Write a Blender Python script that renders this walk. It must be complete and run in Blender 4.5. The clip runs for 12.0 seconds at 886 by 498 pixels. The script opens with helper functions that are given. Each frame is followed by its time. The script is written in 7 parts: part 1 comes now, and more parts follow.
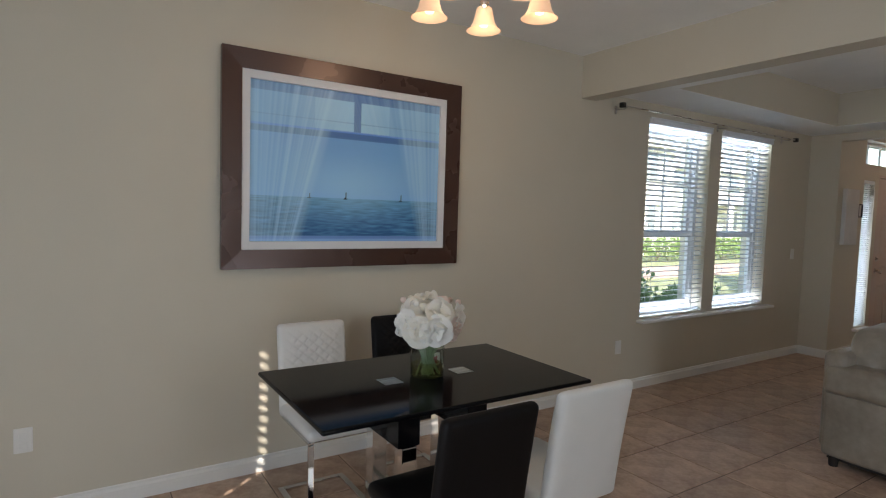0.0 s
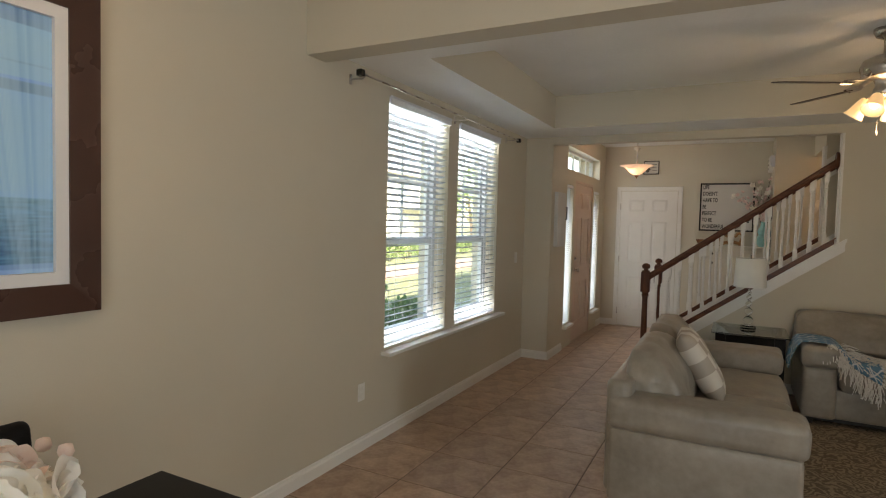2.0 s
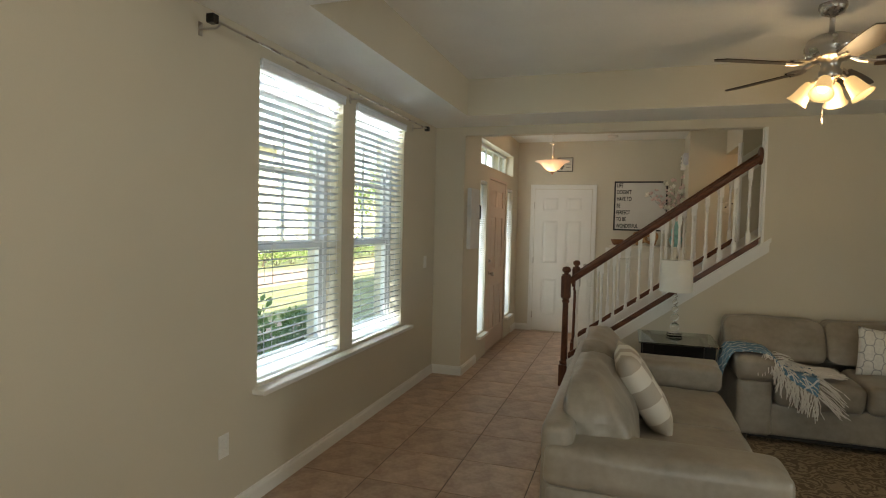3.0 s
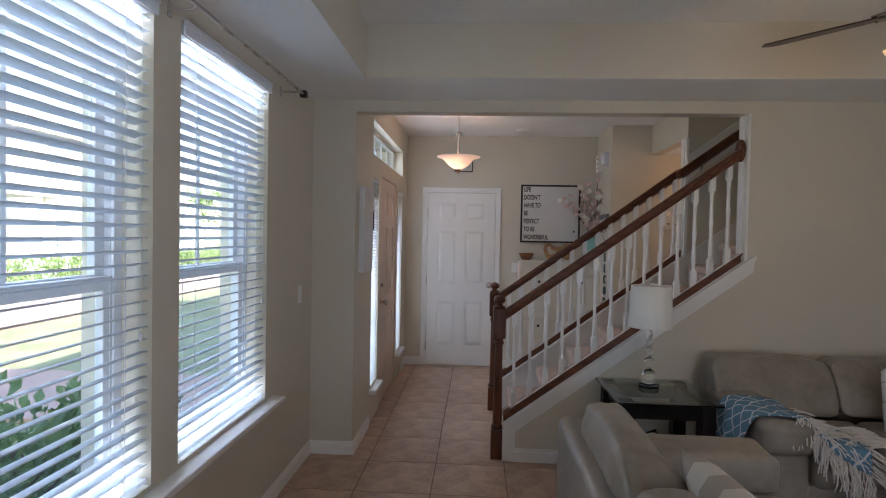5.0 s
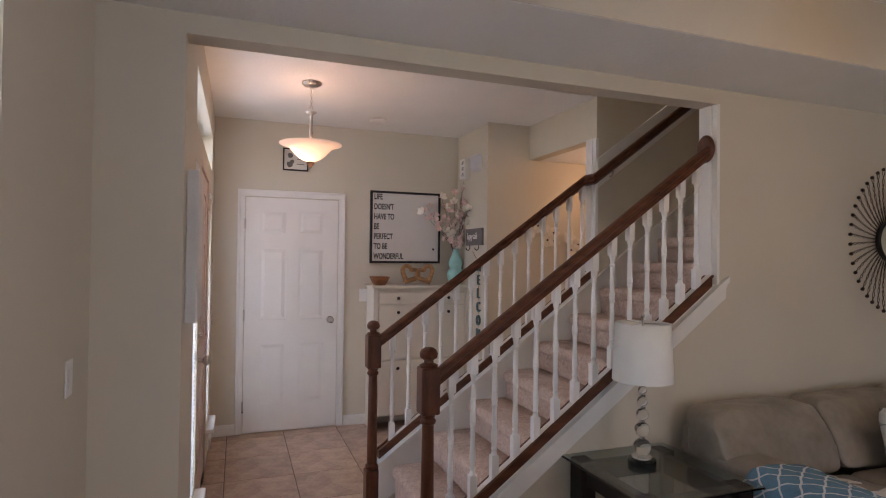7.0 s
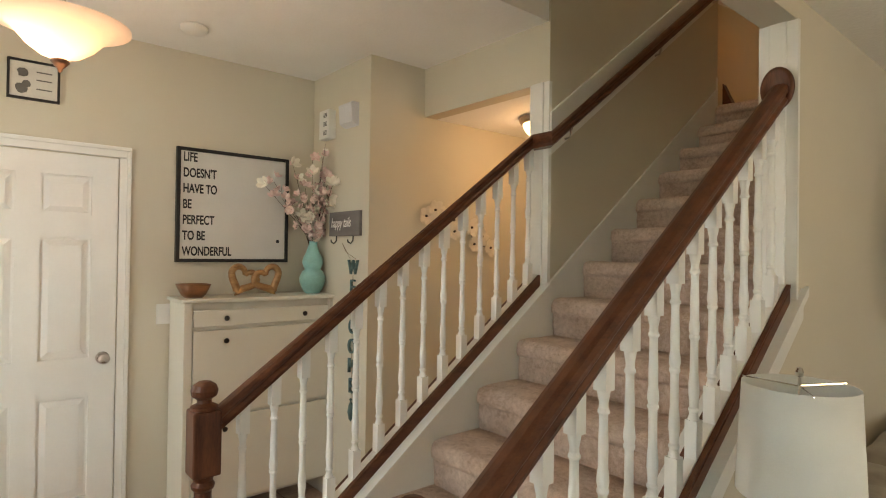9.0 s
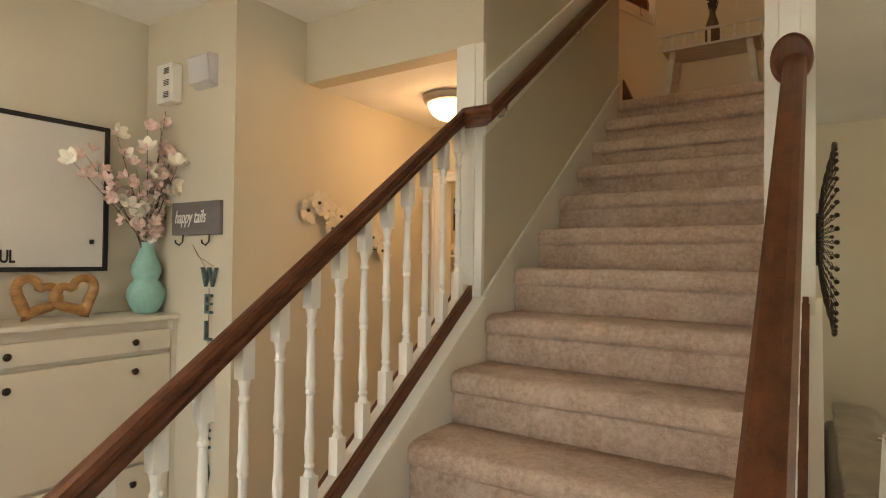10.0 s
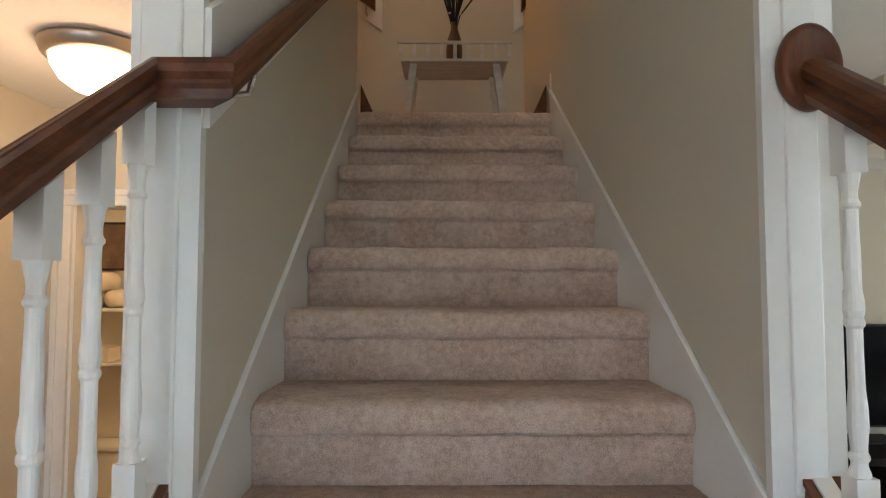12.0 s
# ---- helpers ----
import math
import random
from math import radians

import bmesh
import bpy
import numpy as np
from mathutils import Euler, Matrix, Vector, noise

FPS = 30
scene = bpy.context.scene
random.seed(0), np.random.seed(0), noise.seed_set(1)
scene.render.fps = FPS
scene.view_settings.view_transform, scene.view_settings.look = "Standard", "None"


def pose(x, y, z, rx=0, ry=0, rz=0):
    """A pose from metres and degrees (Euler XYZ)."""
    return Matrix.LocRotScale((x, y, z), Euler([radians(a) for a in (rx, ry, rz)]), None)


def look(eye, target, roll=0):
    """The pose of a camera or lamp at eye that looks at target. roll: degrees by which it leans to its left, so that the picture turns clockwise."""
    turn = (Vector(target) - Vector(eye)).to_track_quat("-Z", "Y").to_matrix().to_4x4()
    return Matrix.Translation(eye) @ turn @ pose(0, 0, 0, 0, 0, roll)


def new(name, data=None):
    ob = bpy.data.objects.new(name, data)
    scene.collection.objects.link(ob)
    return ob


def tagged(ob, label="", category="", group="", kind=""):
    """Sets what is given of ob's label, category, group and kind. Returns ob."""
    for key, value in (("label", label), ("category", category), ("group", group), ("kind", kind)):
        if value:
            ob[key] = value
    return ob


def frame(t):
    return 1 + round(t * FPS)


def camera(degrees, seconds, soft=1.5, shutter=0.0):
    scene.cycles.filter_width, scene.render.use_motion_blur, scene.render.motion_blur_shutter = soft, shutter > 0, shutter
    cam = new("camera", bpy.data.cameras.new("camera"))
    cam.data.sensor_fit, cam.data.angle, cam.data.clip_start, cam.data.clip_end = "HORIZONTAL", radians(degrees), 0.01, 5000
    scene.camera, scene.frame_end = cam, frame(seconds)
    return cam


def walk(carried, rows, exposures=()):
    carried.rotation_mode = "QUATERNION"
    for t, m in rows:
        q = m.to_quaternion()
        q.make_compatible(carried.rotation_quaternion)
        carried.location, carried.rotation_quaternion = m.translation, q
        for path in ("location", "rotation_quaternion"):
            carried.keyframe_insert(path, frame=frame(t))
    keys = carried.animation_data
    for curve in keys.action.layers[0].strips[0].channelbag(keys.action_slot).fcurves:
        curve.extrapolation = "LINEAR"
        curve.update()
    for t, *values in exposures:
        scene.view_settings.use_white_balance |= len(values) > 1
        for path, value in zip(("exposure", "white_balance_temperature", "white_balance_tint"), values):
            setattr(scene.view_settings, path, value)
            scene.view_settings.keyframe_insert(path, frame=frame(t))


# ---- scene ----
cam = camera(76.3, 12.0, soft=1.1)
# seconds, eye (x, y, z), turn (rx, ry, rz)
ROWS = [
    (0.0, 0.000, 0.000, 1.467, 86.32, -1.73, -32.99),
    (0.5, 0.086, 0.315, 1.471, 86.70, -1.83, -39.68),
    (1.0, 0.286, 0.588, 1.457, 86.98, -1.80, -47.82),
    (1.5, 0.542, 0.810, 1.479, 87.20, -1.65, -55.67),
    (2.0, 0.851, 1.013, 1.487, 87.31, -1.47, -62.66),
    (2.5, 1.178, 1.160, 1.493, 87.44, -1.36, -68.52),
    (3.0, 1.559, 1.260, 1.486, 87.55, -1.32, -71.76),
    (5.0, 3.045, 1.962, 1.524, 88.65, -1.09, -86.51),
    (5.5, 3.368, 2.247, 1.527, 89.64, -0.99, -93.66),
    (6.0, 3.742, 2.418, 1.491, 90.44, -0.76, -100.42),
    (6.5, 4.140, 2.539, 1.520, 90.76, -0.67, -105.48),
    (7.0, 4.542, 2.605, 1.522, 90.87, -0.66, -110.01),
    (9.0, 6.169, 2.377, 1.532, 90.53, -0.82, -130.13),
    (9.5, 6.535, 2.246, 1.556, 90.68, -0.68, -138.40),
    (10.0, 6.865, 2.122, 1.540, 91.00, -0.66, -146.58),
    (10.5, 7.133, 1.906, 1.528, 91.77, -0.59, -157.05),
    (11.0, 7.314, 1.622, 1.571, 92.05, -0.03, -167.03),
    (11.5, 7.464, 1.386, 1.639, 92.18, 0.15, -174.09),
    (12.0, 7.544, 1.157, 1.771, 92.97, -0.04, -180.41),
]
# lamps in watts, glow of lit glass
SUN, SKY = 5.0, 0.15
W_PATIO, W_BACK, W_SIDE, W_FRONT = 12.0, 16.5, 1.4, 0.9
P_CHAND, P_FAN, P_PEND, P_FLUSH, P_UP, P_BATH = 1.5, 1.6, 1.1, 0.46, 1.05, 2.4
GLOW_CH, GLOW_BULB, GLOW_BOWL, GLOW_FAN = 0.13, 0.9, 0.05, 0.13
EXPOSURES = [(0, 1.9, 6600, 14), (0.6, 2.2, 6700, 12), (1.5, 2.2, 7000, 16), (2.5, 2.27, 8000, 8), (3.2, 2.27, 8000, 6), (4.9, 2.26, 6100, 18), (6.0, 2.38, 6250, 23),
             (7.0, 2.58, 6700, 27), (8.8, 3.12, 7600, 9), (9.5, 3.17, 9300, 11), (10.5, 3.4, 7700, 10), (11.2, 3.4, 6700, 9), (12, 3.42, 6000, 9)]
walk(cam, [(t, pose(*p)) for t, *p in ROWS], EXPOSURES)

# ---- world, sun, exposure ----
world = bpy.data.worlds.new("sky")
scene.world = world
world.use_nodes = True
wn = world.node_tree
sky = wn.nodes.new("ShaderNodeTexSky")
sky.sky_type, sky.sun_disc = "NISHITA", False
sky.sun_elevation, sky.sun_rotation = radians(25.4), radians(233)
wn.links.new(sky.outputs[0], wn.nodes["Background"].inputs[0])
wn.nodes["Background"].inputs[1].default_value = SKY

sun = new("sun", bpy.data.lights.new("sun", "SUN"))
sun.data.energy, sun.data.angle, sun.data.color = SUN, radians(0.5), (1.0, 0.94, 0.84)
sun.matrix_world = look((-8, -6, 4.75), (0, 0, 0))


def area(name, m, sx, sy, watts, color):
    ob = new(name, bpy.data.lights.new(name, "AREA"))
    ob.data.shape, ob.data.size, ob.data.size_y = "RECTANGLE", sx, sy
    ob.data.energy, ob.data.color = watts, color
    ob.matrix_world = m
    return ob


def bulb(name, place, watts, color, radius=0.03):
    ob = new(name, bpy.data.lights.new(name, "POINT"))
    ob.data.energy, ob.data.color, ob.data.shadow_soft_size = watts, color, radius
    ob.location = place
    return ob


DAY, WARM = (0.74, 0.87, 1.0), (1.0, 0.74, 0.48)
# daylight in the openings: the front door's glass, the patio door; an added lamp at the back
area("patio_light", look((-1.36, 0.5, 1.15), (2.5, 0.9, 1.5)), 2.6, 2.0, W_PATIO, DAY)
# fill lamp at an assumed, unseen opening, added to brighten the living room
area("back_fill_light", look((2.4, -3.76, 1.4), (5.6, 0, 1.9)), 1.3, 1.4, W_BACK, DAY)

for x_, w_ in ((7.65, 0.26), (9.095, 0.28)):
    area("sidelight_light", look((x_, 2.842, 1.14), (x_, 0, 1.0)), w_, 1.6, W_SIDE, DAY)
# strip lamps added between pane and blind to brighten slats and ceiling: along the head and along the sill of both
# front windows
for x_ in (4.51, 5.59):
    area("window_head_light", look((x_, 3.178, 2.262), (x_, 3.02, 1.2)), 0.84, 0.05, W_FRONT, DAY)
    area("window_sill_light", look((x_, 3.182, 0.632), (x_, 2.6, 2.6)), 0.84, 0.05, W_FRONT * 0.6, DAY)
area("transom_light", look((8.38, 2.885, 2.30), (8.38, 0, 1.9)), 1.65, 0.2, W_SIDE * 0.35, DAY)

# ---- materials ----
MATS = {}


def mat(name, color, rough=0.6, metal=0.0, var=0.08, scale=6.0, fine=90.0, bump=0.15, dist=0.002, color2=None, spec=0.5, coat=0.0, piece=0.0, stretch=(1, 1, 1)):
    """A surface with variation at two scales and a fine relief."""
    if name in MATS:
        return MATS[name]
    m = bpy.data.materials.new(name)
    m.use_nodes = True
    t = m.node_tree
    b = t.nodes["Principled BSDF"]
    co = t.nodes.new("ShaderNodeTexCoord")
    mp = t.nodes.new("ShaderNodeMapping")
    mp.inputs["Scale"].default_value = stretch
    t.links.new(co.outputs["Object"], mp.inputs[0])
    n1, n2 = t.nodes.new("ShaderNodeTexNoise"), t.nodes.new("ShaderNodeTexNoise")
    n1.inputs["Scale"].default_value, n2.inputs["Scale"].default_value = scale, fine
    n1.inputs["Detail"].default_value, n2.inputs["Detail"].default_value = 5, 3
    for n in (n1, n2):
        t.links.new(mp.outputs[0], n.inputs["Vector"])
    mixf = t.nodes.new("ShaderNodeMath")
    mixf.operation = "MULTIPLY_ADD"
    t.links.new(n2.outputs[0], mixf.inputs[0])
    mixf.inputs[1].default_value = 0.4
    t.links.new(n1.outputs[0], mixf.inputs[2])
    ramp = t.nodes.new("ShaderNodeValToRGB")
    lo = [max(0, c * (1 - var)) for c in color]
    hi = list(color2) if color2 else [min(1, c * (1 + var)) for c in color]
    ramp.color_ramp.elements[0].position, ramp.color_ramp.elements[1].position = 0.45, 0.95
    ramp.color_ramp.elements[0].color, ramp.color_ramp.elements[1].color = (*lo, 1), (*hi, 1)
    t.links.new(mixf.outputs[0], ramp.inputs[0])
    out = ramp.outputs[0]
    if piece:
        info = t.nodes.new("ShaderNodeObjectInfo")
        mr = t.nodes.new("ShaderNodeMapRange")
        mr.inputs[3].default_value, mr.inputs[4].default_value = 1 - piece, 1 + piece
        t.links.new(info.outputs["Random"], mr.inputs[0])
        hs = t.nodes.new("ShaderNodeHueSaturation")
        t.links.new(mr.outputs[0], hs.inputs["Value"])
        t.links.new(out, hs.inputs["Color"])
        out = hs.outputs[0]
    t.links.new(out, b.inputs["Base Color"])
    rr = t.nodes.new("ShaderNodeMapRange")
    rr.inputs[3].default_value, rr.inputs[4].default_value = max(0.02, rough - 0.07), min(1, rough + 0.07)
    t.links.new(n1.outputs[0], rr.inputs[0])
    t.links.new(rr.outputs[0], b.inputs["Roughness"])
    b.inputs["Metallic"].default_value, b.inputs["Specular IOR Level"].default_value = metal, spec
    b.inputs["Coat Weight"].default_value = coat
    if bump:
        bp = t.nodes.new("ShaderNodeBump")
        bp.inputs["Strength"].default_value, bp.inputs["Distance"].default_value = bump, dist
        t.links.new(n2.outputs[0], bp.inputs["Height"])
        t.links.new(bp.outputs[0], b.inputs["Normal"])
    MATS[name] = m
    return m


def glass_mat(name, color=(1, 1, 1), rough=0.0, ior=1.45):
    m = bpy.data.materials.new(name)
    m.use_nodes = True
    b = m.node_tree.nodes["Principled BSDF"]
    b.inputs["Base Color"].default_value = (*color, 1)
    b.inputs["Transmission Weight"].default_value, b.inputs["Roughness"].default_value, b.inputs["IOR"].default_value = 1, rough, ior
    return m


def thin_glass(name, color):
    """Clear thin-walled glass: see-through, with a glossy skin."""
    m = bpy.data.materials.new(name)
    m.use_nodes = True
    t = m.node_tree
    tr, gl, mx = (t.nodes.new("ShaderNode" + k) for k in ("BsdfTransparent", "BsdfGlossy", "MixShader"))
    lw, pw_, ad = t.nodes.new("ShaderNodeLayerWeight"), t.nodes.new("ShaderNodeMath"), t.nodes.new("ShaderNodeMath")
    pw_.operation, ad.operation, pw_.inputs[1].default_value = "POWER", "MULTIPLY_ADD", 5.0
    ad.inputs[1].default_value, ad.inputs[2].default_value = 0.7, 0.04
    t.links.new(lw.outputs["Facing"], pw_.inputs[0]), t.links.new(pw_.outputs[0], ad.inputs[0]), t.links.new(ad.outputs[0], mx.inputs[0])
    tr.inputs[0].default_value, gl.inputs["Roughness"].default_value = (*color, 1), 0.03
    t.links.new(tr.outputs[0], mx.inputs[1]), t.links.new(gl.outputs[0], mx.inputs[2])
    t.links.new(mx.outputs[0], t.nodes["Material Output"].inputs[0])
    return m


def let_through(m, color, share):
    """Mixes light that shines through a thin sheet into a material."""
    t = m.node_tree
    tl, mx = t.nodes.new("ShaderNodeBsdfTranslucent"), t.nodes.new("ShaderNodeMixShader")
    tl.inputs[0].default_value, mx.inputs[0].default_value = (*color, 1), share
    t.links.new(t.nodes["Principled BSDF"].outputs[0], mx.inputs[1]), t.links.new(tl.outputs[0], mx.inputs[2])
    t.links.new(mx.outputs[0], t.nodes["Material Output"].inputs[0])
    return m


def glow_mat(name, color, strength, base=(0.9, 0.85, 0.75)):
    m = bpy.data.materials.new(name)
    m.use_nodes = True
    b = m.node_tree.nodes["Principled BSDF"]
    b.inputs["Base Color"].default_value = (*base, 1)
    b.inputs["Emission Color"].default_value, b.inputs["Emission Strength"].default_value = (*color, 1), strength
    b.inputs["Roughness"].default_value = 0.35
    return m


WALL = mat("wall_paint", (0.61, 0.56, 0.455), 0.62, var=0.03, scale=1.6, fine=160, bump=0.25, dist=0.0012)
CEIL = mat("ceiling_paint", (0.89, 0.89, 0.86), 0.8, var=0.03, scale=3, fine=55, bump=0.6, dist=0.003)
WHITE = mat("white_trim_paint", (0.78, 0.77, 0.73), 0.32, var=0.03, scale=5, fine=70, bump=0.06)
TILE = mat("ceramic_tile", (0.42, 0.268, 0.186), 0.40, var=0.26, scale=7.5, fine=38, bump=0.14, dist=0.0015, color2=(0.61, 0.45, 0.345), piece=0.12)
GROUT = mat("grout", (0.16, 0.125, 0.10), 0.9, var=0.15, scale=12, fine=200, bump=0.3)


def carpet_mat():
    """Worn cut-pile carpet: trodden patches, tufts and a fuzzy nap."""
    m = bpy.data.materials.new("stair_carpet")
    m.use_nodes = True
    t = m.node_tree
    b = t.nodes["Principled BSDF"]
    co = t.nodes.new("ShaderNodeTexCoord")
    ns = []
    for sc, det, ro in ((8.0, 6, 0.65), (55.0, 4, 0.6), (420.0, 2, 0.5)):
        n = t.nodes.new("ShaderNodeTexNoise")
        n.inputs["Scale"].default_value, n.inputs["Detail"].default_value, n.inputs["Roughness"].default_value = sc, det, ro
        t.links.new(co.outputs["Object"], n.inputs["Vector"])
        ns.append(n.outputs[0])

    def madd(a, k, c):
        q = t.nodes.new("ShaderNodeMath")
        q.operation = "MULTIPLY_ADD"
        t.links.new(a, q.inputs[0])
        q.inputs[1].default_value = k
        if isinstance(c, float):
            q.inputs[2].default_value = c
        else:
            t.links.new(c, q.inputs[2])
        return q.outputs[0]
    f = madd(ns[2], 0.7, madd(ns[1], 0.55, madd(ns[0], 0.55, -0.38)))
    r = t.nodes.new("ShaderNodeValToRGB")
    e = r.color_ramp.elements
    e[0].position, e[1].position = 0.30, 0.78
    e[0].color, e[1].color = (0.38, 0.258, 0.192, 1), (0.80, 0.645, 0.545, 1)
    q = e.new(0.52)
    q.color = (0.60, 0.443, 0.355, 1)
    t.links.new(f, r.inputs[0]), t.links.new(r.outputs[0], b.inputs["Base Color"])
    b.inputs["Roughness"].default_value, b.inputs["Specular IOR Level"].default_value = 1.0, 0.05
    b.inputs["Sheen Weight"].default_value, b.inputs["Sheen Roughness"].default_value = 0.15, 0.6
    bp = t.nodes.new("ShaderNodeBump")
    bp.inputs["Strength"].default_value, bp.inputs["Distance"].default_value = 0.9, 0.006
    t.links.new(madd(ns[2], 0.6, madd(ns[1], 0.8, 0.0)), bp.inputs["Height"])
    t.links.new(bp.outputs[0], b.inputs["Normal"])
    return m


CARPET = carpet_mat()
WOOD = mat("dark_cherry_wood", (0.080, 0.023, 0.010), 0.40, spec=0.34, var=0.35, scale=5, fine=46, bump=0.10, dist=0.0008, color2=(0.165, 0.056, 0.024), coat=0.04, stretch=(6, 1, 6))
WOODV = mat("dark_cherry_newel", (0.080, 0.023, 0.010), 0.40, spec=0.34, var=0.35, scale=5, fine=46, bump=0.10, dist=0.0008, color2=(0.150, 0.048, 0.020), coat=0.04, stretch=(6, 6, 1))
NICKEL = mat("brushed_nickel", (0.52, 0.48, 0.44), 0.28, 1.0, var=0.08, scale=9, fine=220, bump=0.05)
CHROME = mat("chrome", (0.75, 0.75, 0.75), 0.06, 1.0, var=0.03, scale=9, fine=50, bump=0.0)
BLACKM = mat("black_metal", (0.018, 0.017, 0.016), 0.45, 0.3, var=0.2)
DARKW = mat("espresso_wood", (0.008, 0.006, 0.005), 0.42, spec=0.16, var=0.3, scale=4, fine=40, bump=0.1, color2=(0.018, 0.013, 0.011))
PANE = thin_glass("window_glass", (0.97, 1.0, 0.99))
CRYSTAL = glass_mat("clear_glass", (0.98, 1, 0.99), 0.0, 1.5)
GREEN_GLASS = glass_mat("table_glass", (0.80, 0.93, 0.89), 0.0, 1.5)


# ---- building helpers ----
def box(bm, x0, x1, y0, y1, z0, z1, bev=0.0, seg=2):
    v = [bm.verts.new(p) for p in ((x0, y0, z0), (x1, y0, z0), (x1, y1, z0), (x0, y1, z0), (x0, y0, z1), (x1, y0, z1), (x1, y1, z1), (x0, y1, z1))]
    f = [bm.faces.new([v[i] for i in q]) for q in ((3, 2, 1, 0), (4, 5, 6, 7), (0, 1, 5, 4), (1, 2, 6, 5), (2, 3, 7, 6), (3, 0, 4, 7))]
    if bev:
        es = {e for q in f for e in q.edges}
        bmesh.ops.bevel(bm, geom=list(es), offset=bev, segments=seg, profile=0.5, affect="EDGES")
    return bm


def prism(bm, pts, axis, a, b):
    """A polygon in the plane across an axis, drawn out from a to b. Points: the two other coordinates in x, y, z order."""
    def at(p, c):
        return {"x": (c, p[0], p[1]), "y": (p[0], c, p[1]), "z": (p[0], p[1], c)}[axis]
    lo, hi = [bm.verts.new(at(p, a)) for p in pts], [bm.verts.new(at(p, b)) for p in pts]
    n = len(pts)
    bm.faces.new(lo), bm.faces.new(hi[::-1])
    for i in range(n):
        bm.faces.new((lo[i], hi[i], hi[(i + 1) % n], lo[(i + 1) % n]))
    bmesh.ops.recalc_face_normals(bm, faces=bm.faces)
    return bm


def lathe(bm, prof, seg=20, x=0.0, y=0.0, z=0.0, caps=True):
    """A turned body: (radius, height) pairs from one end to the other."""
    rings = []
    for r, h in prof:
        rings.append([bm.verts.new((x + r * math.cos(2 * math.pi * k / seg), y + r * math.sin(2 * math.pi * k / seg), z + h)) for k in range(seg)])
    for a, b in zip(rings, rings[1:]):
        for k in range(seg):
            bm.faces.new((a[k], a[(k + 1) % seg], b[(k + 1) % seg], b[k]))
    if caps:
        bm.faces.new(rings[0][::-1]), bm.faces.new(rings[-1])
    bmesh.ops.recalc_face_normals(bm, faces=bm.faces)
    return bm


def tube(bm, pts, r, seg=10, caps=True):
    """A round bar along points; r is one radius or one for each point."""
    pts = [Vector(p) for p in pts]
    rad = list(r) if hasattr(r, "__len__") else [r] * len(pts)
    rings, up = [], Vector((0.13, 0.21, 0.97))
    for i, p in enumerate(pts):
        d = (pts[min(i + 1, len(pts) - 1)] - pts[max(i - 1, 0)]).normalized()
        u = d.cross(up)
        if u.length < 0.05:
            u = d.cross(Vector((1, 0.2, 0)))
        u.normalize()
        w = d.cross(u)
        rings.append([bm.verts.new(p + rad[i] * (math.cos(2 * math.pi * k / seg) * u + math.sin(2 * math.pi * k / seg) * w)) for k in range(seg)])
    for a, b in zip(rings, rings[1:]):
        for k in range(seg):
            bm.faces.new((a[k], a[(k + 1) % seg], b[(k + 1) % seg], b[k]))
    if caps:
        bm.faces.new(rings[0][::-1]), bm.faces.new(rings[-1])
    return bm


def soft_box(bm, x0, x1, y0, y1, z0, z1, r=0.05, puff=(0, 0, 0), n=8, wob=0.0, m=None):
    """An upholstered block: rounded edges, faces that bulge by puff metres along each axis, slight dents."""
    c, h = Vector(((x0 + x1) / 2, (y0 + y1) / 2, (z0 + z1) / 2)), Vector(((x1 - x0) / 2, (y1 - y0) / 2, (z1 - z0) / 2))
    r = min(r, *(v * 0.98 for v in h))

    def ticks(half):
        e = [r * (1 - math.cos(math.pi / 2 * k / 3)) for k in range(4)]
        k = [-half + v for v in e]
        mid = [-(half - r) + 2 * (half - r) * i / n for i in range(1, n)]
        return k + mid + [-v for v in k[::-1]]
    T = [ticks(v) for v in h]
    made = {}

    def vert(p):
        key = tuple(round(v, 5) for v in p)
        if key not in made:
            p = Vector(p)
            q = Vector([max(-(h[i] - r), min(h[i] - r, p[i])) for i in range(3)])
            d = p - q
            s = q + d.normalized() * r if d.length > 1e-9 else p.copy()
            u = [p[i] / h[i] for i in range(3)]
            for i in range(3):
                j, k = (i + 1) % 3, (i + 2) % 3
                s[i] += puff[i] * u[i] * max(0, 1 - u[j] ** 2) * max(0, 1 - u[k] ** 2)
            s += c
            if wob:
                s += wob * noise.noise_vector(s * 7) + wob * 0.5 * noise.noise_vector(s * 19)
            made[key] = bm.verts.new(m @ s if m else s)
        return made[key]
    for i in range(3):
        j, k = (i + 1) % 3, (i + 2) % 3
        for side in (-1, 1):
            for a in range(len(T[j]) - 1):
                for b in range(len(T[k]) - 1):
                    q = []
                    for aa, bb in ((a, b), (a + 1, b), (a + 1, b + 1), (a, b + 1)):
                        p = [0, 0, 0]
                        p[i], p[j], p[k] = side * h[i], T[j][aa], T[k][bb]
                        q.append(vert(p))
                    if len(set(q)) == 4:
                        bm.faces.new(q if side > 0 else q[::-1])
    return bm


def obj(name, bm, material, smooth=False):
    me = bpy.data.meshes.new(name)
    bm.to_mesh(me)
    bm.free()
    if material:
        me.materials.append(material)
    if smooth:
        me.polygons.foreach_set("use_smooth", [True] * len(me.polygons))
    return new(name, me)


def part(name, bm, material, parent, label="", smooth=False):
    """One mesh under a thing or a part."""
    ob = obj(name, bm, material, smooth)
    ob.parent = parent
    if label:
        ob["label"] = label
    return ob


def thing(name, label, category, at=(0, 0, 0), group="", turn=0.0):
    ob = new(name)
    ob.matrix_basis = pose(*at, 0, 0, turn)
    return tagged(ob, label, category, group)


def B():
    return bmesh.new()


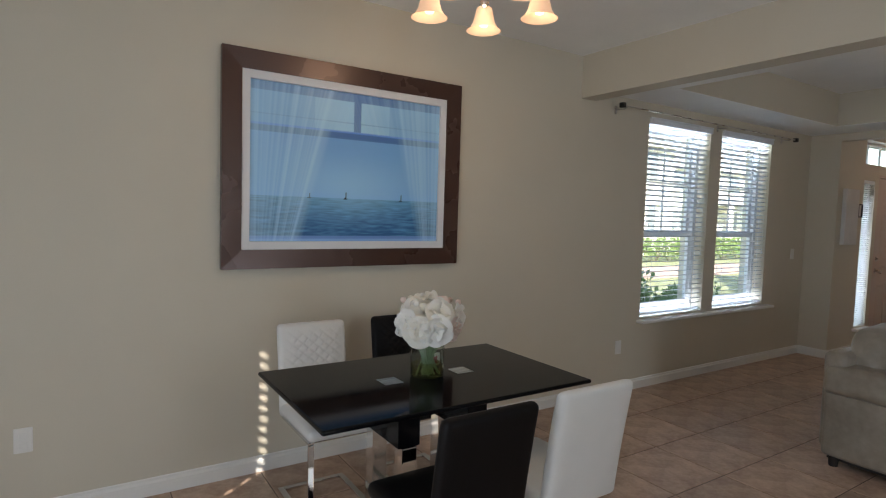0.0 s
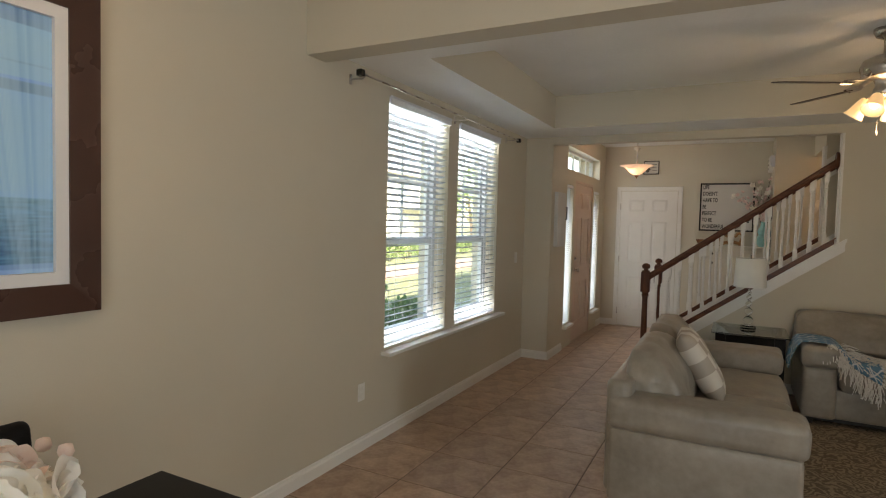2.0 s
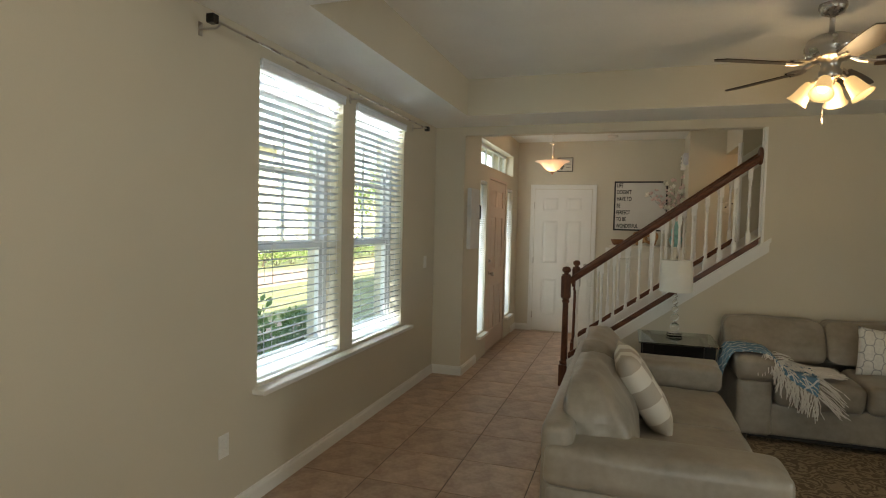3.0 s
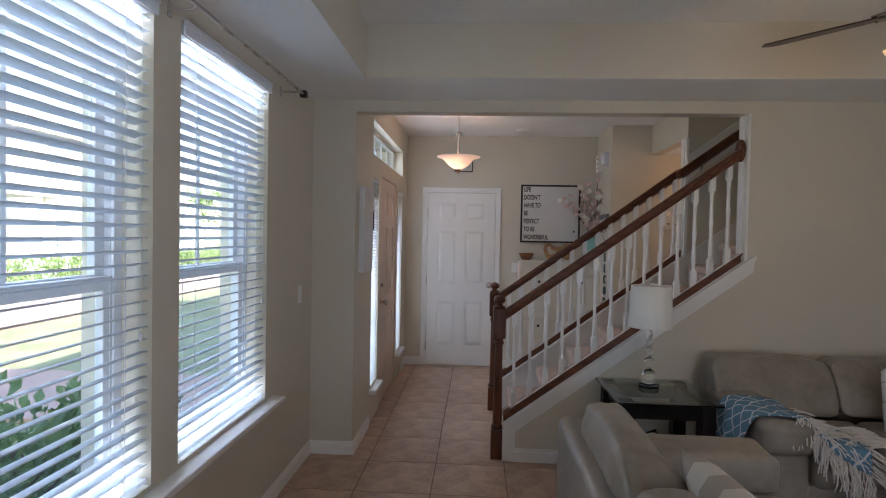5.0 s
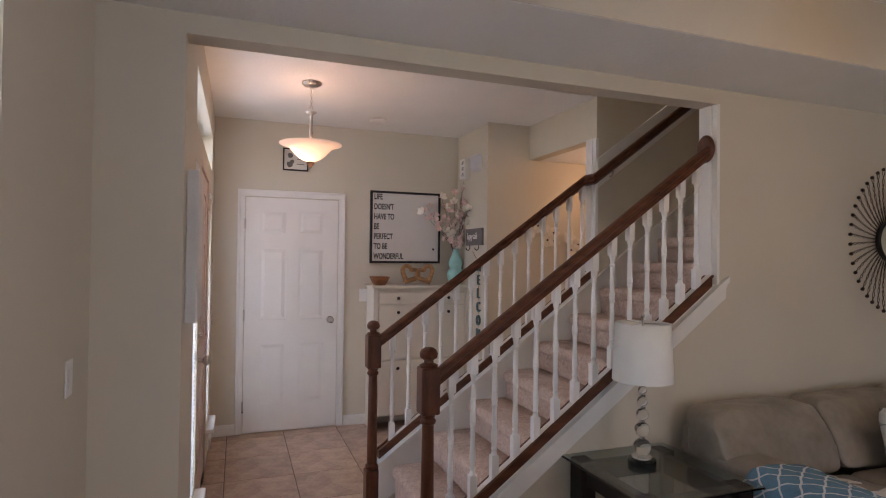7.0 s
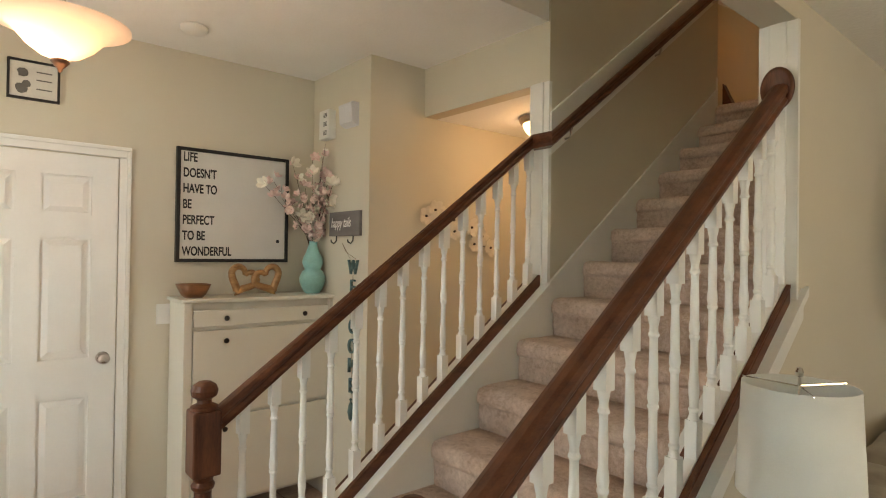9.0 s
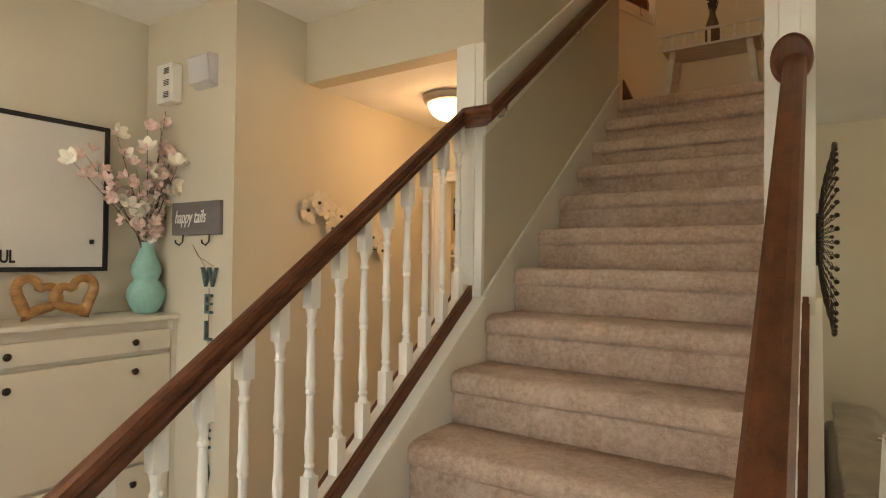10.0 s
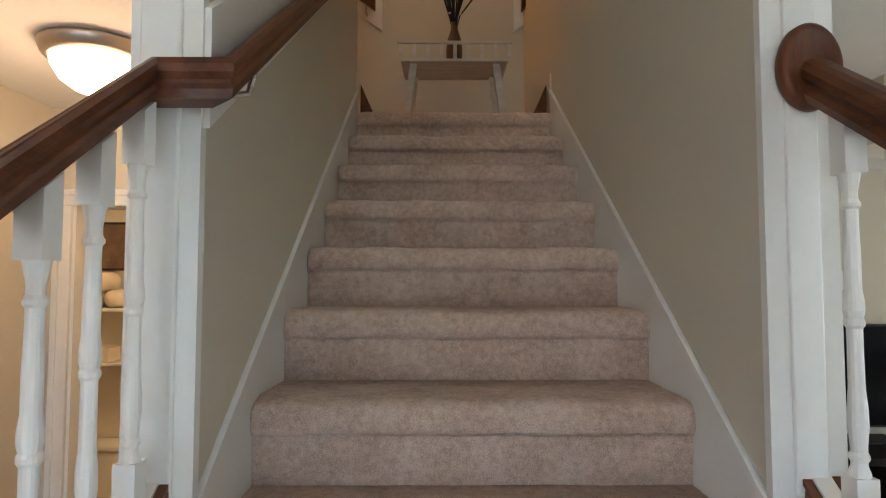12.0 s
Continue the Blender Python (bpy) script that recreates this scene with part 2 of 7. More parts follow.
def structure(name, bm, material, label="", category="wall"):
    return tagged(obj(name, bm, material), label, category, kind="structure")


def wall_x(bm, x0, x1, y0, y1, z0, z1, holes):
    """A wall along x with openings (xa, xb, za, zb) through it."""
    xs = sorted({x0, x1, *[h[0] for h in holes], *[h[1] for h in holes]})
    for a, b in zip(xs, xs[1:]):
        zs = [z0]
        for h in sorted((h for h in holes if h[0] <= a + 1e-6 and h[1] >= b - 1e-6), key=lambda h: h[2]):
            if h[2] > zs[-1] + 1e-6:
                box(bm, a, b, y0, y1, zs[-1], h[2])
            zs.append(h[3])
        if zs[-1] < z1 - 1e-6:
            box(bm, a, b, y0, y1, zs[-1], z1)
    return bm


def wall_y(bm, x0, x1, y0, y1, z0, z1, holes):
    """A wall along y with openings (ya, yb, za, zb) through it."""
    before = set(bm.verts)
    wall_x(bm, y0, y1, x0, x1, z0, z1, holes)
    for v in set(bm.verts) - before:
        v.co.x, v.co.y = v.co.y, v.co.x
    bmesh.ops.reverse_faces(bm, faces=[f for f in bm.faces if f.verts[0] not in before])
    return bm


# ---- the large structure ----
HD, HT, HF, HS = 2.685, 2.755, 2.69, 2.44   # ceilings: dining, tray, foyer, soffit
WX0, WX1 = 6.87, 6.985                      # the wall between living room and stairs
UP = 5.3
NOSE = [(-0.072 - 0.2507 * (n - 8), 1.503 + 0.1817 * (n - 8)) for n in range(1, 15)]
SLOPE = 0.728


def shoe_z(y):
    return 0.355 + (1.695 - y) * SLOPE


def rail_z(y):
    return 1.54 + (1.01 - y) * SLOPE


floor_base = structure("floor", box(B(), -1.6, 10.4, -4.0, 3.36, -0.2, -0.003), GROUT, "tiled floor with dark grout", "floor")

structure("wall_north", wall_x(B(), -1.6, WX0, 3.10, 3.36, -0.2, 3.0, [(4.06, 4.96, 0.62, 2.32), (5.14, 6.04, 0.62, 2.32)]), WALL, "beige painted wall with two tall windows")
structure("wall_foyer_north", wall_x(B(), WX0, 9.95, 2.80, 3.10, -0.2, 3.0, [(7.50, 7.80, 0.29, 1.985), (7.90, 8.88, 0.0, 2.06), (8.93, 9.26, 0.29, 1.985), (7.50, 9.26, 2.165, 2.44)]), WALL, "beige painted wall around the front door")
structure("wall_east", box(B(), 9.65, 9.95, 0.60, 2.80, -0.2, 3.0), WALL, "beige painted wall with a white door")
structure("wall_closet", box(B(), 8.95, 9.95, -0.98, 0.60, -0.2, 3.0), WALL, "beige painted wall beside the hall")
# wall between living room and stairs: the end by the window, the header, the full-height part
structure("wall_header", box(B(), WX0, WX1, 0.20, 2.80, 2.36, UP), WALL, "beige header above the wide opening")
structure("wall_stair_west", box(B(), WX0, WX1, -4.0, 0.20, -0.2, UP), WALL, "beige wall beside the stairs")
structure("wall_stair_east", box(B(), 7.955, 8.065, -1.62, 0.20, -0.2, UP), WALL, "beige wall beside the stairs")
structure("wall_hall_header", box(B(), 8.065, 8.95, 0.10, 0.20, 2.39, HF + 0.1), WALL, "beige header at the hall")
structure("wall_hall_end", wall_x(B(), 8.065, 8.95, -0.98, -0.88, -0.2, 2.39, [(8.16, 8.865, -0.2, 2.03)]), WALL, "beige wall with the bathroom doorway")
structure("ceiling_hall", box(B(), 8.065, 8.95, -0.98, 0.10, 2.39, 2.5), CEIL, "white hall ceiling", "ceiling")
# bathroom behind the doorway
structure("wall_bath", wall_y(B(), 10.2, 10.3, -2.6, -0.98, -0.2, 2.5, []), WALL, "beige bathroom wall")
structure("wall_bath_end", box(B(), 7.955, 10.3, -2.7, -2.6, -0.2, 2.5), WALL, "beige bathroom wall")
structure("wall_bath_side", box(B(), 7.955, 8.065, -2.6, -1.62, -0.2, 2.5), WALL, "beige bathroom wall")
structure("wall_bath_front", box(B(), 9.95, 10.3, -0.98, -0.88, -0.2, 2.5), WALL, "beige bathroom wall")
structure("ceiling_bath", box(B(), 8.0, 10.3, -2.7, -0.98, 2.5, 2.57), CEIL, "white bathroom ceiling", "ceiling")
# dining and living
structure("wall_west", wall_y(B(), -1.6, -1.35, -4.0, 3.36, -0.2, 3.0, [(-1.1, 2.1, 0.0, 2.15)]), WALL, "beige wall with the patio door")
# unseen wall; its opening is added to hold the back fill lamp
structure("wall_south", wall_x(B(), -1.6, 3.25, -4.0, -3.75, -0.2, 3.0, [(1.7, 3.1, 0.6, 2.1)]), WALL, "beige unseen wall with an opening added for the back lamp")
structure("wall_tv", box(B(), 3.25, WX0, -2.5, -2.25, -0.2, 3.0), WALL, "beige wall behind the television")
structure("wall_living_return", box(B(), 3.25, 3.40, -4.0, -2.25, -0.2, 3.0), WALL, "beige wall end")
structure("beam", box(B(), 3.24, 3.40, -2.25, 3.10, 2.37, 3.0), WALL, "beige drop beam between dining and living room", "beam")
structure("ceiling_dining", box(B(), -1.6, 3.24, -4.0, 3.10, HD, HD + 0.2), CEIL, "white textured ceiling", "ceiling")
b = B()
TX0, TX1, TY0, TY1 = 3.77, 6.34, -1.94, 2.635
for q in ((3.40, TX0, -2.25, 3.10), (TX1, WX0, -2.25, 3.10), (TX0, TX1, TY1, 3.10), (TX0, TX1, -2.25, TY0)):
    box(b, *q, HS, HS + 0.5)
box(b, TX0, TX1, TY0, TY1, HT, HT + 0.2)
structure("ceiling_tray", b, CEIL, "white tray ceiling with a dropped border", "ceiling")
b = B()
# painted sides of the tray
for q in ((TX0, TX0 + 0.004, TY0, TY1), (TX1 - 0.004, TX1, TY0, TY1), (TX0, TX1, TY1 - 0.004, TY1), (TX0, TX1, TY0, TY0 + 0.004)):
    box(b, *q, HS + 0.002, HT)
structure("trim_tray", b, WALL, "beige painted sides of the tray", "trim")
# foyer ceiling, cut away above the stairs
b = B()
box(b, 7.965, 9.95, 0.20, 2.80, HF, HF + 0.3)
box(b, WX1, 7.965, 0.75, 2.80, HF, HF + 0.3)
structure("ceiling_foyer", b, CEIL, "white foyer ceiling", "ceiling")
# upper floor round the stairwell
structure("wall_upper_north", box(B(), WX1, 7.965, 0.75, 0.87, HF + 0.3, UP), WALL, "beige upper wall")
structure("wall_upper_east", box(B(), 7.965, 8.065, 0.20, 0.87, HF + 0.3, UP), WALL, "beige upper wall")
structure("wall_landing", box(B(), 5.2, 9.8, -2.62, -2.50, 2.5, UP), WALL, "tan wall behind the stair landing")
structure("wall_landing_east", box(B(), 9.6, 9.8, -2.5, -1.5, 2.5, UP), WALL, "tan wall")
structure("wall_landing_west", box(B(), 5.2, 5.4, -2.5, -1.5, 2.5, UP), WALL, "tan wall")
b = B()
box(b, 5.2, WX0, -1.74, -1.62, 2.62, UP)
box(b, 8.065, 9.8, -1.74, -1.62, 2.62, UP)
structure("wall_landing_front", b, WALL, "tan wall")
structure("ceiling_upper", box(B(), 5.2, 9.9, -2.62, 1.75, UP, UP + 0.1), CEIL, "white upper ceiling", "ceiling")


def base_run(bm, p, q, side, h=0.09, t=0.014):
    """A moulded baseboard along a wall; side: the way into the room."""
    p, q, s = Vector((*p, 0)), Vector((*q, 0)), Vector((*side, 0))
    prof = [(0, 0), (t, 0), (t, h * 0.72), (t * 0.55, h * 0.82), (t * 0.45, h * 0.95), (0, h)]
    a, c = [[bm.verts.new(e + s * u + Vector((0, 0, v))) for u, v in prof] for e in (p, q)]
    n = len(prof)
    for i in range(n):
        bm.faces.new((a[i], a[(i + 1) % n], c[(i + 1) % n], c[i]))
    bm.faces.new(a[::-1]), bm.faces.new(c)
    bmesh.ops.recalc_face_normals(bm, faces=bm.faces)


b = B()
base_run(b, (-1.35, 3.10), (WX0, 3.10), (0, -1))
base_run(b, (WX0, 3.10), (WX0, 2.786), (-1, 0))
base_run(b, (WX0, 2.80), (7.44, 2.80), (0, -1))
base_run(b, (9.33, 2.80), (9.65, 2.80), (0, -1))
base_run(b, (9.65, 2.80), (9.65, 2.605), (-1, 0))
base_run(b, (9.65, 1.69), (9.65, 0.60), (-1, 0))
base_run(b, (9.65, 0.60), (8.936, 0.60), (0, 1))
base_run(b, (8.95, 0.60), (8.95, -0.88), (-1, 0))
base_run(b, (WX0, 1.70), (WX0, -2.25), (-1, 0))
base_run(b, (WX0, -2.25), (3.4, -2.25), (0, 1))
structure("baseboard", b, WHITE, "white moulded baseboard", "baseboard")

# ---- stairs ----
stairs = thing("staircase", "straight staircase with beige carpet between white skirt boards", "staircase")
SX0, SX1 = 6.983, 7.951
for n, (y, z) in enumerate(NOSE):
    yb = NOSE[n + 1][0] - 0.035 if n < 13 else -2.5
    z0 = NOSE[n - 1][1] if n else 0.0
    # riser foot, riser, crease, upright nosing, rounded edge, tread
    prof = [(y - 0.022, z0 - 0.002), (y - 0.019, (z0 + z - 0.07) / 2), (y - 0.019, z - 0.082), (y - 0.021, z - 0.072), (y - 0.008, z - 0.071), (y + 0.001, z - 0.062), (y + 0.003, z - 0.048),
            (y + 0.002, z - 0.034), (y - 0.001, z - 0.021), (y - 0.008, z - 0.010), (y - 0.019, z - 0.003), (y - 0.034, z), (y - 0.08, z + 0.001), (y - 0.15, z), (yb, z), (yb, z0 - 0.02), (y - 0.03, z0 - 0.02)]
    b, N = B(), 90
    rows = []
    for i in range(N + 1):
        x = SX0 + (SX1 - SX0) * i / N
        row = []
        for j, (py, pz) in enumerate(prof):
            w = Vector((x * 9, py * 9, pz * 9 + n))
            d = 0.004 * noise.noise(w) + 0.0025 * noise.noise(w * 4.1) + 0.0018 * noise.noise(w * 11)
            end = min(x - SX0, SX1 - x)
            k = 0.010 * max(0, 1 - end / 0.02) ** 2 if 3 < j < 12 else 0
            row.append(b.verts.new((x, py + (d if j < 14 else 0) - k, pz + (d if 3 < j < 14 else 0) - k * 0.4)))
        rows.append(row)
    m = len(prof)
    for p, q in zip(rows, rows[1:]):
        for j in range(m):
            b.faces.new((p[j], q[j], q[(j + 1) % m], p[(j + 1) % m]))
    b.faces.new(rows[0]), b.faces.new(rows[-1][::-1])
    bmesh.ops.recalc_face_normals(b, faces=b.faces)
    part("step", b, CARPET, stairs, smooth=True)
# landing carpet to both sides
structure("floor_landing_west", box(B(), 5.4, WX1 + 0.004, -2.5, -1.62, 2.45, 2.592), CARPET, "beige carpet landing", "floor")
structure("floor_landing_east", box(B(), 7.962, 9.6, -2.5, -1.62, 2.5, 2.592), CARPET, "beige carpet landing", "floor")


def band(bm, x0, x1, ya, yb, up, down, f=shoe_z):
    """A sloped board between two y, from down below to up above the slope line."""
    prism(bm, [(ya, f(ya) + down), (yb, f(yb) + down), (yb, f(yb) + up), (ya, f(ya) + up)], "x", x0, x1)


# knee walls under the balustrades
for name, x0, x1 in (("knee_wall_west", WX0, WX1 - 0.012), ("knee_wall_east", 7.977, 8.053)):
    b = B()
    ya, yb = 1.745, 0.20
    prism(b, [(ya, 0), (yb, 0), (yb, shoe_z(yb) - 0.075), (ya, shoe_z(ya) - 0.075)], "x", x0, x1)
    structure(name, b, WALL, "beige knee wall under the stair rail")
for x0, x1 in ((WX0 - 0.008, WX0 + 0.012), (8.053, 8.073)):
    b = B()
    out = x0 < 7.5
    yend = 0.145 if out else 0.20
    prism(b, [(1.765, shoe_z(1.765) - 0.16), (yend, shoe_z(yend) - 0.16), (yend, shoe_z(yend) - 0.052), (1.765, shoe_z(1.765) - 0.052)], "x", x0, x1)
    part("apron", b, WHITE, stairs, "white apron board")
    m0, m1 = (x0 - 0.014, x0) if out else (x1, x1 + 0.014)
    k0, k1 = (x0 - 0.007, x0) if out else (x1, x1 + 0.007)
    b = B()
    band(b, m0, m1, 1.765, yend - (0.01 if out else 0), -0.052, -0.085)
    band(b, k0, k1, 1.765, yend, -0.085, -0.10)
    part("apron_moulding", b, WHITE, stairs, "white moulding along the apron")
    # upright end of the apron at the foot
    b = B()
    prism(b, [(1.765, 0.0), (1.68, 0.0), (1.68, shoe_z(1.68) - 0.16), (1.765, shoe_z(1.765) - 0.16)], "x", x0, x1)
    part("apron_foot", b, WHITE, stairs, "white upright end of the apron")
# inner boards and caps on the open part
for x0, x1, c0, c1 in ((WX1 - 0.012, WX1 + 0.006, WX0 + 0.012, WX1 + 0.012), (7.948, 7.977, 7.930, 8.053)):
    b = B()
    prism(b, [(1.765, 0.0), (0.20, shoe_z(0.20) - 0.5), (0.20, shoe_z(0.20) - 0.064), (1.765, shoe_z(1.765) - 0.064)], "x", x0, x1)
    part("skirt_board", b, WHITE, stairs, "white inner skirt board")
    b = B()
    band(b, c0, c1, 1.77, 0.205, -0.042, -0.064)
    part("cap", b, WHITE, stairs, "white sloped cap")
# skirts along the full walls
for x0, x1 in ((WX1, WX1 + 0.005), (7.950, 7.955)):
    b = B()
    yt = -1.60
    prism(b, [(0.20, shoe_z(0.20) - 0.5), (yt, shoe_z(yt) - 0.5), (yt, shoe_z(yt) - 0.045), (0.20, shoe_z(0.20) - 0.045)], "x", x0, x1)
    band(b, x0 - (0.008 if x0 > 7.5 else 0), x1 + (0.008 if x0 < 7.5 else 0), 0.20, yt, -0.045, -0.065)
    box(b, x0, x1, yt - 0.02, yt, 2.55, shoe_z(yt) + 0.04)
    part("skirt_board", b, WHITE, stairs, "white skirt board along the wall")


def baluster_mesh(top, cut):
    """A turned white baluster: square blocks at both ends, both cut on the slope."""
    b = B()
    s = 0.017
    k = s * SLOPE
    prism(b, [(-s, k), (s, -k), (s, 0.105), (-s, 0.105)], "x", -s, s)
    prism(b, [(-s, top - cut), (s, top - cut), (s, top - k), (-s, top + k)], "x", -s, s)
    t2 = top - cut
    prof = [(0.0155, 0.105), (0.0150, 0.110), (0.0115, 0.120), (0.0110, 0.126), (0.0140, 0.131), (0.0140, 0.136), (0.0112, 0.141), (0.0118, 0.155), (0.0142, 0.180), (0.0138, 0.205), (0.0112, 0.235),
            (0.0106, 0.300), (0.0108, 0.325), (0.0140, 0.330), (0.0140, 0.336), (0.0120, 0.341), (0.0145, 0.352), (0.0142, 0.366), (0.0116, 0.385), (0.0118, 0.43), (0.0102, t2 - 0.075),
            (0.0104, t2 - 0.055), (0.0138, t2 - 0.051), (0.0138, t2 - 0.046), (0.0108, t2 - 0.040), (0.0105, t2 - 0.028), (0.0140, t2 - 0.010), (0.0155, t2)]
    lathe(b, prof, 16)
    return b


def newel(x, y):
    b = B()
    box(b, -0.043, 0.043, -0.043, 0.043, 0.0, 0.20, 0.004)
    lathe(b, [(0.030, 0.20), (0.041, 0.212), (0.041, 0.228), (0.030, 0.24), (0.032, 0.26), (0.028, 0.60), (0.026, 0.78), (0.034, 0.79), (0.036, 0.80), (0.028, 0.812), (0.036, 0.83)], 20)
    box(b, -0.043, 0.043, -0.043, 0.043, 0.83, 1.035, 0.007)
    lathe(b, [(0.040, 1.034), (0.042, 1.045), (0.022, 1.055), (0.021, 1.065), (0.038, 1.078), (0.041, 1.095), (0.034, 1.112), (0.018, 1.122), (0.0, 1.125)], 20)
    me = part("newel_post", b, WOODV, None, "dark cherry newel post with a round cap")
    me.location = (x, y, 0)
    return me


RAILP = [(-0.030, -0.020), (-0.026, -0.034), (0.026, -0.034), (0.030, -0.020), (0.024, -0.010), (0.024, -0.004), (0.031, 0.006), (0.031, 0.018), (0.023, 0.030), (0.010, 0.035), (-0.010, 0.035), (-0.023, 0.030), (-0.031, 0.018), (-0.031, 0.006), (-0.024, -0.004), (-0.024, -0.010)]


def rail_run(bm, pts):
    """The moulded handrail swept along points, upright profile."""
    rings = []
    P = [Vector(p) for p in pts]
    for i, p in enumerate(P):
        d0 = (P[i] - P[i - 1]) if i else P[1] - P[0]
        d1 = (P[i + 1] - P[i]) if i < len(P) - 1 else d0
        h0, h1 = Vector((d0.x, d0.y, 0)).normalized(), Vector((d1.x, d1.y, 0)).normalized()
        h = (h0 + h1).normalized()
        side = Vector((h.y, -h.x, 0)) / max(0.4, h.dot(h0))
        rings.append([bm.verts.new(p + side * u * 0.95 + Vector((0, 0, v * 1.06))) for u, v in RAILP])
    n = len(RAILP)
    for a, c in zip(rings, rings[1:]):
        for k in range(n):
            bm.faces.new((a[k], a[(k + 1) % n], c[(k + 1) % n], c[k]))
    bm.faces.new(rings[0]), bm.faces.new(rings[-1][::-1])
    bmesh.ops.recalc_face_normals(bm, faces=bm.faces)
    return bm


bal_data = None
for bx_, label in ((6.913, "dark cherry stair rail with white turned balusters toward the sofa"), (8.015, "dark cherry stair rail with white turned balusters along the foyer")):
    bal = thing("balustrade", label, "balustrade")
    nw = newel(bx_ + (0.010 if bx_ < 7.5 else -0.008), 1.80)
    nw.parent = bal
    b = B()
    prism(b, [(1.76, shoe_z(1.76) - 0.042), (0.224, shoe_z(0.224) - 0.042), (0.224, shoe_z(0.224)), (1.76, shoe_z(1.76))], "x", bx_ - 0.035, bx_ + 0.035)
    for s in (-1, 1):
        prism(b, [(1.76, shoe_z(1.76)), (0.212, shoe_z(0.212)), (0.212, shoe_z(0.212) + 0.010), (1.76, shoe_z(1.76) + 0.010)], "x", bx_ + s * 0.018, bx_ + s * 0.033)
    part("shoe_rail", b, WOOD, bal, "dark cherry shoe rail")
    b = B()
    if bx_ < 7.5:
        rail_run(b, [(bx_, 1.765, rail_z(1.765)), (bx_, 0.228, rail_z(0.228))])
        part("handrail", b, WOOD, bal)
        b = B()
        lathe(b, [(0.0, 0.0), (0.070, 0.0), (0.075, 0.007), (0.074, 0.017), (0.067, 0.022), (0.058, 0.0215), (0.050, 0.019), (0.0, 0.019)], 36, caps=False)
        ro = part("rosette", b, WOOD, bal, "round dark wooden rosette", True)
        ro.matrix_basis = pose(bx_ + 0.009, 0.2165, rail_z(0.222) + 0.012, -90, 0, 0) @ Matrix.Diagonal((0.72, 1.0, 1.2, 1))
    else:
        rail_run(b, [(bx_, 1.765, rail_z(1.765)), (bx_, 0.256, rail_z(0.256)), (7.895, 0.256, rail_z(0.256)), (7.895, -1.66, rail_z(-1.66) - 0.0)])
        part("handrail", b, WOOD, bal)
        b = B()
        f = rail_z
        prism(b, [(0.205, f(0.205) - 0.10), (-1.62, f(-1.62) - 0.10), (-1.62, f(-1.62) + 0.11), (0.205, f(0.205) + 0.11)], "x", 7.935, 7.955)
        part("backer_board", b, WHITE, bal, "white board behind the wall rail")
        for yy in (0.10, -0.75, -1.5):
            b = B()
            tube(b, [(7.935, yy, f(yy) - 0.085), (7.905, yy, f(yy) - 0.08), (7.895, yy, f(yy) - 0.035)], 0.006, 8)
            part("rail_bracket", b, NICKEL, bal)
    ys = [(1.695 if bx_ < 7.5 else 1.673) - 0.1073 * i for i in range(14)]
    H = rail_z(1) - shoe_z(1) - 0.03
    for i, y in enumerate(ys):
        if bal_data is None:
            ob = part("baluster", baluster_mesh(H, 0.095), WHITE, bal)
            bal_data = ob.data
        else:
            ob = new("baluster", bal_data)
            ob.parent = bal
        ob.location = (bx_, y, shoe_z(y))
        # white fillet between this baluster and the next
        ya, yb = y - 0.017, (ys[i + 1] + 0.017 if i < 13 else 0.212)
        b = B()
        band(b, bx_ - 0.016, bx_ + 0.016, ya, yb, 0.012, 0.0)
        part("fillet", b, WHITE, bal)
# post caps where the wall begins
b = B()
box(b, 7.947, 8.069, 0.19, 0.212, shoe_z(0.2) - 0.05, 2.39)
box(b, 7.980, 8.050, 0.205, 0.222, shoe_z(0.2) - 0.05, 2.39, 0.004)
structure("trim_post_east", b, WHITE, "white trim on the wall end", "trim")
b = B()
box(b, WX0 - 0.006, WX1 + 0.006, 0.19, 0.208, shoe_z(0.2) - 0.05, 2.36)
box(b, WX0 + 0.03, WX1 - 0.03, 0.206, 0.216, shoe_z(0.2) - 0.03, 2.36, 0.003)
structure("trim_post_west", b, WHITE, "white trim on the wall end", "trim")

# ---- front windows with blinds ----
VINYL = mat("white_vinyl", (0.76, 0.77, 0.78), 0.35, var=0.02, bump=0.03)
SLAT = let_through(mat("blind_slat", (0.86, 0.86, 0.86), 0.45, var=0.03, scale=4, fine=60, bump=0.05), (0.84, 0.90, 0.96), 0.34)


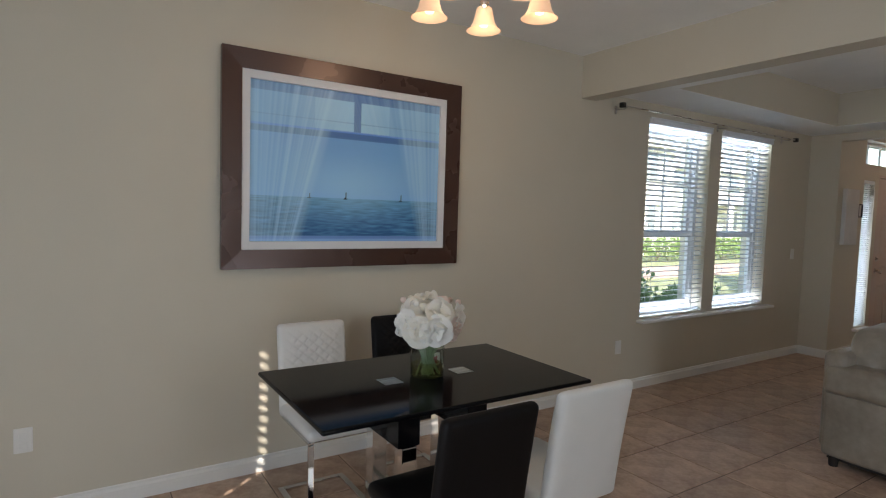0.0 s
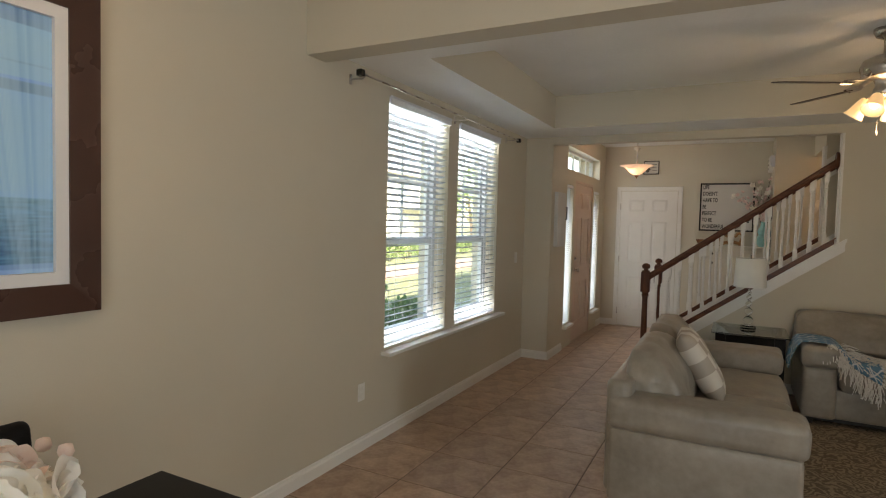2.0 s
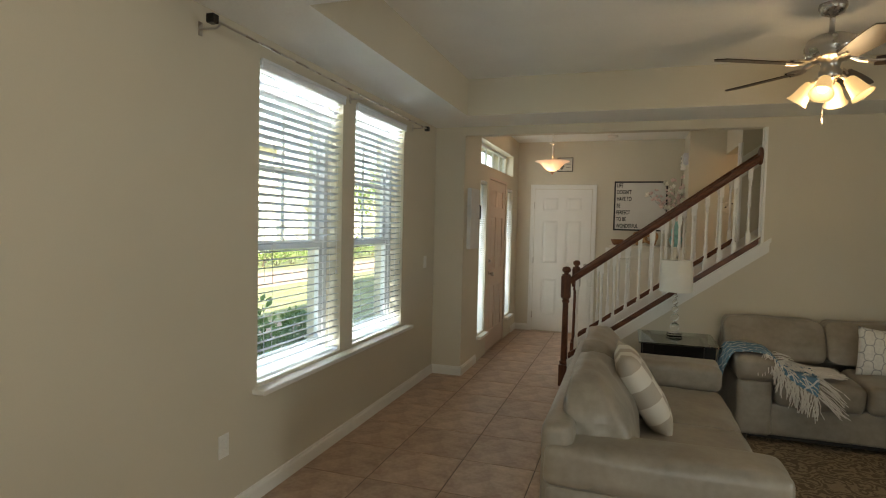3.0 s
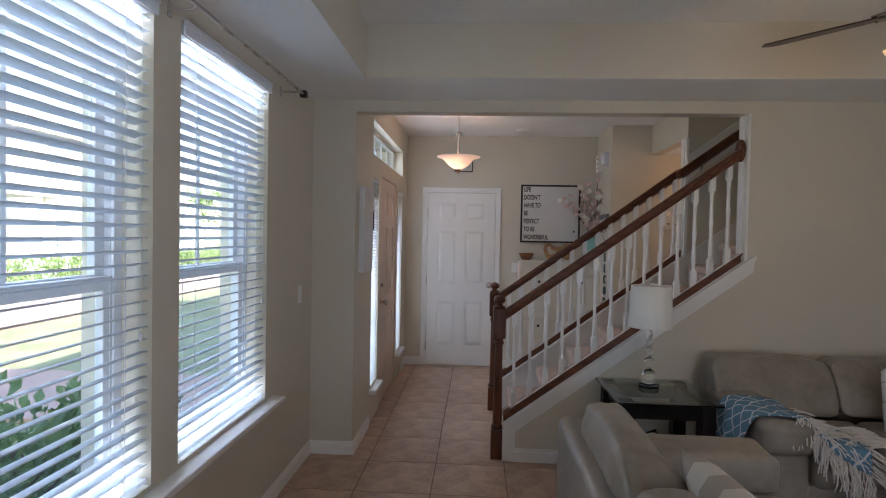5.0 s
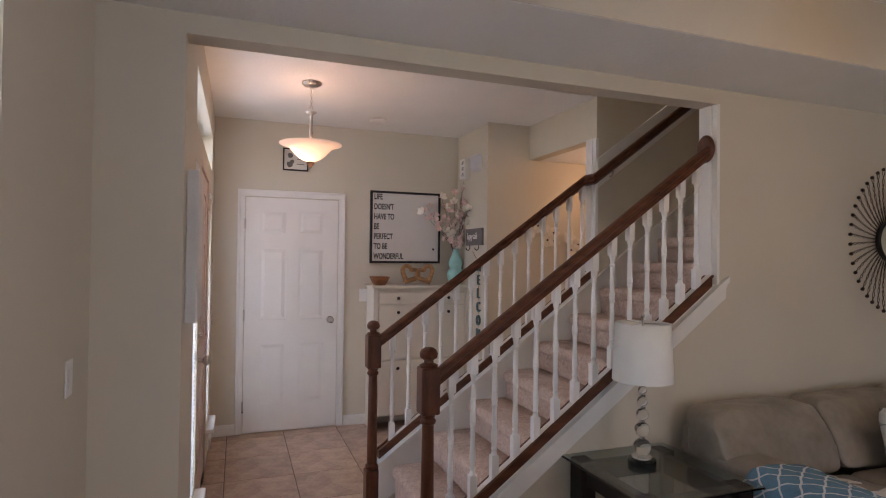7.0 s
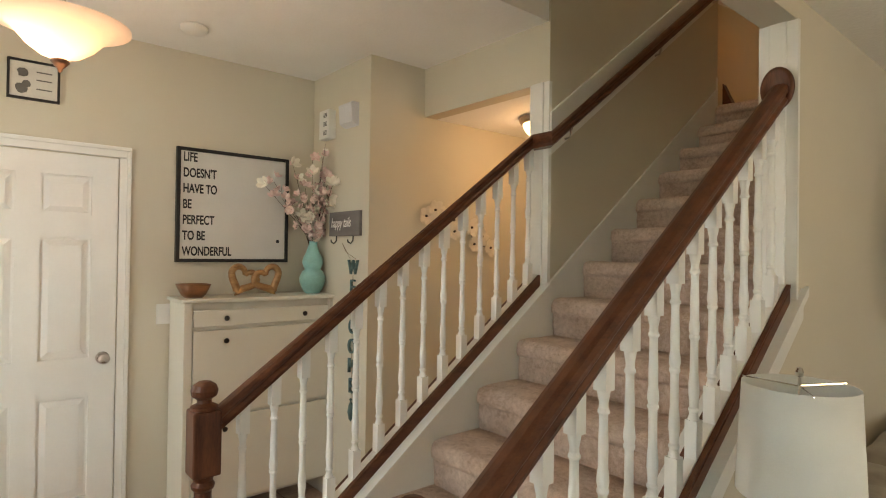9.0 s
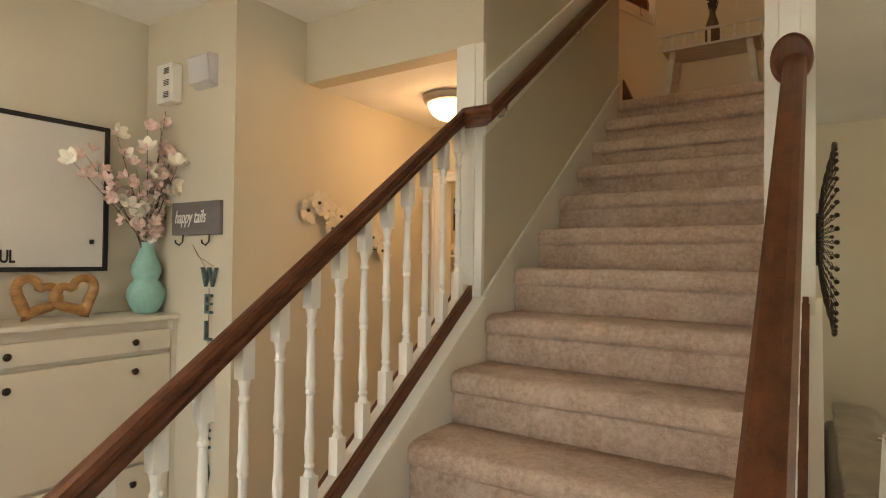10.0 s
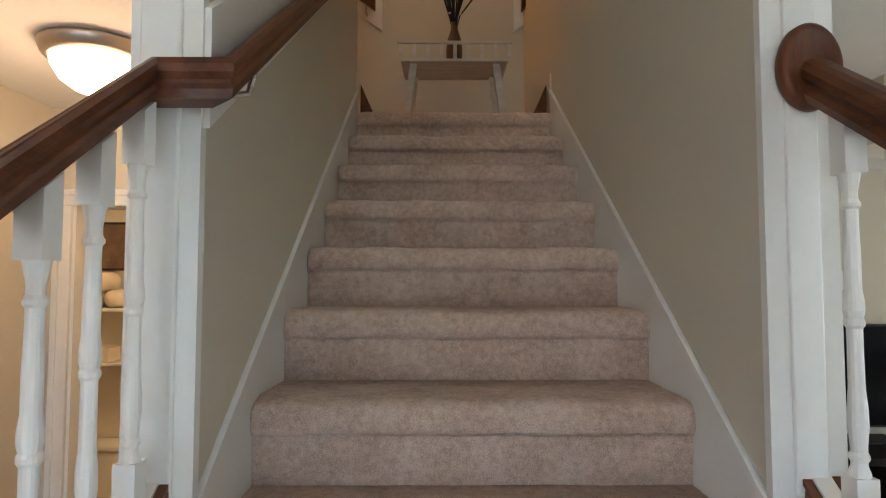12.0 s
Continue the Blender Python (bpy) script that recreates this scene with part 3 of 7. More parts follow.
def window_unit(x0, x1, z0, z1, name):
    w = tagged(new(name), "white vinyl single-hung window with a closed lower sash", "window", kind="structure")
    y0, y1, zm = 3.21, 3.28, 1.335
    b = B()
    for q in ((x0, x0 + 0.045, z0, z1), (x1 - 0.045, x1, z0, z1), (x0 + 0.045, x1 - 0.045, z0, z0 + 0.05), (x0 + 0.045, x1 - 0.045, z1 - 0.05, z1)):
        box(b, q[0], q[1], y0, y1, q[2], q[3], 0.004)
    part("window_frame", b, VINYL, w)
    for za, zb, ya in ((z0 + 0.05, zm + 0.03, y0 + 0.005), (zm - 0.012, z1 - 0.05, y0 + 0.036)):
        xa, xb, t = x0 + 0.045, x1 - 0.045, 0.048
        b = B()
        for q in ((xa, xa + t, za, zb), (xb - t, xb, za, zb), (xa + t, xb - t, za, za + t), (xa + t, xb - t, zb - t, zb)):
            box(b, q[0], q[1], ya, ya + 0.028, q[2], q[3], 0.003)
        if zb > 2:
            xm, zc = (xa + xb) / 2, (za + zb) / 2
            box(b, xm - 0.009, xm + 0.009, ya + 0.008, ya + 0.020, za + t, zb - t)
            box(b, xa + t, xm - 0.009, ya + 0.008, ya + 0.020, zc - 0.009, zc + 0.009)
            box(b, xm + 0.009, xb - t, ya + 0.008, ya + 0.020, zc - 0.009, zc + 0.009)
        s = part("sash", b, VINYL, w)
        b = B()
        box(b, xa + t, xb - t, ya + 0.012, ya + 0.016, za + t, zb - t)
        p = part("pane", b, PANE, s)
        p.visible_shadow = False
    return w


window_unit(4.06, 4.96, 0.62, 2.32, "window_1")
window_unit(5.14, 6.04, 0.62, 2.32, "window_2")
b = B()
box(b, 4.02, 6.16, 3.025, 3.105, 0.575, 0.602, 0.006)
box(b, 4.062, 4.958, 3.105, 3.215, 0.595, 0.6215)
box(b, 5.142, 6.038, 3.105, 3.215, 0.595, 0.6215)
structure("window_sill", b, WHITE, "white window sill", "window sill")


def blind(x0, x1, z0, z1, tilt, group, pitch=0.0445):
    """A wide-slat blind: head rail with valance, curved slats, ladder cords, bottom rail, wand."""
    bl = thing("window_blind", "white wide-slat window blind lowered with open slats", "blind", ((x0 + x1) / 2, 3.135, 0), group)
    hw = (x1 - x0) / 2 - 0.004
    b = B()
    box(b, -hw - 0.010, hw + 0.010, -0.055, -0.043, z1 - 0.062, z1 - 0.005, 0.004)
    box(b, -hw - 0.010, hw + 0.010, -0.06, -0.043, z1 - 0.02, z1 - 0.005, 0.003)
    part("valance", b, SLAT, bl)
    b = B()
    box(b, -hw, hw, -0.03, 0.03, z1 - 0.055, z1 - 0.008)
    part("head_rail", b, SLAT, bl)
    b, n = B(), 5
    L, R = [], []
    a = radians(tilt)
    for half, t in ((0, 0.0015), (1, -0.0015)):
        for i in range(n + 1):
            u = -0.025 + 0.05 * (i if half == 0 else n - i) / n
            v = 0.0035 * (1 - (u / 0.025) ** 2) + t
            yy, zz = u * math.cos(a) - v * math.sin(a), u * math.sin(a) + v * math.cos(a)
            L.append(b.verts.new((-hw, yy, zz))), R.append(b.verts.new((hw, yy, zz)))
    m = len(L)
    for i in range(m):
        b.faces.new((L[i], R[i], R[(i + 1) % m], L[(i + 1) % m]))
    b.faces.new(L[::-1]), b.faces.new(R)
    bmesh.ops.recalc_face_normals(b, faces=b.faces)
    first = part("slat", b, SLAT, bl)
    k, z = 0, z1 - 0.08
    while z > z0 + 0.045:
        if k:
            s = new("slat", first.data)
            s.parent = bl
        else:
            s = first
        s.matrix_basis = pose(0, 0, z, 0.8 * noise.noise((k * 1.7, x0, 0)), 0, 0)
        z -= pitch
        k += 1
    b = B()
    box(b, -hw, hw, -0.025, 0.025, z0 + 0.006, z0 + 0.026, 0.004)
    part("bottom_rail", b, SLAT, bl)
    for cx in (-hw + 0.13, hw - 0.13):
        b = B()
        for yy in (-0.0262, 0.0262):
            box(b, cx - 0.0012, cx + 0.0012, yy - 0.0008, yy + 0.0008, z0 + 0.02, z1 - 0.05)
        part("ladder_cord", b, SLAT, bl)
    b = B()
    tube(b, [(hw - 0.06, -0.035, z1 - 0.08), (hw - 0.06, -0.037, z0 + 0.55)], 0.0012, 6)
    part("pull_cord", b, SLAT, bl)
    b = B()
    lathe(b, [(0.0, 0.0), (0.006, 0.002), (0.008, 0.012), (0.005, 0.026), (0.0, 0.03)], 10, hw - 0.06, -0.037, z0 + 0.52, caps=False)
    part("tassel", b, VINYL, bl)
    return bl


blind(4.065, 4.955, 0.625, 2.33, -12, "front window blinds")
blind(5.145, 6.035, 0.625, 2.33, -12, "front window blinds")

# curtain rod
rod = thing("curtain_rod", "thin brushed metal curtain rod with dark square finials", "curtain rod")
b = B()
tube(b, [(3.60, 2.985, 2.345), (6.27, 2.985, 2.33)], 0.0065, 10)
part("rod", b, NICKEL, rod)
for x, z in ((3.575, 2.345), (6.285, 2.33)):
    b = B()
    box(b, x - 0.02, x + 0.02, 2.965, 3.005, z - 0.02, z + 0.02, 0.006)
    part("finial", b, mat("dark_finial", (0.05, 0.045, 0.04), 0.2, 0.6), rod, "dark square finial")
for x in (3.63, 5.05, 6.22):
    b = B()
    tube(b, [(x, 3.099, 2.33), (x, 3.01, 2.325), (x, 2.987, 2.34)], 0.005, 8)
    box(b, x - 0.012, x + 0.012, 3.094, 3.0995, 2.30, 2.36, 0.002)
    part("bracket", b, NICKEL, rod)

# ---- front door ----
MINI = bpy.data.materials.new("thin_vinyl_slat")
MINI.use_nodes = True
mt = MINI.node_tree
df, tl, mx_ = mt.nodes.new("ShaderNodeBsdfDiffuse"), mt.nodes.new("ShaderNodeBsdfTranslucent"), mt.nodes.new("ShaderNodeMixShader")
df.inputs[0].default_value, tl.inputs[0].default_value, mx_.inputs[0].default_value = (0.8, 0.8, 0.8, 1), (0.8, 0.82, 0.84, 1), 0.5
mt.links.new(df.outputs[0], mx_.inputs[1]), mt.links.new(tl.outputs[0], mx_.inputs[2])
mt.links.new(mx_.outputs[0], mt.nodes["Material Output"].inputs[0])

DOORP = mat("front_door_paint", (0.58, 0.46, 0.38), 0.42, var=0.03, scale=3, fine=80, bump=0.08)


def panel_door(w, h, panels, thick):
    """A moulded slab: stiles and rails proud of sunk fields. Lies in xz, front at y=0, back at y=thick."""
    b = B()
    d = 0.010
    box(b, 0, w, d, thick, 0, h)
    sub = B()
    wall_x(sub, 0, w, 0, d + 0.001, 0, h, panels)
    me = bpy.data.meshes.new("tmp")
    sub.to_mesh(me)
    sub.free()
    b.from_mesh(me)
    bpy.data.meshes.remove(me)
    return b


def door_panels(parent, panels, paint):
    """The raised fields of a moulded door, each a part of it."""
    d = 0.010
    for xa, xb, za, zb in panels:
        i, b = 0.028, B()
        lo = [b.verts.new(p) for p in ((xa + 0.012, d - 0.0005, za + 0.012), (xb - 0.012, d - 0.0005, za + 0.012), (xb - 0.012, d - 0.0005, zb - 0.012), (xa + 0.012, d - 0.0005, zb - 0.012))]
        hi = [b.verts.new(p) for p in ((xa + 0.012 + i, 0.002, za + 0.012 + i), (xb - 0.012 - i, 0.002, za + 0.012 + i), (xb - 0.012 - i, 0.002, zb - 0.012 - i), (xa + 0.012 + i, 0.002, zb - 0.012 - i))]
        b.faces.new(hi)
        for k in range(4):
            b.faces.new((lo[k], lo[(k + 1) % 4], hi[(k + 1) % 4], hi[k]))
        part("panel", b, paint, parent)


def six_panels(w, h):
    s, c = w * 0.155, w * 0.13
    xa, xb = s, (w - c) / 2
    out = []
    for za, zb in ((0.115, 0.375), (0.475, 0.785), (0.845, 0.945)):
        out += [(xa, xb, za * h, zb * h), (w - xb, w - xa, za * h, zb * h)]
    return out


def knob(parent, m, name="door_knob"):
    b = B()
    lathe(b, [(0.0, 0.0), (0.032, 0.0), (0.032, 0.004), (0.012, 0.010), (0.011, 0.028), (0.020, 0.036), (0.028, 0.048), (0.027, 0.060), (0.016, 0.068), (0.0, 0.070)], 20, caps=False)
    k = part(name, b, NICKEL, parent, "brushed nickel knob", True)
    k.matrix_basis = m
    return k


fd = tagged(new("door_front"), "tan painted front door with nickel hardware and dead bolt", "door", kind="structure")
fd.matrix_basis = pose(7.935, 2.812, 0.005)
W = 0.91
b = panel_door(W, 2.02, six_panels(W, 2.02), 0.044)
part("slab", b, DOORP, fd)
door_panels(fd, six_panels(W, 2.02), DOORP)
knob(fd, pose(0.07, 0.0, 0.92, 90, 0, 0))
b = B()
lathe(b, [(0.0, 0.0), (0.028, 0.0), (0.028, 0.008), (0.024, 0.012), (0.0, 0.013)], 18, caps=False)
box(b, -0.004, 0.004, -0.013, 0.013, 0.012, 0.026, 0.002)
db = part("dead_bolt", b, NICKEL, fd, "nickel dead bolt")
db.matrix_basis = pose(0.07, 0.0, 1.065, 90, 0, 0)
for z in (0.2, 1.0, 1.8):
    b = B()
    tube(b, [(W + 0.008, -0.004, z - 0.05), (W + 0.008, -0.004, z + 0.05)], 0.007, 8)
    part("hinge", b, NICKEL, fd)
# door jambs, sidelights and transom
b = B()
for xa, xb, za, zb in ((7.90, 7.93, 0, 2.06), (8.85, 8.88, 0, 2.06), (7.93, 8.85, 2.03, 2.06)):
    box(b, xa, xb, 2.80, 2.98, za, zb, 0.002)
box(b, 7.93, 8.85, 2.84, 2.98, 0.0005, 0.004)
structure("trim_front_door", b, DOORP, "tan door jamb", "trim")
for i, (x0, x1, z0, z1) in enumerate(((7.50, 7.80, 0.29, 1.985), (8.93, 9.26, 0.29, 1.985), (7.50, 9.26, 2.165, 2.44))):
    w = tagged(new("window_%d" % (i + 3)), ("white glazed transom above the front door", "white sidelight with a closed mini blind")[i < 2], "window", kind="structure")
    b = B()
    t, yf = 0.028, (2.845 if i < 2 else 2.90)
    for q in ((x0, x0 + t, z0, z1), (x1 - t, x1, z0, z1), (x0 + t, x1 - t, z0, z0 + t), (x0 + t, x1 - t, z1 - t, z1)):
        box(b, q[0], q[1], yf, yf + 0.05, q[2], q[3], 0.003)
    if i == 2:
        for k in range(1, 5):
            xm = x0 + (x1 - x0) * k / 5
            box(b, xm - 0.008, xm + 0.008, 2.915, 2.935, z0 + t, z1 - t)
    part("window_frame", b, VINYL, w)
    b = B()
    box(b, x0 + t, x1 - t, yf + 0.024, yf + 0.028, z0 + t, z1 - t)
    p = part("pane", b, PANE, w)
    p.visible_shadow = False
    if i < 2:
        b = B()
        box(b, x0 - 0.03, x1 + 0.03, 2.745, 2.805, z0 - 0.045, z0 - 0.012, 0.006)
        box(b, x0 + 0.001, x1 - 0.001, 2.805, 2.845, z0 - 0.001, z0 + 0.012)
        part("window_sill", b, WHITE, w)
        bl = thing("mini_blind", "narrow white mini blind on the sidelight", "blind", ((x0 + x1) / 2, 2.818, 0), "sidelight blinds")
        hw = (x1 - x0) / 2 - 0.006
        b = B()
        box(b, -hw, hw, -0.018, 0.018, z1 - 0.04, z1 - 0.004, 0.003)
        part("head_rail", b, SLAT, bl)
        b = B()
        a = radians(28)
        prism(b, [(-0.0125 * math.cos(a), -0.0125 * math.sin(a)), (0.0125 * math.cos(a), 0.0125 * math.sin(a)), (0.0125 * math.cos(a), 0.0125 * math.sin(a) + 0.001), (-0.0125 * math.cos(a), -0.0125 * math.sin(a) + 0.001)], "x", -hw, hw)
        first = part("slat", b, MINI, bl)
        first.location = (0, 0, z1 - 0.055)
        z = z1 - 0.055 - 0.024
        while z > z0 + 0.03:
            s = new("slat", first.data)
            s.parent, s.location = bl, (0, 0, z)
            z -= 0.024

# ---- white door on the east wall ----
ed = tagged(new("door_closet"), "white six-panel interior door, closed", "door", kind="structure")
ed.matrix_basis = pose(9.632, 2.545, 0.012, 0, 0, -90)
WD = 0.785
part("slab", panel_door(WD, 2.01, six_panels(WD, 2.01), 0.03), WHITE, ed)
door_panels(ed, six_panels(WD, 2.01), WHITE)
knob(ed, pose(WD - 0.06, 0.0, 0.945, 90, 0, 0))
for z in (0.22, 1.0, 1.78):
    b = B()
    tube(b, [(-0.004, -0.006, z - 0.045), (-0.004, -0.006, z + 0.045)], 0.007, 8)
    part("hinge", b, NICKEL, ed)


def casing(bm, plane, side, a0, a1, z1, w=0.06, along="y"):
    """Moulded casing round an opening on a wall face."""
    def put(u0, u1, za, zb, d):
        lo, hi = sorted((plane, plane + side * d))
        if along == "y":
            box(bm, lo, hi, u0, u1, za, zb, 0.003)
        else:
            box(bm, u0, u1, lo, hi, za, zb, 0.003)
    for d, o0, o1 in ((0.014, 0.0, w), (0.021, w * 0.62, w - 0.002)):
        put(a0 - o1, a0 - o0, 0, z1 + o0, d)
        put(a1 + o0, a1 + o1, 0, z1 + o0, d)
        put(a0 - o1, a1 + o1, z1 + o0 + 0.0005, z1 + o1, d)


b = B()
casing(b, 9.65, -1, 1.755, 2.55, 2.03)
structure("trim_closet_door", b, WHITE, "white moulded door casing", "trim")
b = B()
casing(b, -0.88, 1, 8.16, 8.865, 2.03, along="x")
box(b, 8.16, 8.172, -0.98, -0.88, 0, 2.03)
box(b, 8.853, 8.865, -0.98, -0.88, 0, 2.03)
structure("trim_bath_door", b, WHITE, "white moulded door casing", "trim")

# ---- dining area ----
LEATHER_W = mat("white_leatherette", (0.74, 0.73, 0.70), 0.38, var=0.03, scale=7, fine=260, bump=0.2, dist=0.0008)
LEATHER_B = mat("black_leatherette", (0.007, 0.006, 0.006), 0.45, spec=0.14, var=0.15, scale=7, fine=260, bump=0.2, dist=0.0008)


def dining_chair(at, turn, skin, label):
    """A cantilever chair: padded seat and reclined back with a quilted face, bent flat-bar chrome frame."""
    ch = thing("dining_chair", label, "chair", at, "chairs round the dining table", turn)
    b = B()
    soft_box(b, -0.185, 0.185, -0.20, 0.235, 0.415, 0.475, 0.028, (0, 0, 0.012), 6)
    part("seat", b, skin, ch, smooth=True)

    def back(y, z):
        s = max(0, (z - 0.40)) / 0.5
        return y - 0.20 - 0.075 * s ** 1.25
    b = B()
    soft_box(b, -0.185, 0.185, -0.025, 0.028, 0.40, 0.868, 0.026, (0, 0.006, 0), 8)
    for v in b.verts:
        v.co.y = back(v.co.y, v.co.z)
    part("backrest", b, skin, ch, smooth=True)
    b, nx, nz = B(), 60, 64
    g = []
    for i in range(nx + 1):
        col = []
        for j in range(nz + 1):
            x, z = -0.165 + 0.33 * i / nx, 0.50 + 0.350 * j / nz
            e = min(abs(p - round(p)) * 2 for p in ((x * 0.85 + z) / 0.048, (x * 0.85 - z) / 0.048))
            puff = 0.012 * math.sqrt(max(0, 1 - (1 - e) ** 3)) * min(1, 5 * min(i, nx - i, j, nz - j) / nx)
            col.append(b.verts.new((x, back(0.0345 + puff, z), z)))
        g.append(col)
    for i in range(nx):
        for j in range(nz):
            b.faces.new((g[i + 1][j], g[i][j], g[i][j + 1], g[i + 1][j + 1]))
    part("quilted_panel", b, skin, ch, smooth=True)
    b = B()
    for s in (-1, 1):
        x0, x1 = (s * 0.165 - 0.015, s * 0.165 + 0.015)
        box(b, x0, x1, -0.235, 0.21, 0.0, 0.014, 0.003)
        box(b, x0, x1, 0.198, 0.212, 0.014, 0.40, 0.003)
        box(b, x0, x1, -0.18, 0.212, 0.4005, 0.4145, 0.003)
    box(b, -0.149, 0.149, -0.235, -0.205, 0.0, 0.014, 0.003)
    box(b, -0.149, 0.149, 0.16, 0.19, 0.40, 0.412, 0.003)
    part("frame", b, CHROME, ch, "bent flat-bar chrome frame")
    return ch


dining_chair((1.045, 2.60, 0), 180, LEATHER_W, "white quilted leatherette cantilever chair pushed to the table")
dining_chair((1.58, 2.60, 0), 180, LEATHER_B, "black leatherette cantilever chair pushed to the table")
dining_chair((1.07, 1.60, 0), 0, LEATHER_B, "black leatherette cantilever chair pushed to the table")
dining_chair((1.56, 1.62, 0), 0, LEATHER_W, "white leatherette cantilever chair pushed to the table")

BLACKGLASS = mat("black_glass", (0.006, 0.006, 0.007), 0.05, var=0.1, scale=3, fine=30, bump=0.0, spec=0.13, coat=0.0)
tbl = thing("dining_table", "rectangular dining table with a glossy black glass top", "table", (1.285, 2.075, 0))
b = B()
soft_box(b, -0.627, 0.627, -0.385, 0.385, 0.732, 0.75, 0.008, (0, 0, 0), 2)
part("tabletop", b, BLACKGLASS, tbl, "glossy black glass top")
INLAY = mat("brushed_inlay", (0.62, 0.66, 0.66), 0.32, 1.0, var=0.35, scale=9, fine=140, bump=0.1, dist=0.0006, stretch=(1, 7, 1))
for x in (-0.180, 0.183):
    b = B()
    box(b, x - 0.043, x + 0.043, -0.043, 0.043, 0.7495, 0.7520, 0.001)
    part("metal_inlay", b, INLAY, tbl, "square brushed metal inlay over a leg")
for x in (-0.17, 0.17):
    b = B()
    box(b, x - 0.05, x + 0.05, -0.16, 0.16, 0.52, 0.732, 0.004)
    part("pedestal_block", b, BLACKGLASS, tbl)
    b = B()
    for y in (-0.13, 0.13):
        box(b, x - 0.035, x + 0.035, y - 0.035, y + 0.035, 0.05, 0.52, 0.004)
    part("pedestal_leg", b, CHROME, tbl, "chrome square legs")
b = B()
box(b, -0.36, 0.36, -0.22, 0.22, 0.0, 0.022, 0.004)
part("base_plate", b, BLACKGLASS, tbl)
b = B()
box(b, -0.30, 0.30, -0.19, 0.19, 0.022, 0.05, 0.004)
part("base_top", b, CHROME, tbl)

# bouquet in a glass cylinder
VX, VY = 1.275, 2.055
PETALS = [mat("petal_ivory", (0.96, 0.90, 0.76), 0.6, var=0.04, scale=30, fine=120, bump=0.05, color2=(0.95, 0.93, 0.88)),
          mat("petal_white", (0.97, 0.96, 0.92), 0.6, var=0.02, scale=30, fine=120, bump=0.1),
          mat("petal_blush", (0.93, 0.68, 0.60), 0.6, var=0.05, scale=30, fine=120, bump=0.05, color2=(0.95, 0.82, 0.75))]
for skin in PETALS:
    let_through(skin, (0.98, 0.95, 0.89), 0.32)
LEAF = mat("stem_green", (0.22, 0.30, 0.17), 0.5, var=0.3, scale=20, fine=80, bump=0.1)


def petal(bm, m, w, h, cup, ruffle, seed, n=5):
    g = []
    for i in range(n + 1):
        row = []
        for j in range(n + 1):
            u, v = (i / n) * 2 - 1, j / n
            width = w * math.sin(math.pi * (0.16 + 0.72 * v)) ** 0.7
            x = u * width
            y = cup * (v ** 1.6) * h + 0.35 * w * (u * u) * (0.4 - v) * -1 + ruffle * math.sin(5 * u + seed) * v * v
            z = h * v * (1 - 0.12 * u * u)
            row.append(bm.verts.new(m @ Vector((x, -y, z))))
        g.append(row)
    for i in range(n):
        for j in range(n):
            bm.faces.new((g[i][j], g[i + 1][j], g[i + 1][j + 1], g[i][j + 1]))


def rose_mesh(seed, size):
    rnd, b = random.Random(seed), B()
    for ring, (count, h, w, lean) in enumerate(((3, 0.48, 0.40, 8), (4, 0.72, 0.62, 30), (5, 0.98, 0.78, 62))):
        for k in range(count):
            a = 360 * k / count + rnd.uniform(-16, 16) + ring * 31
            m = Matrix.Rotation(radians(a), 4, "Z") @ Matrix.Translation((0, -0.05 * size * ring * 0.6, 0.12 * size * (2 - ring * 0.5))) @ Matrix.Rotation(radians(lean + rnd.uniform(-11, 11)), 4, "X")
            petal(b, m, w * size * rnd.uniform(0.85, 1.15), h * size * rnd.uniform(0.85, 1.18), 0.15 - 0.10 * ring, 0.028 * size, rnd.uniform(0, 6), 6)
    return b


bq = thing("bouquet", "round bouquet of ivory and blush artificial roses", "flowers", (VX, VY, 0))
rnd = random.Random(5)
roses = [obj("rose", rose_mesh(s, 0.064), PETALS[s % 3], True) for s in range(6)]
k, spots = 0, []
tries = 0
while len(spots) < 32 and tries < 4000:
    tries += 1
    a, e = rnd.uniform(0, 2 * math.pi), math.asin(rnd.uniform(-0.10, 1))
    d = Vector((math.cos(a) * math.cos(e), math.sin(a) * math.cos(e), math.sin(e)))
    if all((d - s).length > 0.42 for s in spots):
        spots.append(d)
for i, d in enumerate(spots):
    r = roses[rnd.choice((0, 1, 3, 4, 0, 1, 3, 4, 2, 5, 2))]
    o = new("rose", r.data)
    o.parent = bq
    s = rnd.choice((0.62, 0.74, 0.85, 0.95, 1.06)) * rnd.uniform(0.95, 1.05)
    o.matrix_basis = Matrix.Translation((d.x * 0.110, d.y * 0.110, 0.992 + d.z * 0.076 + rnd.uniform(-0.02, 0.02))) @ d.to_track_quat("Z", "Y").to_matrix().to_4x4() @ pose(0, 0, -0.01, 0, 0, rnd.uniform(0, 360)) @ Matrix.Scale(s, 4)
for r in roses:
    bpy.data.objects.remove(r)
for i in range(9):
    a, q = rnd.uniform(0, 6.28), rnd.uniform(0.02, 0.14)
    b = B()
    lathe(b, [(0.0, -0.012), (0.010, -0.008), (0.014, 0.0), (0.011, 0.011), (0.0, 0.015)], 8, q * math.cos(a), q * math.sin(a), 1.115 - q * 0.30, caps=False)
    part("bud", b, PETALS[(i * 2) % 3], bq, smooth=True)
b = B()
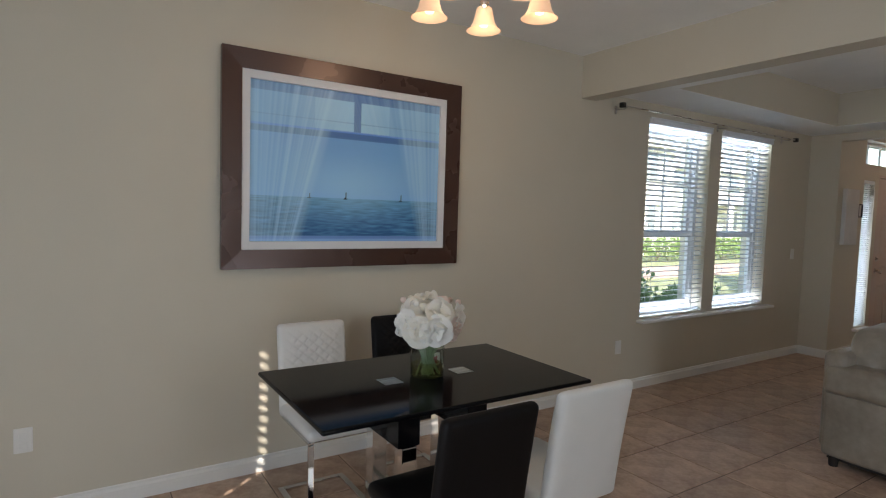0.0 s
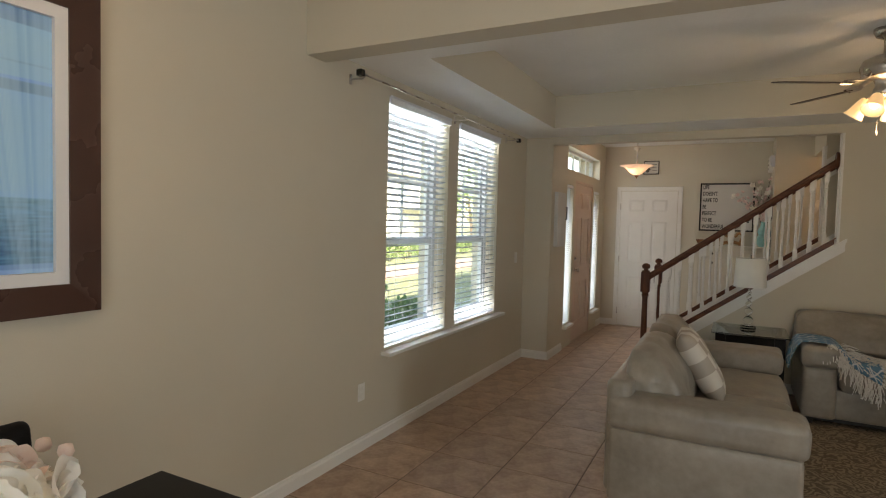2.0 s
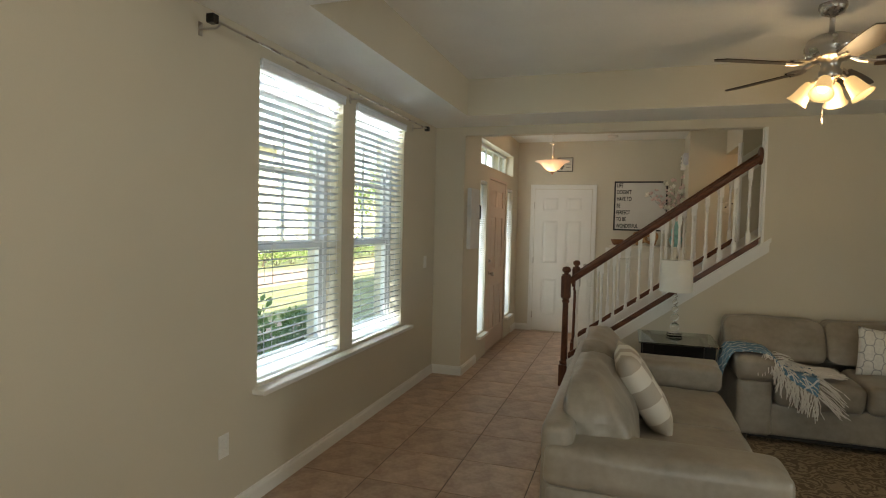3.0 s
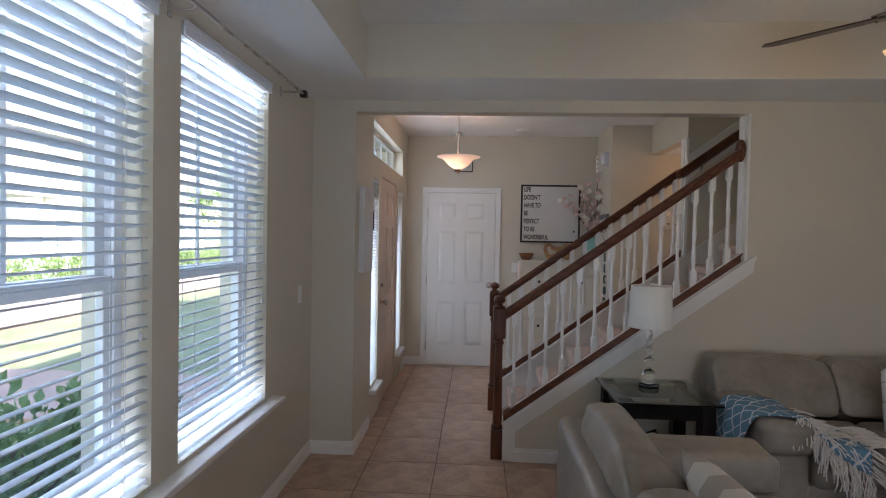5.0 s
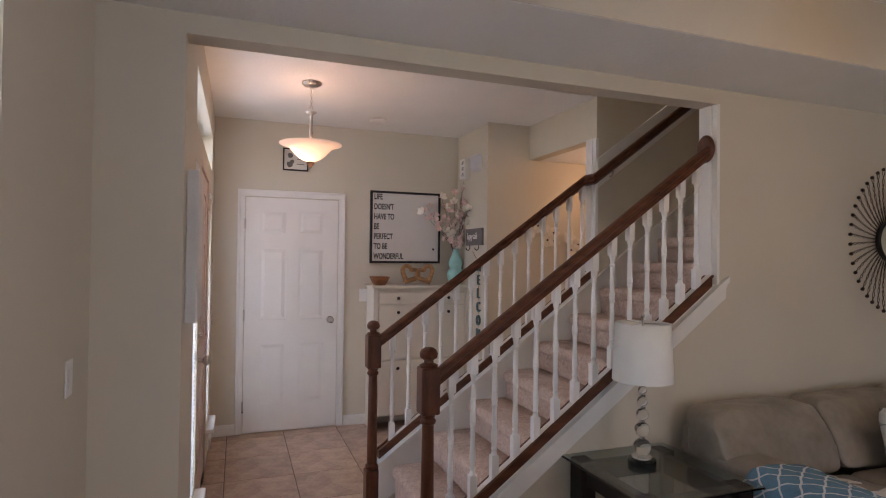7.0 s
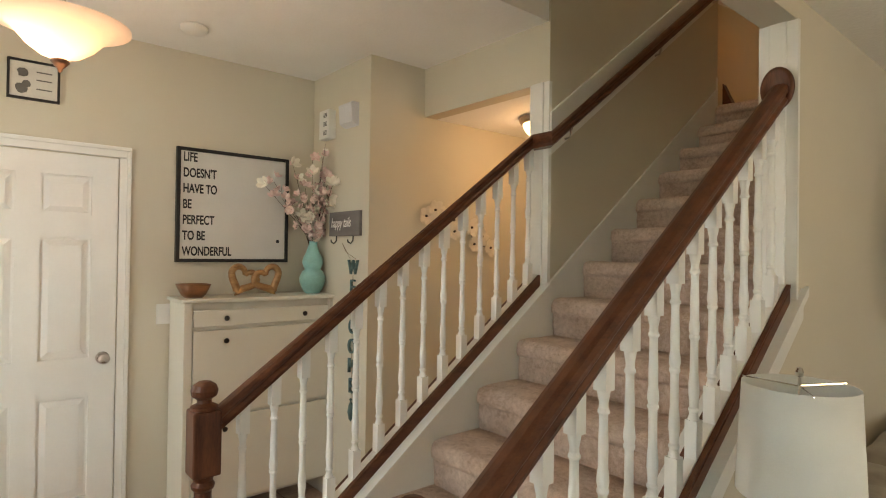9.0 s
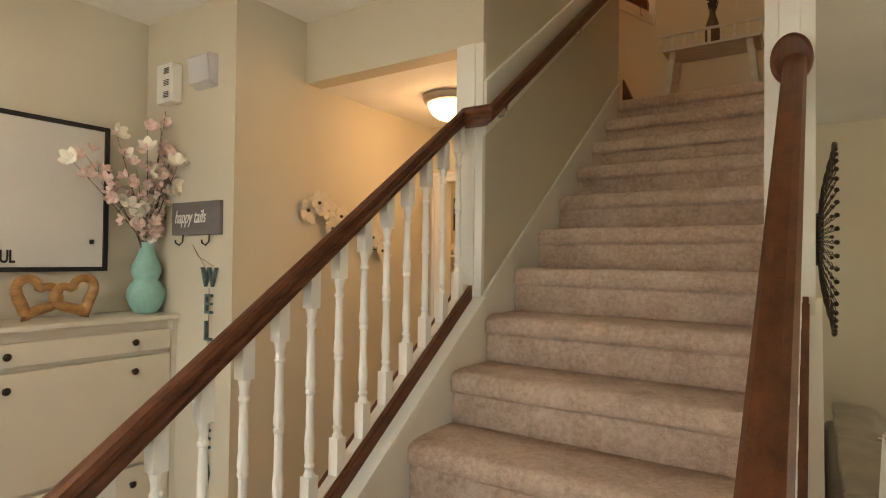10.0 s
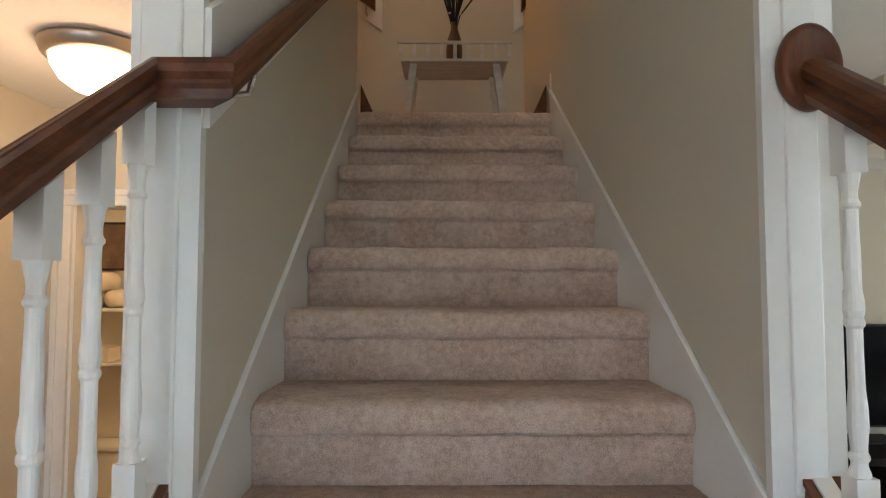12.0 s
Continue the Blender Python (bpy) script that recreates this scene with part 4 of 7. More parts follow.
for i in range(34):
    a = 6.28 * i / 34 + rnd.uniform(-0.2, 0.2)
    r0, r1 = rnd.uniform(0.0, 0.055), rnd.uniform(0.02, 0.10)
    a2 = a + rnd.uniform(1.2, 2.4)
    tube(b, [(r0 * math.cos(a2), r0 * math.sin(a2), 0.765), (0.03 * math.cos(a), 0.03 * math.sin(a), 0.86), (r1 * math.cos(a), r1 * math.sin(a), 0.985)], 0.0036, 6)
part("stems", b, LEAF, bq, "green stems")
gv = thing("glass_vase", "clear glass cylinder vase with water on the table", "vase", (VX, VY, 0.75))
b = B()
lathe(b, [(0.0, 0.0), (0.070, 0.0), (0.074, 0.004), (0.074, 0.195), (0.0725, 0.197), (0.071, 0.195), (0.071, 0.012), (0.0, 0.010)], 36, caps=False)
part("glass", b, thin_glass("vase_glass", (0.95, 0.98, 0.96)), gv, smooth=True)
b = B()
lathe(b, [(0.0, 0.0105), (0.0705, 0.0125), (0.0705, 0.062), (0.0, 0.062)], 36, caps=False)
part("water", b, thin_glass("pond_water", (0.86, 0.81, 0.56)), gv, "yellowish water")
card = thing("card_box", "small white and pink card box behind the vase", "box", (1.405, 2.20, 0.75), turn=25)
b = B()
box(b, -0.035, 0.035, -0.008, 0.008, 0, 0.055, 0.001)
part("body", b, WHITE, card)
b = B()
box(b, -0.026, 0.010, -0.0095, -0.008, 0.012, 0.045)
part("print", b, mat("pink_print", (0.55, 0.16, 0.20), 0.5), card)

# framed seascape seen through a window
art = thing("framed_picture", "large framed blue seascape print seen through sheer curtains", "picture", (1.365, 3.10, 1.7125))
FRAME = mat("bronze_wood_frame", (0.075, 0.036, 0.026), 0.27, 0.25, var=0.06, scale=1.5, fine=140, bump=0.04, color2=(0.080, 0.039, 0.028))
W2, H2 = 0.738, 0.5755


def frame_bars(bm, w, h, fw, y0, y1, lip=0.0):
    """A rectangular frame ring; the inner edge may lie deeper by lip."""
    o, i = [(-w, -h), (w, -h), (w, h), (-w, h)], [(-w + fw, -h + fw), (w - fw, -h + fw), (w - fw, h - fw), (-w + fw, h - fw)]
    of, ob = [[bm.verts.new((p[0], y, p[1])) for p in o] for y in (y0, y1)]
    nf, nb = [[bm.verts.new((p[0], y, p[1])) for p in i] for y in (y0 + lip, y1)]
    for k in range(4):
        n = (k + 1) % 4
        for q in ((of[k], of[n], nf[n], nf[k]), (ob[n], ob[k], nb[k], nb[n]), (of[n], of[k], ob[k], ob[n]), (nf[k], nf[n], nb[n], nb[k])):
            bm.faces.new(q)
    bmesh.ops.recalc_face_normals(bm, faces=bm.faces)


b = B()
frame_bars(b, W2, H2, 0.102, -0.042, -0.004, 0.008)
part("frame", b, FRAME, art, "wide dark bronze-brown frame")
b = B()
frame_bars(b, W2 - 0.098, H2 - 0.098, 0.047, -0.026, -0.006)
part("mat_board", b, mat("mat_board", (0.74, 0.75, 0.76), 0.8, var=0.01, bump=0.05), art, "white mat board")


def hsh(x, s):
    return noise.noise((x, s * 7.31, 0.5))


def seascape(u, v):
    """The print's paint at u across, v up (0 to 1)."""
    glow = math.exp(-((u - 0.5) / 0.26) ** 2 - ((v - 0.34) / 0.20) ** 2)
    c = Vector((0.17, 0.31, 0.58)).lerp(Vector((0.11, 0.23, 0.50)), max(0, (v - 0.3) / 0.7))
    c = c.lerp(Vector((0.30, 0.44, 0.66)), 0.75 * glow + 0.06 * noise.noise((u * 4, v * 5, 2)))
    if v < 0.288:
        d = v / 0.288
        w = noise.noise((u * 8 * (0.6 + d), v * 75 * (0.35 + 0.9 * d), 3)) + 0.7 * noise.noise((u * 22, v * 160, 8))
        c = Vector((0.012, 0.070, 0.20)).lerp(Vector((0.085, 0.23, 0.45)), max(0, min(1, d * 0.55 + 0.08 + 0.70 * w)))
        c = c.lerp(Vector((0.30, 0.46, 0.66)), 0.5 * glow * max(0, min(1, d * 1.2)))
    for bu, bh in ((0.28, 0.030), (0.465, 0.050), (0.775, 0.040)):
        if abs(u - bu) < 0.0036 * (1 - (v - 0.288) / 0.08) and 0.284 < v < 0.288 + bh:
            c = Vector((0.008, 0.015, 0.045))
        if abs(u - bu) < 0.010 and 0.284 < v < 0.291:
            c = Vector((0.008, 0.015, 0.045))
    bar, lo = Vector((0.050, 0.115, 0.32)), 0.69
    if v > lo + 0.055:
        s = max(0, min(1, 0.55 + 0.5 * noise.noise((u * 3, v * 5, 1))))
        c = Vector((0.12, 0.25, 0.50)).lerp(Vector((0.34, 0.48, 0.66)), (0.8 if 0.30 < u < 0.70 else 0.15) * s + 0.1)
        if abs(v - 0.80) < 0.006:
            c = c.lerp(bar, 0.45)
        if 0.50 < u < 0.54 or v > 0.94:
            c = bar
    if lo < v <= lo + 0.055:
        c = bar if v < lo + 0.042 else bar * 1.7
    if v < 0.035:
        c = Vector((0.12, 0.20, 0.45)) if v > 0.014 else Vector((0.20, 0.30, 0.56))
    # sheer curtains drawn to both sides
    left = 0.245 + 0.20 * v
    right = 0.875 - 0.185 * v
    e = max(min(1, (left - u) / 0.05), min(1, (u - right) / 0.05), 0.0 if v < 0.74 else 0.55)
    if e > 0:
        lean = (u - 0.02) / (0.35 + 0.65 * v + 0.25) if u < 0.5 else (u - 0.98) / (0.35 + 0.65 * v + 0.25)
        f = 0.5 + 0.55 * hsh(lean * 55, 1) + 0.4 * hsh(lean * 150, 2)
        c = c.lerp(Vector((0.42, 0.52, 0.68)), max(0, min(0.75, e * (0.12 + 0.52 * f))))
    return c


NU, NV = 210, 150
pw, ph = W2 - 0.146, H2 - 0.146
me = bpy.data.meshes.new("print")
vs = [(-pw + 2 * pw * i / NU, -0.010, -ph + 2 * ph * j / NV) for j in range(NV + 1) for i in range(NU + 1)]
fs = [(j * (NU + 1) + i, j * (NU + 1) + i + 1, (j + 1) * (NU + 1) + i + 1, (j + 1) * (NU + 1) + i) for j in range(NV) for i in range(NU)]
me.from_pydata(vs, [], fs)
ca = me.color_attributes.new("paint", "FLOAT_COLOR", "POINT")
cols = []
for j in range(NV + 1):
    for i in range(NU + 1):
        c = seascape(i / NU, j / NV)
        c = Vector((c.x * 1.28, c.y * 1.60, c.z * 1.50))
        cols += [c.x, c.y, c.z, 1.0]
ca.data.foreach_set("color", cols)
pm = bpy.data.materials.new("seascape_print")
pm.use_nodes = True
at = pm.node_tree.nodes.new("ShaderNodeAttribute")
at.attribute_name = "paint"
pb = pm.node_tree.nodes["Principled BSDF"]
pm.node_tree.links.new(at.outputs["Color"], pb.inputs["Base Color"])
pb.inputs["Roughness"].default_value = 0.5
pb.inputs["Coat Weight"].default_value, pb.inputs["Coat Roughness"].default_value = 0.06, 0.1
me.materials.append(pm)
po = new("print", me)
po.parent = art


def plate(x, y, z, m_turn, kind, w=0.072, h=0.115):
    """A wall plate: outlet or switch."""
    p = thing("wall_plate", ("white wall outlet with two sockets", "white wall switch plate")[kind], ("outlet", "switch")[kind], (x, y, z), turn=m_turn)
    b = B()
    box(b, -w / 2, w / 2, -0.006, 0.0, -h / 2, h / 2, 0.003)
    part("cover", b, WHITE, p)
    if kind == 0:
        for s in (-1, 1):
            b = B()
            box(b, -0.016, 0.016, -0.008, -0.006, s * 0.024 - 0.014, s * 0.024 + 0.014, 0.003)
            part("socket", b, WHITE, p)
    else:
        for i in range(max(1, round(w / 0.06))):
            xx = (i - (max(1, round(w / 0.06)) - 1) / 2) * 0.046
            b = B()
            box(b, xx - 0.016, xx + 0.016, -0.009, -0.006, -0.032, 0.032, 0.002)
            part("rocker", b, WHITE, p)


plate(-0.21, 3.10, 0.385, 0, 0)
plate(3.80, 3.10, 0.385, 0, 0)
plate(6.61, 3.10, 1.13, 0, 1)
plate(9.65, 1.50, 1.17, -90, 1, 0.115)

# chandelier over the table
SHADE_GLOW = glow_mat("frosted_shade_lit", (1.0, 0.60, 0.34), GLOW_CH, (0.82, 0.58, 0.42))
BULB_GLOW = glow_mat("bulb_lit", (1.0, 0.78, 0.50), GLOW_BULB)
cx, cy, LIFT = 1.53, 2.07, 0.135
chd = thing("chandelier", "brushed nickel chandelier with five lit frosted bell shades", "chandelier", (cx, cy, 0))
b = B()
lathe(b, [(0.0, 2.38), (0.012, 2.385), (0.022, 2.405), (0.014, 2.425), (0.030, 2.445), (0.036, 2.47), (0.020, 2.495), (0.012, 2.52), (0.026, 2.55), (0.018, 2.58), (0.007, 2.60), (0.007, 2.64), (0.055, 2.655), (0.062, 2.684), (0.0, 2.685)], 24, caps=False)
part("stem", b, NICKEL, chd, smooth=True)
for k in range(5):
    a = radians(72 * k + 53.5)
    u = Vector((math.cos(a), math.sin(a), 0))
    b = B()
    pts = [u * r + Vector((0, 0, z + LIFT)) for r, z in ((0.02, 2.335), (0.07, 2.33), (0.13, 2.355), (0.18, 2.395), (0.235, 2.40), (0.26, 2.385), (0.265, 2.36))]
    tube(b, pts, 0.007, 8)
    part("arm", b, NICKEL, chd, smooth=True)
    p = u * 0.265
    b = B()
    lathe(b, [(0.0, 2.362), (0.024, 2.360), (0.026, 2.335), (0.020, 2.328)], 16, p.x, p.y, LIFT, caps=False)
    part("socket_cup", b, NICKEL, chd, smooth=True)
    b = B()
    lathe(b, [(0.024, 2.345), (0.038, 2.335), (0.046, 2.30), (0.055, 2.265), (0.070, 2.240), (0.086, 2.228), (0.083, 2.229), (0.066, 2.243), (0.051, 2.268), (0.042, 2.302), (0.034, 2.331)], 28, p.x, p.y, LIFT, caps=False)
    sh = part("shade", b, SHADE_GLOW, chd, "lit frosted glass bell shade", True)
    b = B()
    lathe(b, [(0.0, 2.245), (0.018, 2.250), (0.027, 2.268), (0.024, 2.29), (0.014, 2.31), (0.0, 2.312)], 16, p.x, p.y, LIFT, caps=False)
    part("bulb", b, BULB_GLOW, sh, smooth=True)
bulb("chandelier_light", (cx, cy, 2.30), P_CHAND, WARM, 0.12)

# ---- living room ----
SOFA = mat("taupe_leather", (0.246, 0.215, 0.176), 0.36, var=0.16, scale=4, fine=26, bump=0.22, dist=0.006, color2=(0.34, 0.302, 0.25))
DARKFOOT = mat("dark_foot", (0.02, 0.016, 0.014), 0.5)


def lattice_mat(name, ground, line, n, width, wave=0.55, uv=True):
    """Cloth with an ogee lattice woven in."""
    m = bpy.data.materials.new(name)
    m.use_nodes = True
    t = m.node_tree
    b = t.nodes["Principled BSDF"]
    co = t.nodes.new("ShaderNodeTexCoord")
    sp = t.nodes.new("ShaderNodeSeparateXYZ")
    t.links.new(co.outputs["UV" if uv else "Object"], sp.inputs[0])

    def op(kind, a, c=None, d=None):
        nd = t.nodes.new("ShaderNodeMath")
        nd.operation = kind
        for i, v in enumerate((a, c, d)):
            if v is None:
                continue
            if isinstance(v, (int, float)):
                nd.inputs[i].default_value = v
            else:
                t.links.new(v, nd.inputs[i])
        return nd.outputs[0]
    u, v = op("MULTIPLY", sp.outputs[0], n), op("MULTIPLY", sp.outputs[1], n)
    s, d = op("ADD", u, v), op("SUBTRACT", u, v)
    lines = []
    for p, q in ((s, d), (d, s)):
        w = op("ADD", p, op("MULTIPLY", op("SINE", op("MULTIPLY", q, math.pi * 2)), wave * 0.25))
        lines.append(op("ABSOLUTE", op("SUBTRACT", op("FRACT", w), 0.5)))
    dist = op("MINIMUM", *lines)
    edge = t.nodes.new("ShaderNodeMapRange")
    edge.inputs[1].default_value, edge.inputs[2].default_value = width, width * 1.5
    t.links.new(dist, edge.inputs[0])
    nz = t.nodes.new("ShaderNodeTexNoise")
    nz.inputs["Scale"].default_value = 60
    t.links.new(co.outputs["Object"], nz.inputs["Vector"])
    mx = t.nodes.new("ShaderNodeMix")
    mx.data_type = "RGBA"
    t.links.new(edge.outputs[0], mx.inputs["Factor"])
    mx.inputs["A"].default_value, mx.inputs["B"].default_value = (*line, 1), (*ground, 1)
    hs = t.nodes.new("ShaderNodeHueSaturation")
    t.links.new(mx.outputs["Result"], hs.inputs["Color"])
    mr = t.nodes.new("ShaderNodeMapRange")
    mr.inputs[3].default_value, mr.inputs[4].default_value = 0.8, 1.2
    t.links.new(nz.outputs[0], mr.inputs[0])
    t.links.new(mr.outputs[0], hs.inputs["Value"])
    t.links.new(hs.outputs[0], b.inputs["Base Color"])
    b.inputs["Roughness"].default_value = 0.95
    n2 = t.nodes.new("ShaderNodeTexNoise")
    n2.inputs["Scale"].default_value = 350
    t.links.new(co.outputs["Object"], n2.inputs["Vector"])
    bp = t.nodes.new("ShaderNodeBump")
    bp.inputs["Strength"].default_value, bp.inputs["Distance"].default_value = 0.5, 0.002
    t.links.new(n2.outputs[0], bp.inputs["Height"])
    t.links.new(bp.outputs[0], b.inputs["Normal"])
    return m


def sofa(name, label, at, turn, w, seats, wings):
    """Leather sofa, seat facing -y, back at +y. Depth 0.92. wings: the back runs behind the arms too."""
    s = thing(name, label, "sofa", at, turn=turn)
    aw = 0.25
    xa, xb = aw, w - aw
    b = B()
    soft_box(b, 0.03, w - 0.03, -0.86, -0.03, 0.07, 0.30, 0.02, (0, 0, 0), 4)
    part("base", b, SOFA, s, smooth=True)
    for x0 in (0.0, w - aw):
        b = B()
        soft_box(b, x0 + 0.012, x0 + aw - 0.012, -0.885, -0.02, 0.065, 0.458, 0.030, (0.004, 0.004, 0), 6, 0.003)
        arm = part("arm", b, SOFA, s, smooth=True)
        b = B()
        soft_box(b, x0 - 0.004, x0 + aw + 0.004, -0.905, -0.015, 0.450, 0.622, 0.042, (0.004, 0.006, 0.010), 10, 0.006)
        part("arm_pad", b, SOFA, arm, "stuffed arm pad", True)
    b = B()
    soft_box(b, 0.02, w - 0.02, -0.13, 0.0, 0.10, 0.70, 0.04, (0, 0.01, 0.0), 8, 0.003)
    part("back_frame", b, SOFA, s, smooth=True)
    cw = (xb - xa) / seats
    for i in range(seats):
        b = B()
        soft_box(b, xa + cw * i + 0.004, xa + cw * (i + 1) - 0.004, -0.905, -0.30, 0.285, 0.475, 0.05, (0, 0.01, 0.022), 9, 0.006)
        part("seat_cushion", b, SOFA, s, smooth=True)
    x0, x1 = (0.0, w) if wings else (xa - 0.10, xb + 0.10)
    bw = (x1 - x0) / seats
    for i in range(seats):
        b = B()
        zt, zb = (0.80, 0.50) if wings else (0.822, 0.44)
        soft_box(b, x0 + bw * i + 0.006, x0 + bw * (i + 1) - 0.006, -0.5, 0.5, zb, zt, 0.060 if wings else 0.14, (0.012, 0.0, 0.012 if wings else 0.03), 18)
        for v in b.verts:
            t = (v.co.z - zb) / (zt - zb)
            front, rear = (-0.36 + 0.16 * t, -0.10 + 0.07 * t) if wings else (-0.40 + 0.17 * t, -0.058 - 0.012 * t ** 2)
            belly = (0.03 if wings else 0.05) * math.sin(math.pi * min(1, max(0, t * 0.9 + 0.05)))
            u = v.co.y + 0.5
            v.co.y = front - belly + (rear - front + belly) * u
            v.co += 0.010 * noise.noise_vector(v.co * 6 + Vector((i, 0, w))) + 0.006 * noise.noise_vector(Vector((v.co.x * 9, v.co.y * 24, v.co.z * 18)))
        part("back_cushion", b, SOFA, s, "plump back cushion", True)
    for x in (0.07, w - 0.07):
        for y in (-0.83, -0.08):
            b = B()
            lathe(b, [(0.024, 0.0), (0.032, 0.07)], 12, x, y, 0)
            part("foot", b, DARKFOOT, s)
    b = B()
    box(b, 0.05, w - 0.05, -0.84, -0.05, 0.045, 0.07)
    part("underframe", b, DARKFOOT, s)
    return s


sofa("loveseat", "taupe leather loveseat with two plump back cushions", (3.79, 1.57, 0), 0, 1.93, 2, False)
sofa("sofa", "taupe leather sofa against the wall under the mirror", (6.83, 0.51, 0), -90, 2.13, 3, True)


def throw_pillow(label, m, skin, w=0.43, t=0.15):
    p = thing("throw_pillow", label, "pillow", group="throw pillows")
    p.matrix_basis = m
    b, n = B(), 16
    top, bot = {}, {}
    for i in range(n + 1):
        for j in range(n + 1):
            u, v = 2 * i / n - 1, 2 * j / n - 1
            h = t / 2 * ((1 - u ** 4) * (1 - v ** 4)) ** 0.55
            pinch = 1 - 0.05 * (1 - u * u) * abs(v) ** 3 - 0.05 * (1 - v * v) * abs(u) ** 3
            x, z = u * w / 2 * pinch, v * w / 2 * pinch
            d = 0.006 * noise.noise((u * 3, v * 3, w * 9 + t))
            top[i, j] = b.verts.new((x, -h + d, z))
            edge = i in (0, n) or j in (0, n)
            bot[i, j] = top[i, j] if edge else b.verts.new((x, h + d, z))
    uvl = b.loops.layers.uv.new("UVMap")
    for i in range(n):
        for j in range(n):
            for g, q in ((top, ((i, j), (i + 1, j), (i + 1, j + 1), (i, j + 1))), (bot, ((i, j), (i, j + 1), (i + 1, j + 1), (i + 1, j)))):
                vs_ = [g[k] for k in q]
                try:
                    f = b.faces.new(vs_)
                except ValueError:
                    continue
                for lp, k in zip(f.loops, q):
                    lp[uvl].uv = (k[0] / n, k[1] / n)
    ob = part("cover", b, skin, p, smooth=True)
    return p


def plaid_mat():
    m = bpy.data.materials.new("beige_plaid")
    m.use_nodes = True
    t = m.node_tree
    b = t.nodes["Principled BSDF"]
    co, ck = t.nodes.new("ShaderNodeTexCoord"), t.nodes.new("ShaderNodeTexChecker")
    ck.inputs["Scale"].default_value = 5
    ck.inputs["Color1"].default_value, ck.inputs["Color2"].default_value = (0.62, 0.58, 0.51, 1), (0.40, 0.35, 0.29, 1)
    t.links.new(co.outputs["UV"], ck.inputs[0])
    nz = t.nodes.new("ShaderNodeTexNoise")
    nz.inputs["Scale"].default_value = 240
    t.links.new(co.outputs["Object"], nz.inputs["Vector"])
    bp = t.nodes.new("ShaderNodeBump")
    bp.inputs["Strength"].default_value, bp.inputs["Distance"].default_value = 0.5, 0.002
    t.links.new(nz.outputs[0], bp.inputs["Height"])
    t.links.new(bp.outputs[0], b.inputs["Normal"])
    t.links.new(ck.outputs[0], b.inputs["Base Color"])
    b.inputs["Roughness"].default_value = 0.9
    return m


throw_pillow("beige plaid throw pillow leaning on the loveseat back", pose(4.66, 1.165, 0.662, -32, 0, 3), plaid_mat(), 0.46, 0.15)
throw_pillow("white throw pillow with grey lattice on the sofa", pose(6.36, -0.52, 0.625, -16, 6, -90), lattice_mat("white_lattice", (0.72, 0.71, 0.68), (0.38, 0.39, 0.39), 3.2, 0.035), 0.36, 0.13)

# blanket over the sofa arm
bl = thing("throw_blanket", "blue and white lattice blanket with fringe over the sofa arm", "blanket")
b = B()
uvl = b.loops.layers.uv.new("UVMap")
PATH = [(0.585, 0.40), (0.572, 0.50), (0.545, 0.585), (0.515, 0.625), (0.45, 0.640), (0.37, 0.641), (0.285, 0.632), (0.238, 0.585), (0.20, 0.535), (0.14, 0.512), (0.06, 0.507), (0.0, 0.506)]


def along(pts, s):
    L = [0]
    for p, q in zip(pts, pts[1:]):
        L.append(L[-1] + math.dist(p, q))
    d = s * L[-1]
    for i in range(len(pts) - 1):
        if d <= L[i + 1] + 1e-9:
            f = (d - L[i]) / (L[i + 1] - L[i])
            return tuple(a + (c - a) * f for a, c in zip(pts[i], pts[i + 1]))
    return pts[-1]


NS, NW = 40, 22
G = []
for i in range(NS + 1):
    s = i / NS
    y, z = along(PATH, s)
    row = []
    for j in range(NW + 1):
        w = j / NW
        lead = 0.20 * s ** 1.5
        x = 6.40 - 0.36 * w - lead * 0.95
        fold = 0.012 * math.sin(w * 15 + s * 5) * (0.35 + 0.65 * abs(s - 0.45)) + 0.008 * noise.noise((w * 4, s * 6, 2))
        yy = y + fold * (1 if s < 0.2 else 0.3) + 0.03 * (w - 0.5) * (s > 0.5)
        zz = z + abs(fold) * 0.9 + 0.004
        if x < 5.93:
            zz -= min(0.30, (5.93 - x) * 1.6)
            x = 5.915 + (x - 5.93) * 0.25
        row.append(b.verts.new((x, yy, zz)))
    G.append(row)
for i in range(NS):
    for j in range(NW):
        f = b.faces.new((G[i][j], G[i][j + 1], G[i + 1][j + 1], G[i + 1][j]))
        for lp, (a, c) in zip(f.loops, ((i, j), (i, j + 1), (i + 1, j + 1), (i + 1, j))):
            lp[uvl].uv = (a / NS * 1.0, c / NW * 0.5)
top_rows = [G[i][j].co.copy() for i in range(27, 39) for j in range(NW + 1)]
ends = [G[NS][j].co.copy() for j in range(NW + 1)]
front = [G[i][NW].co.copy() for i in range(int(NS * 0.55), NS + 1)]
o = part("cloth", b, lattice_mat("blue_lattice", (0.12, 0.25, 0.36), (0.66, 0.70, 0.72), 7.5, 0.042, 0.10), bl, smooth=True)
sol = o.modifiers.new("thick", "SOLIDIFY")
sol.thickness = 0.006
FRINGE = mat("fringe_cotton", (0.70, 0.67, 0.62), 0.9, var=0.08, bump=0.3, fine=300)
rf = random.Random(3)
edge_pts = ends + front[::-1]
NT = 210
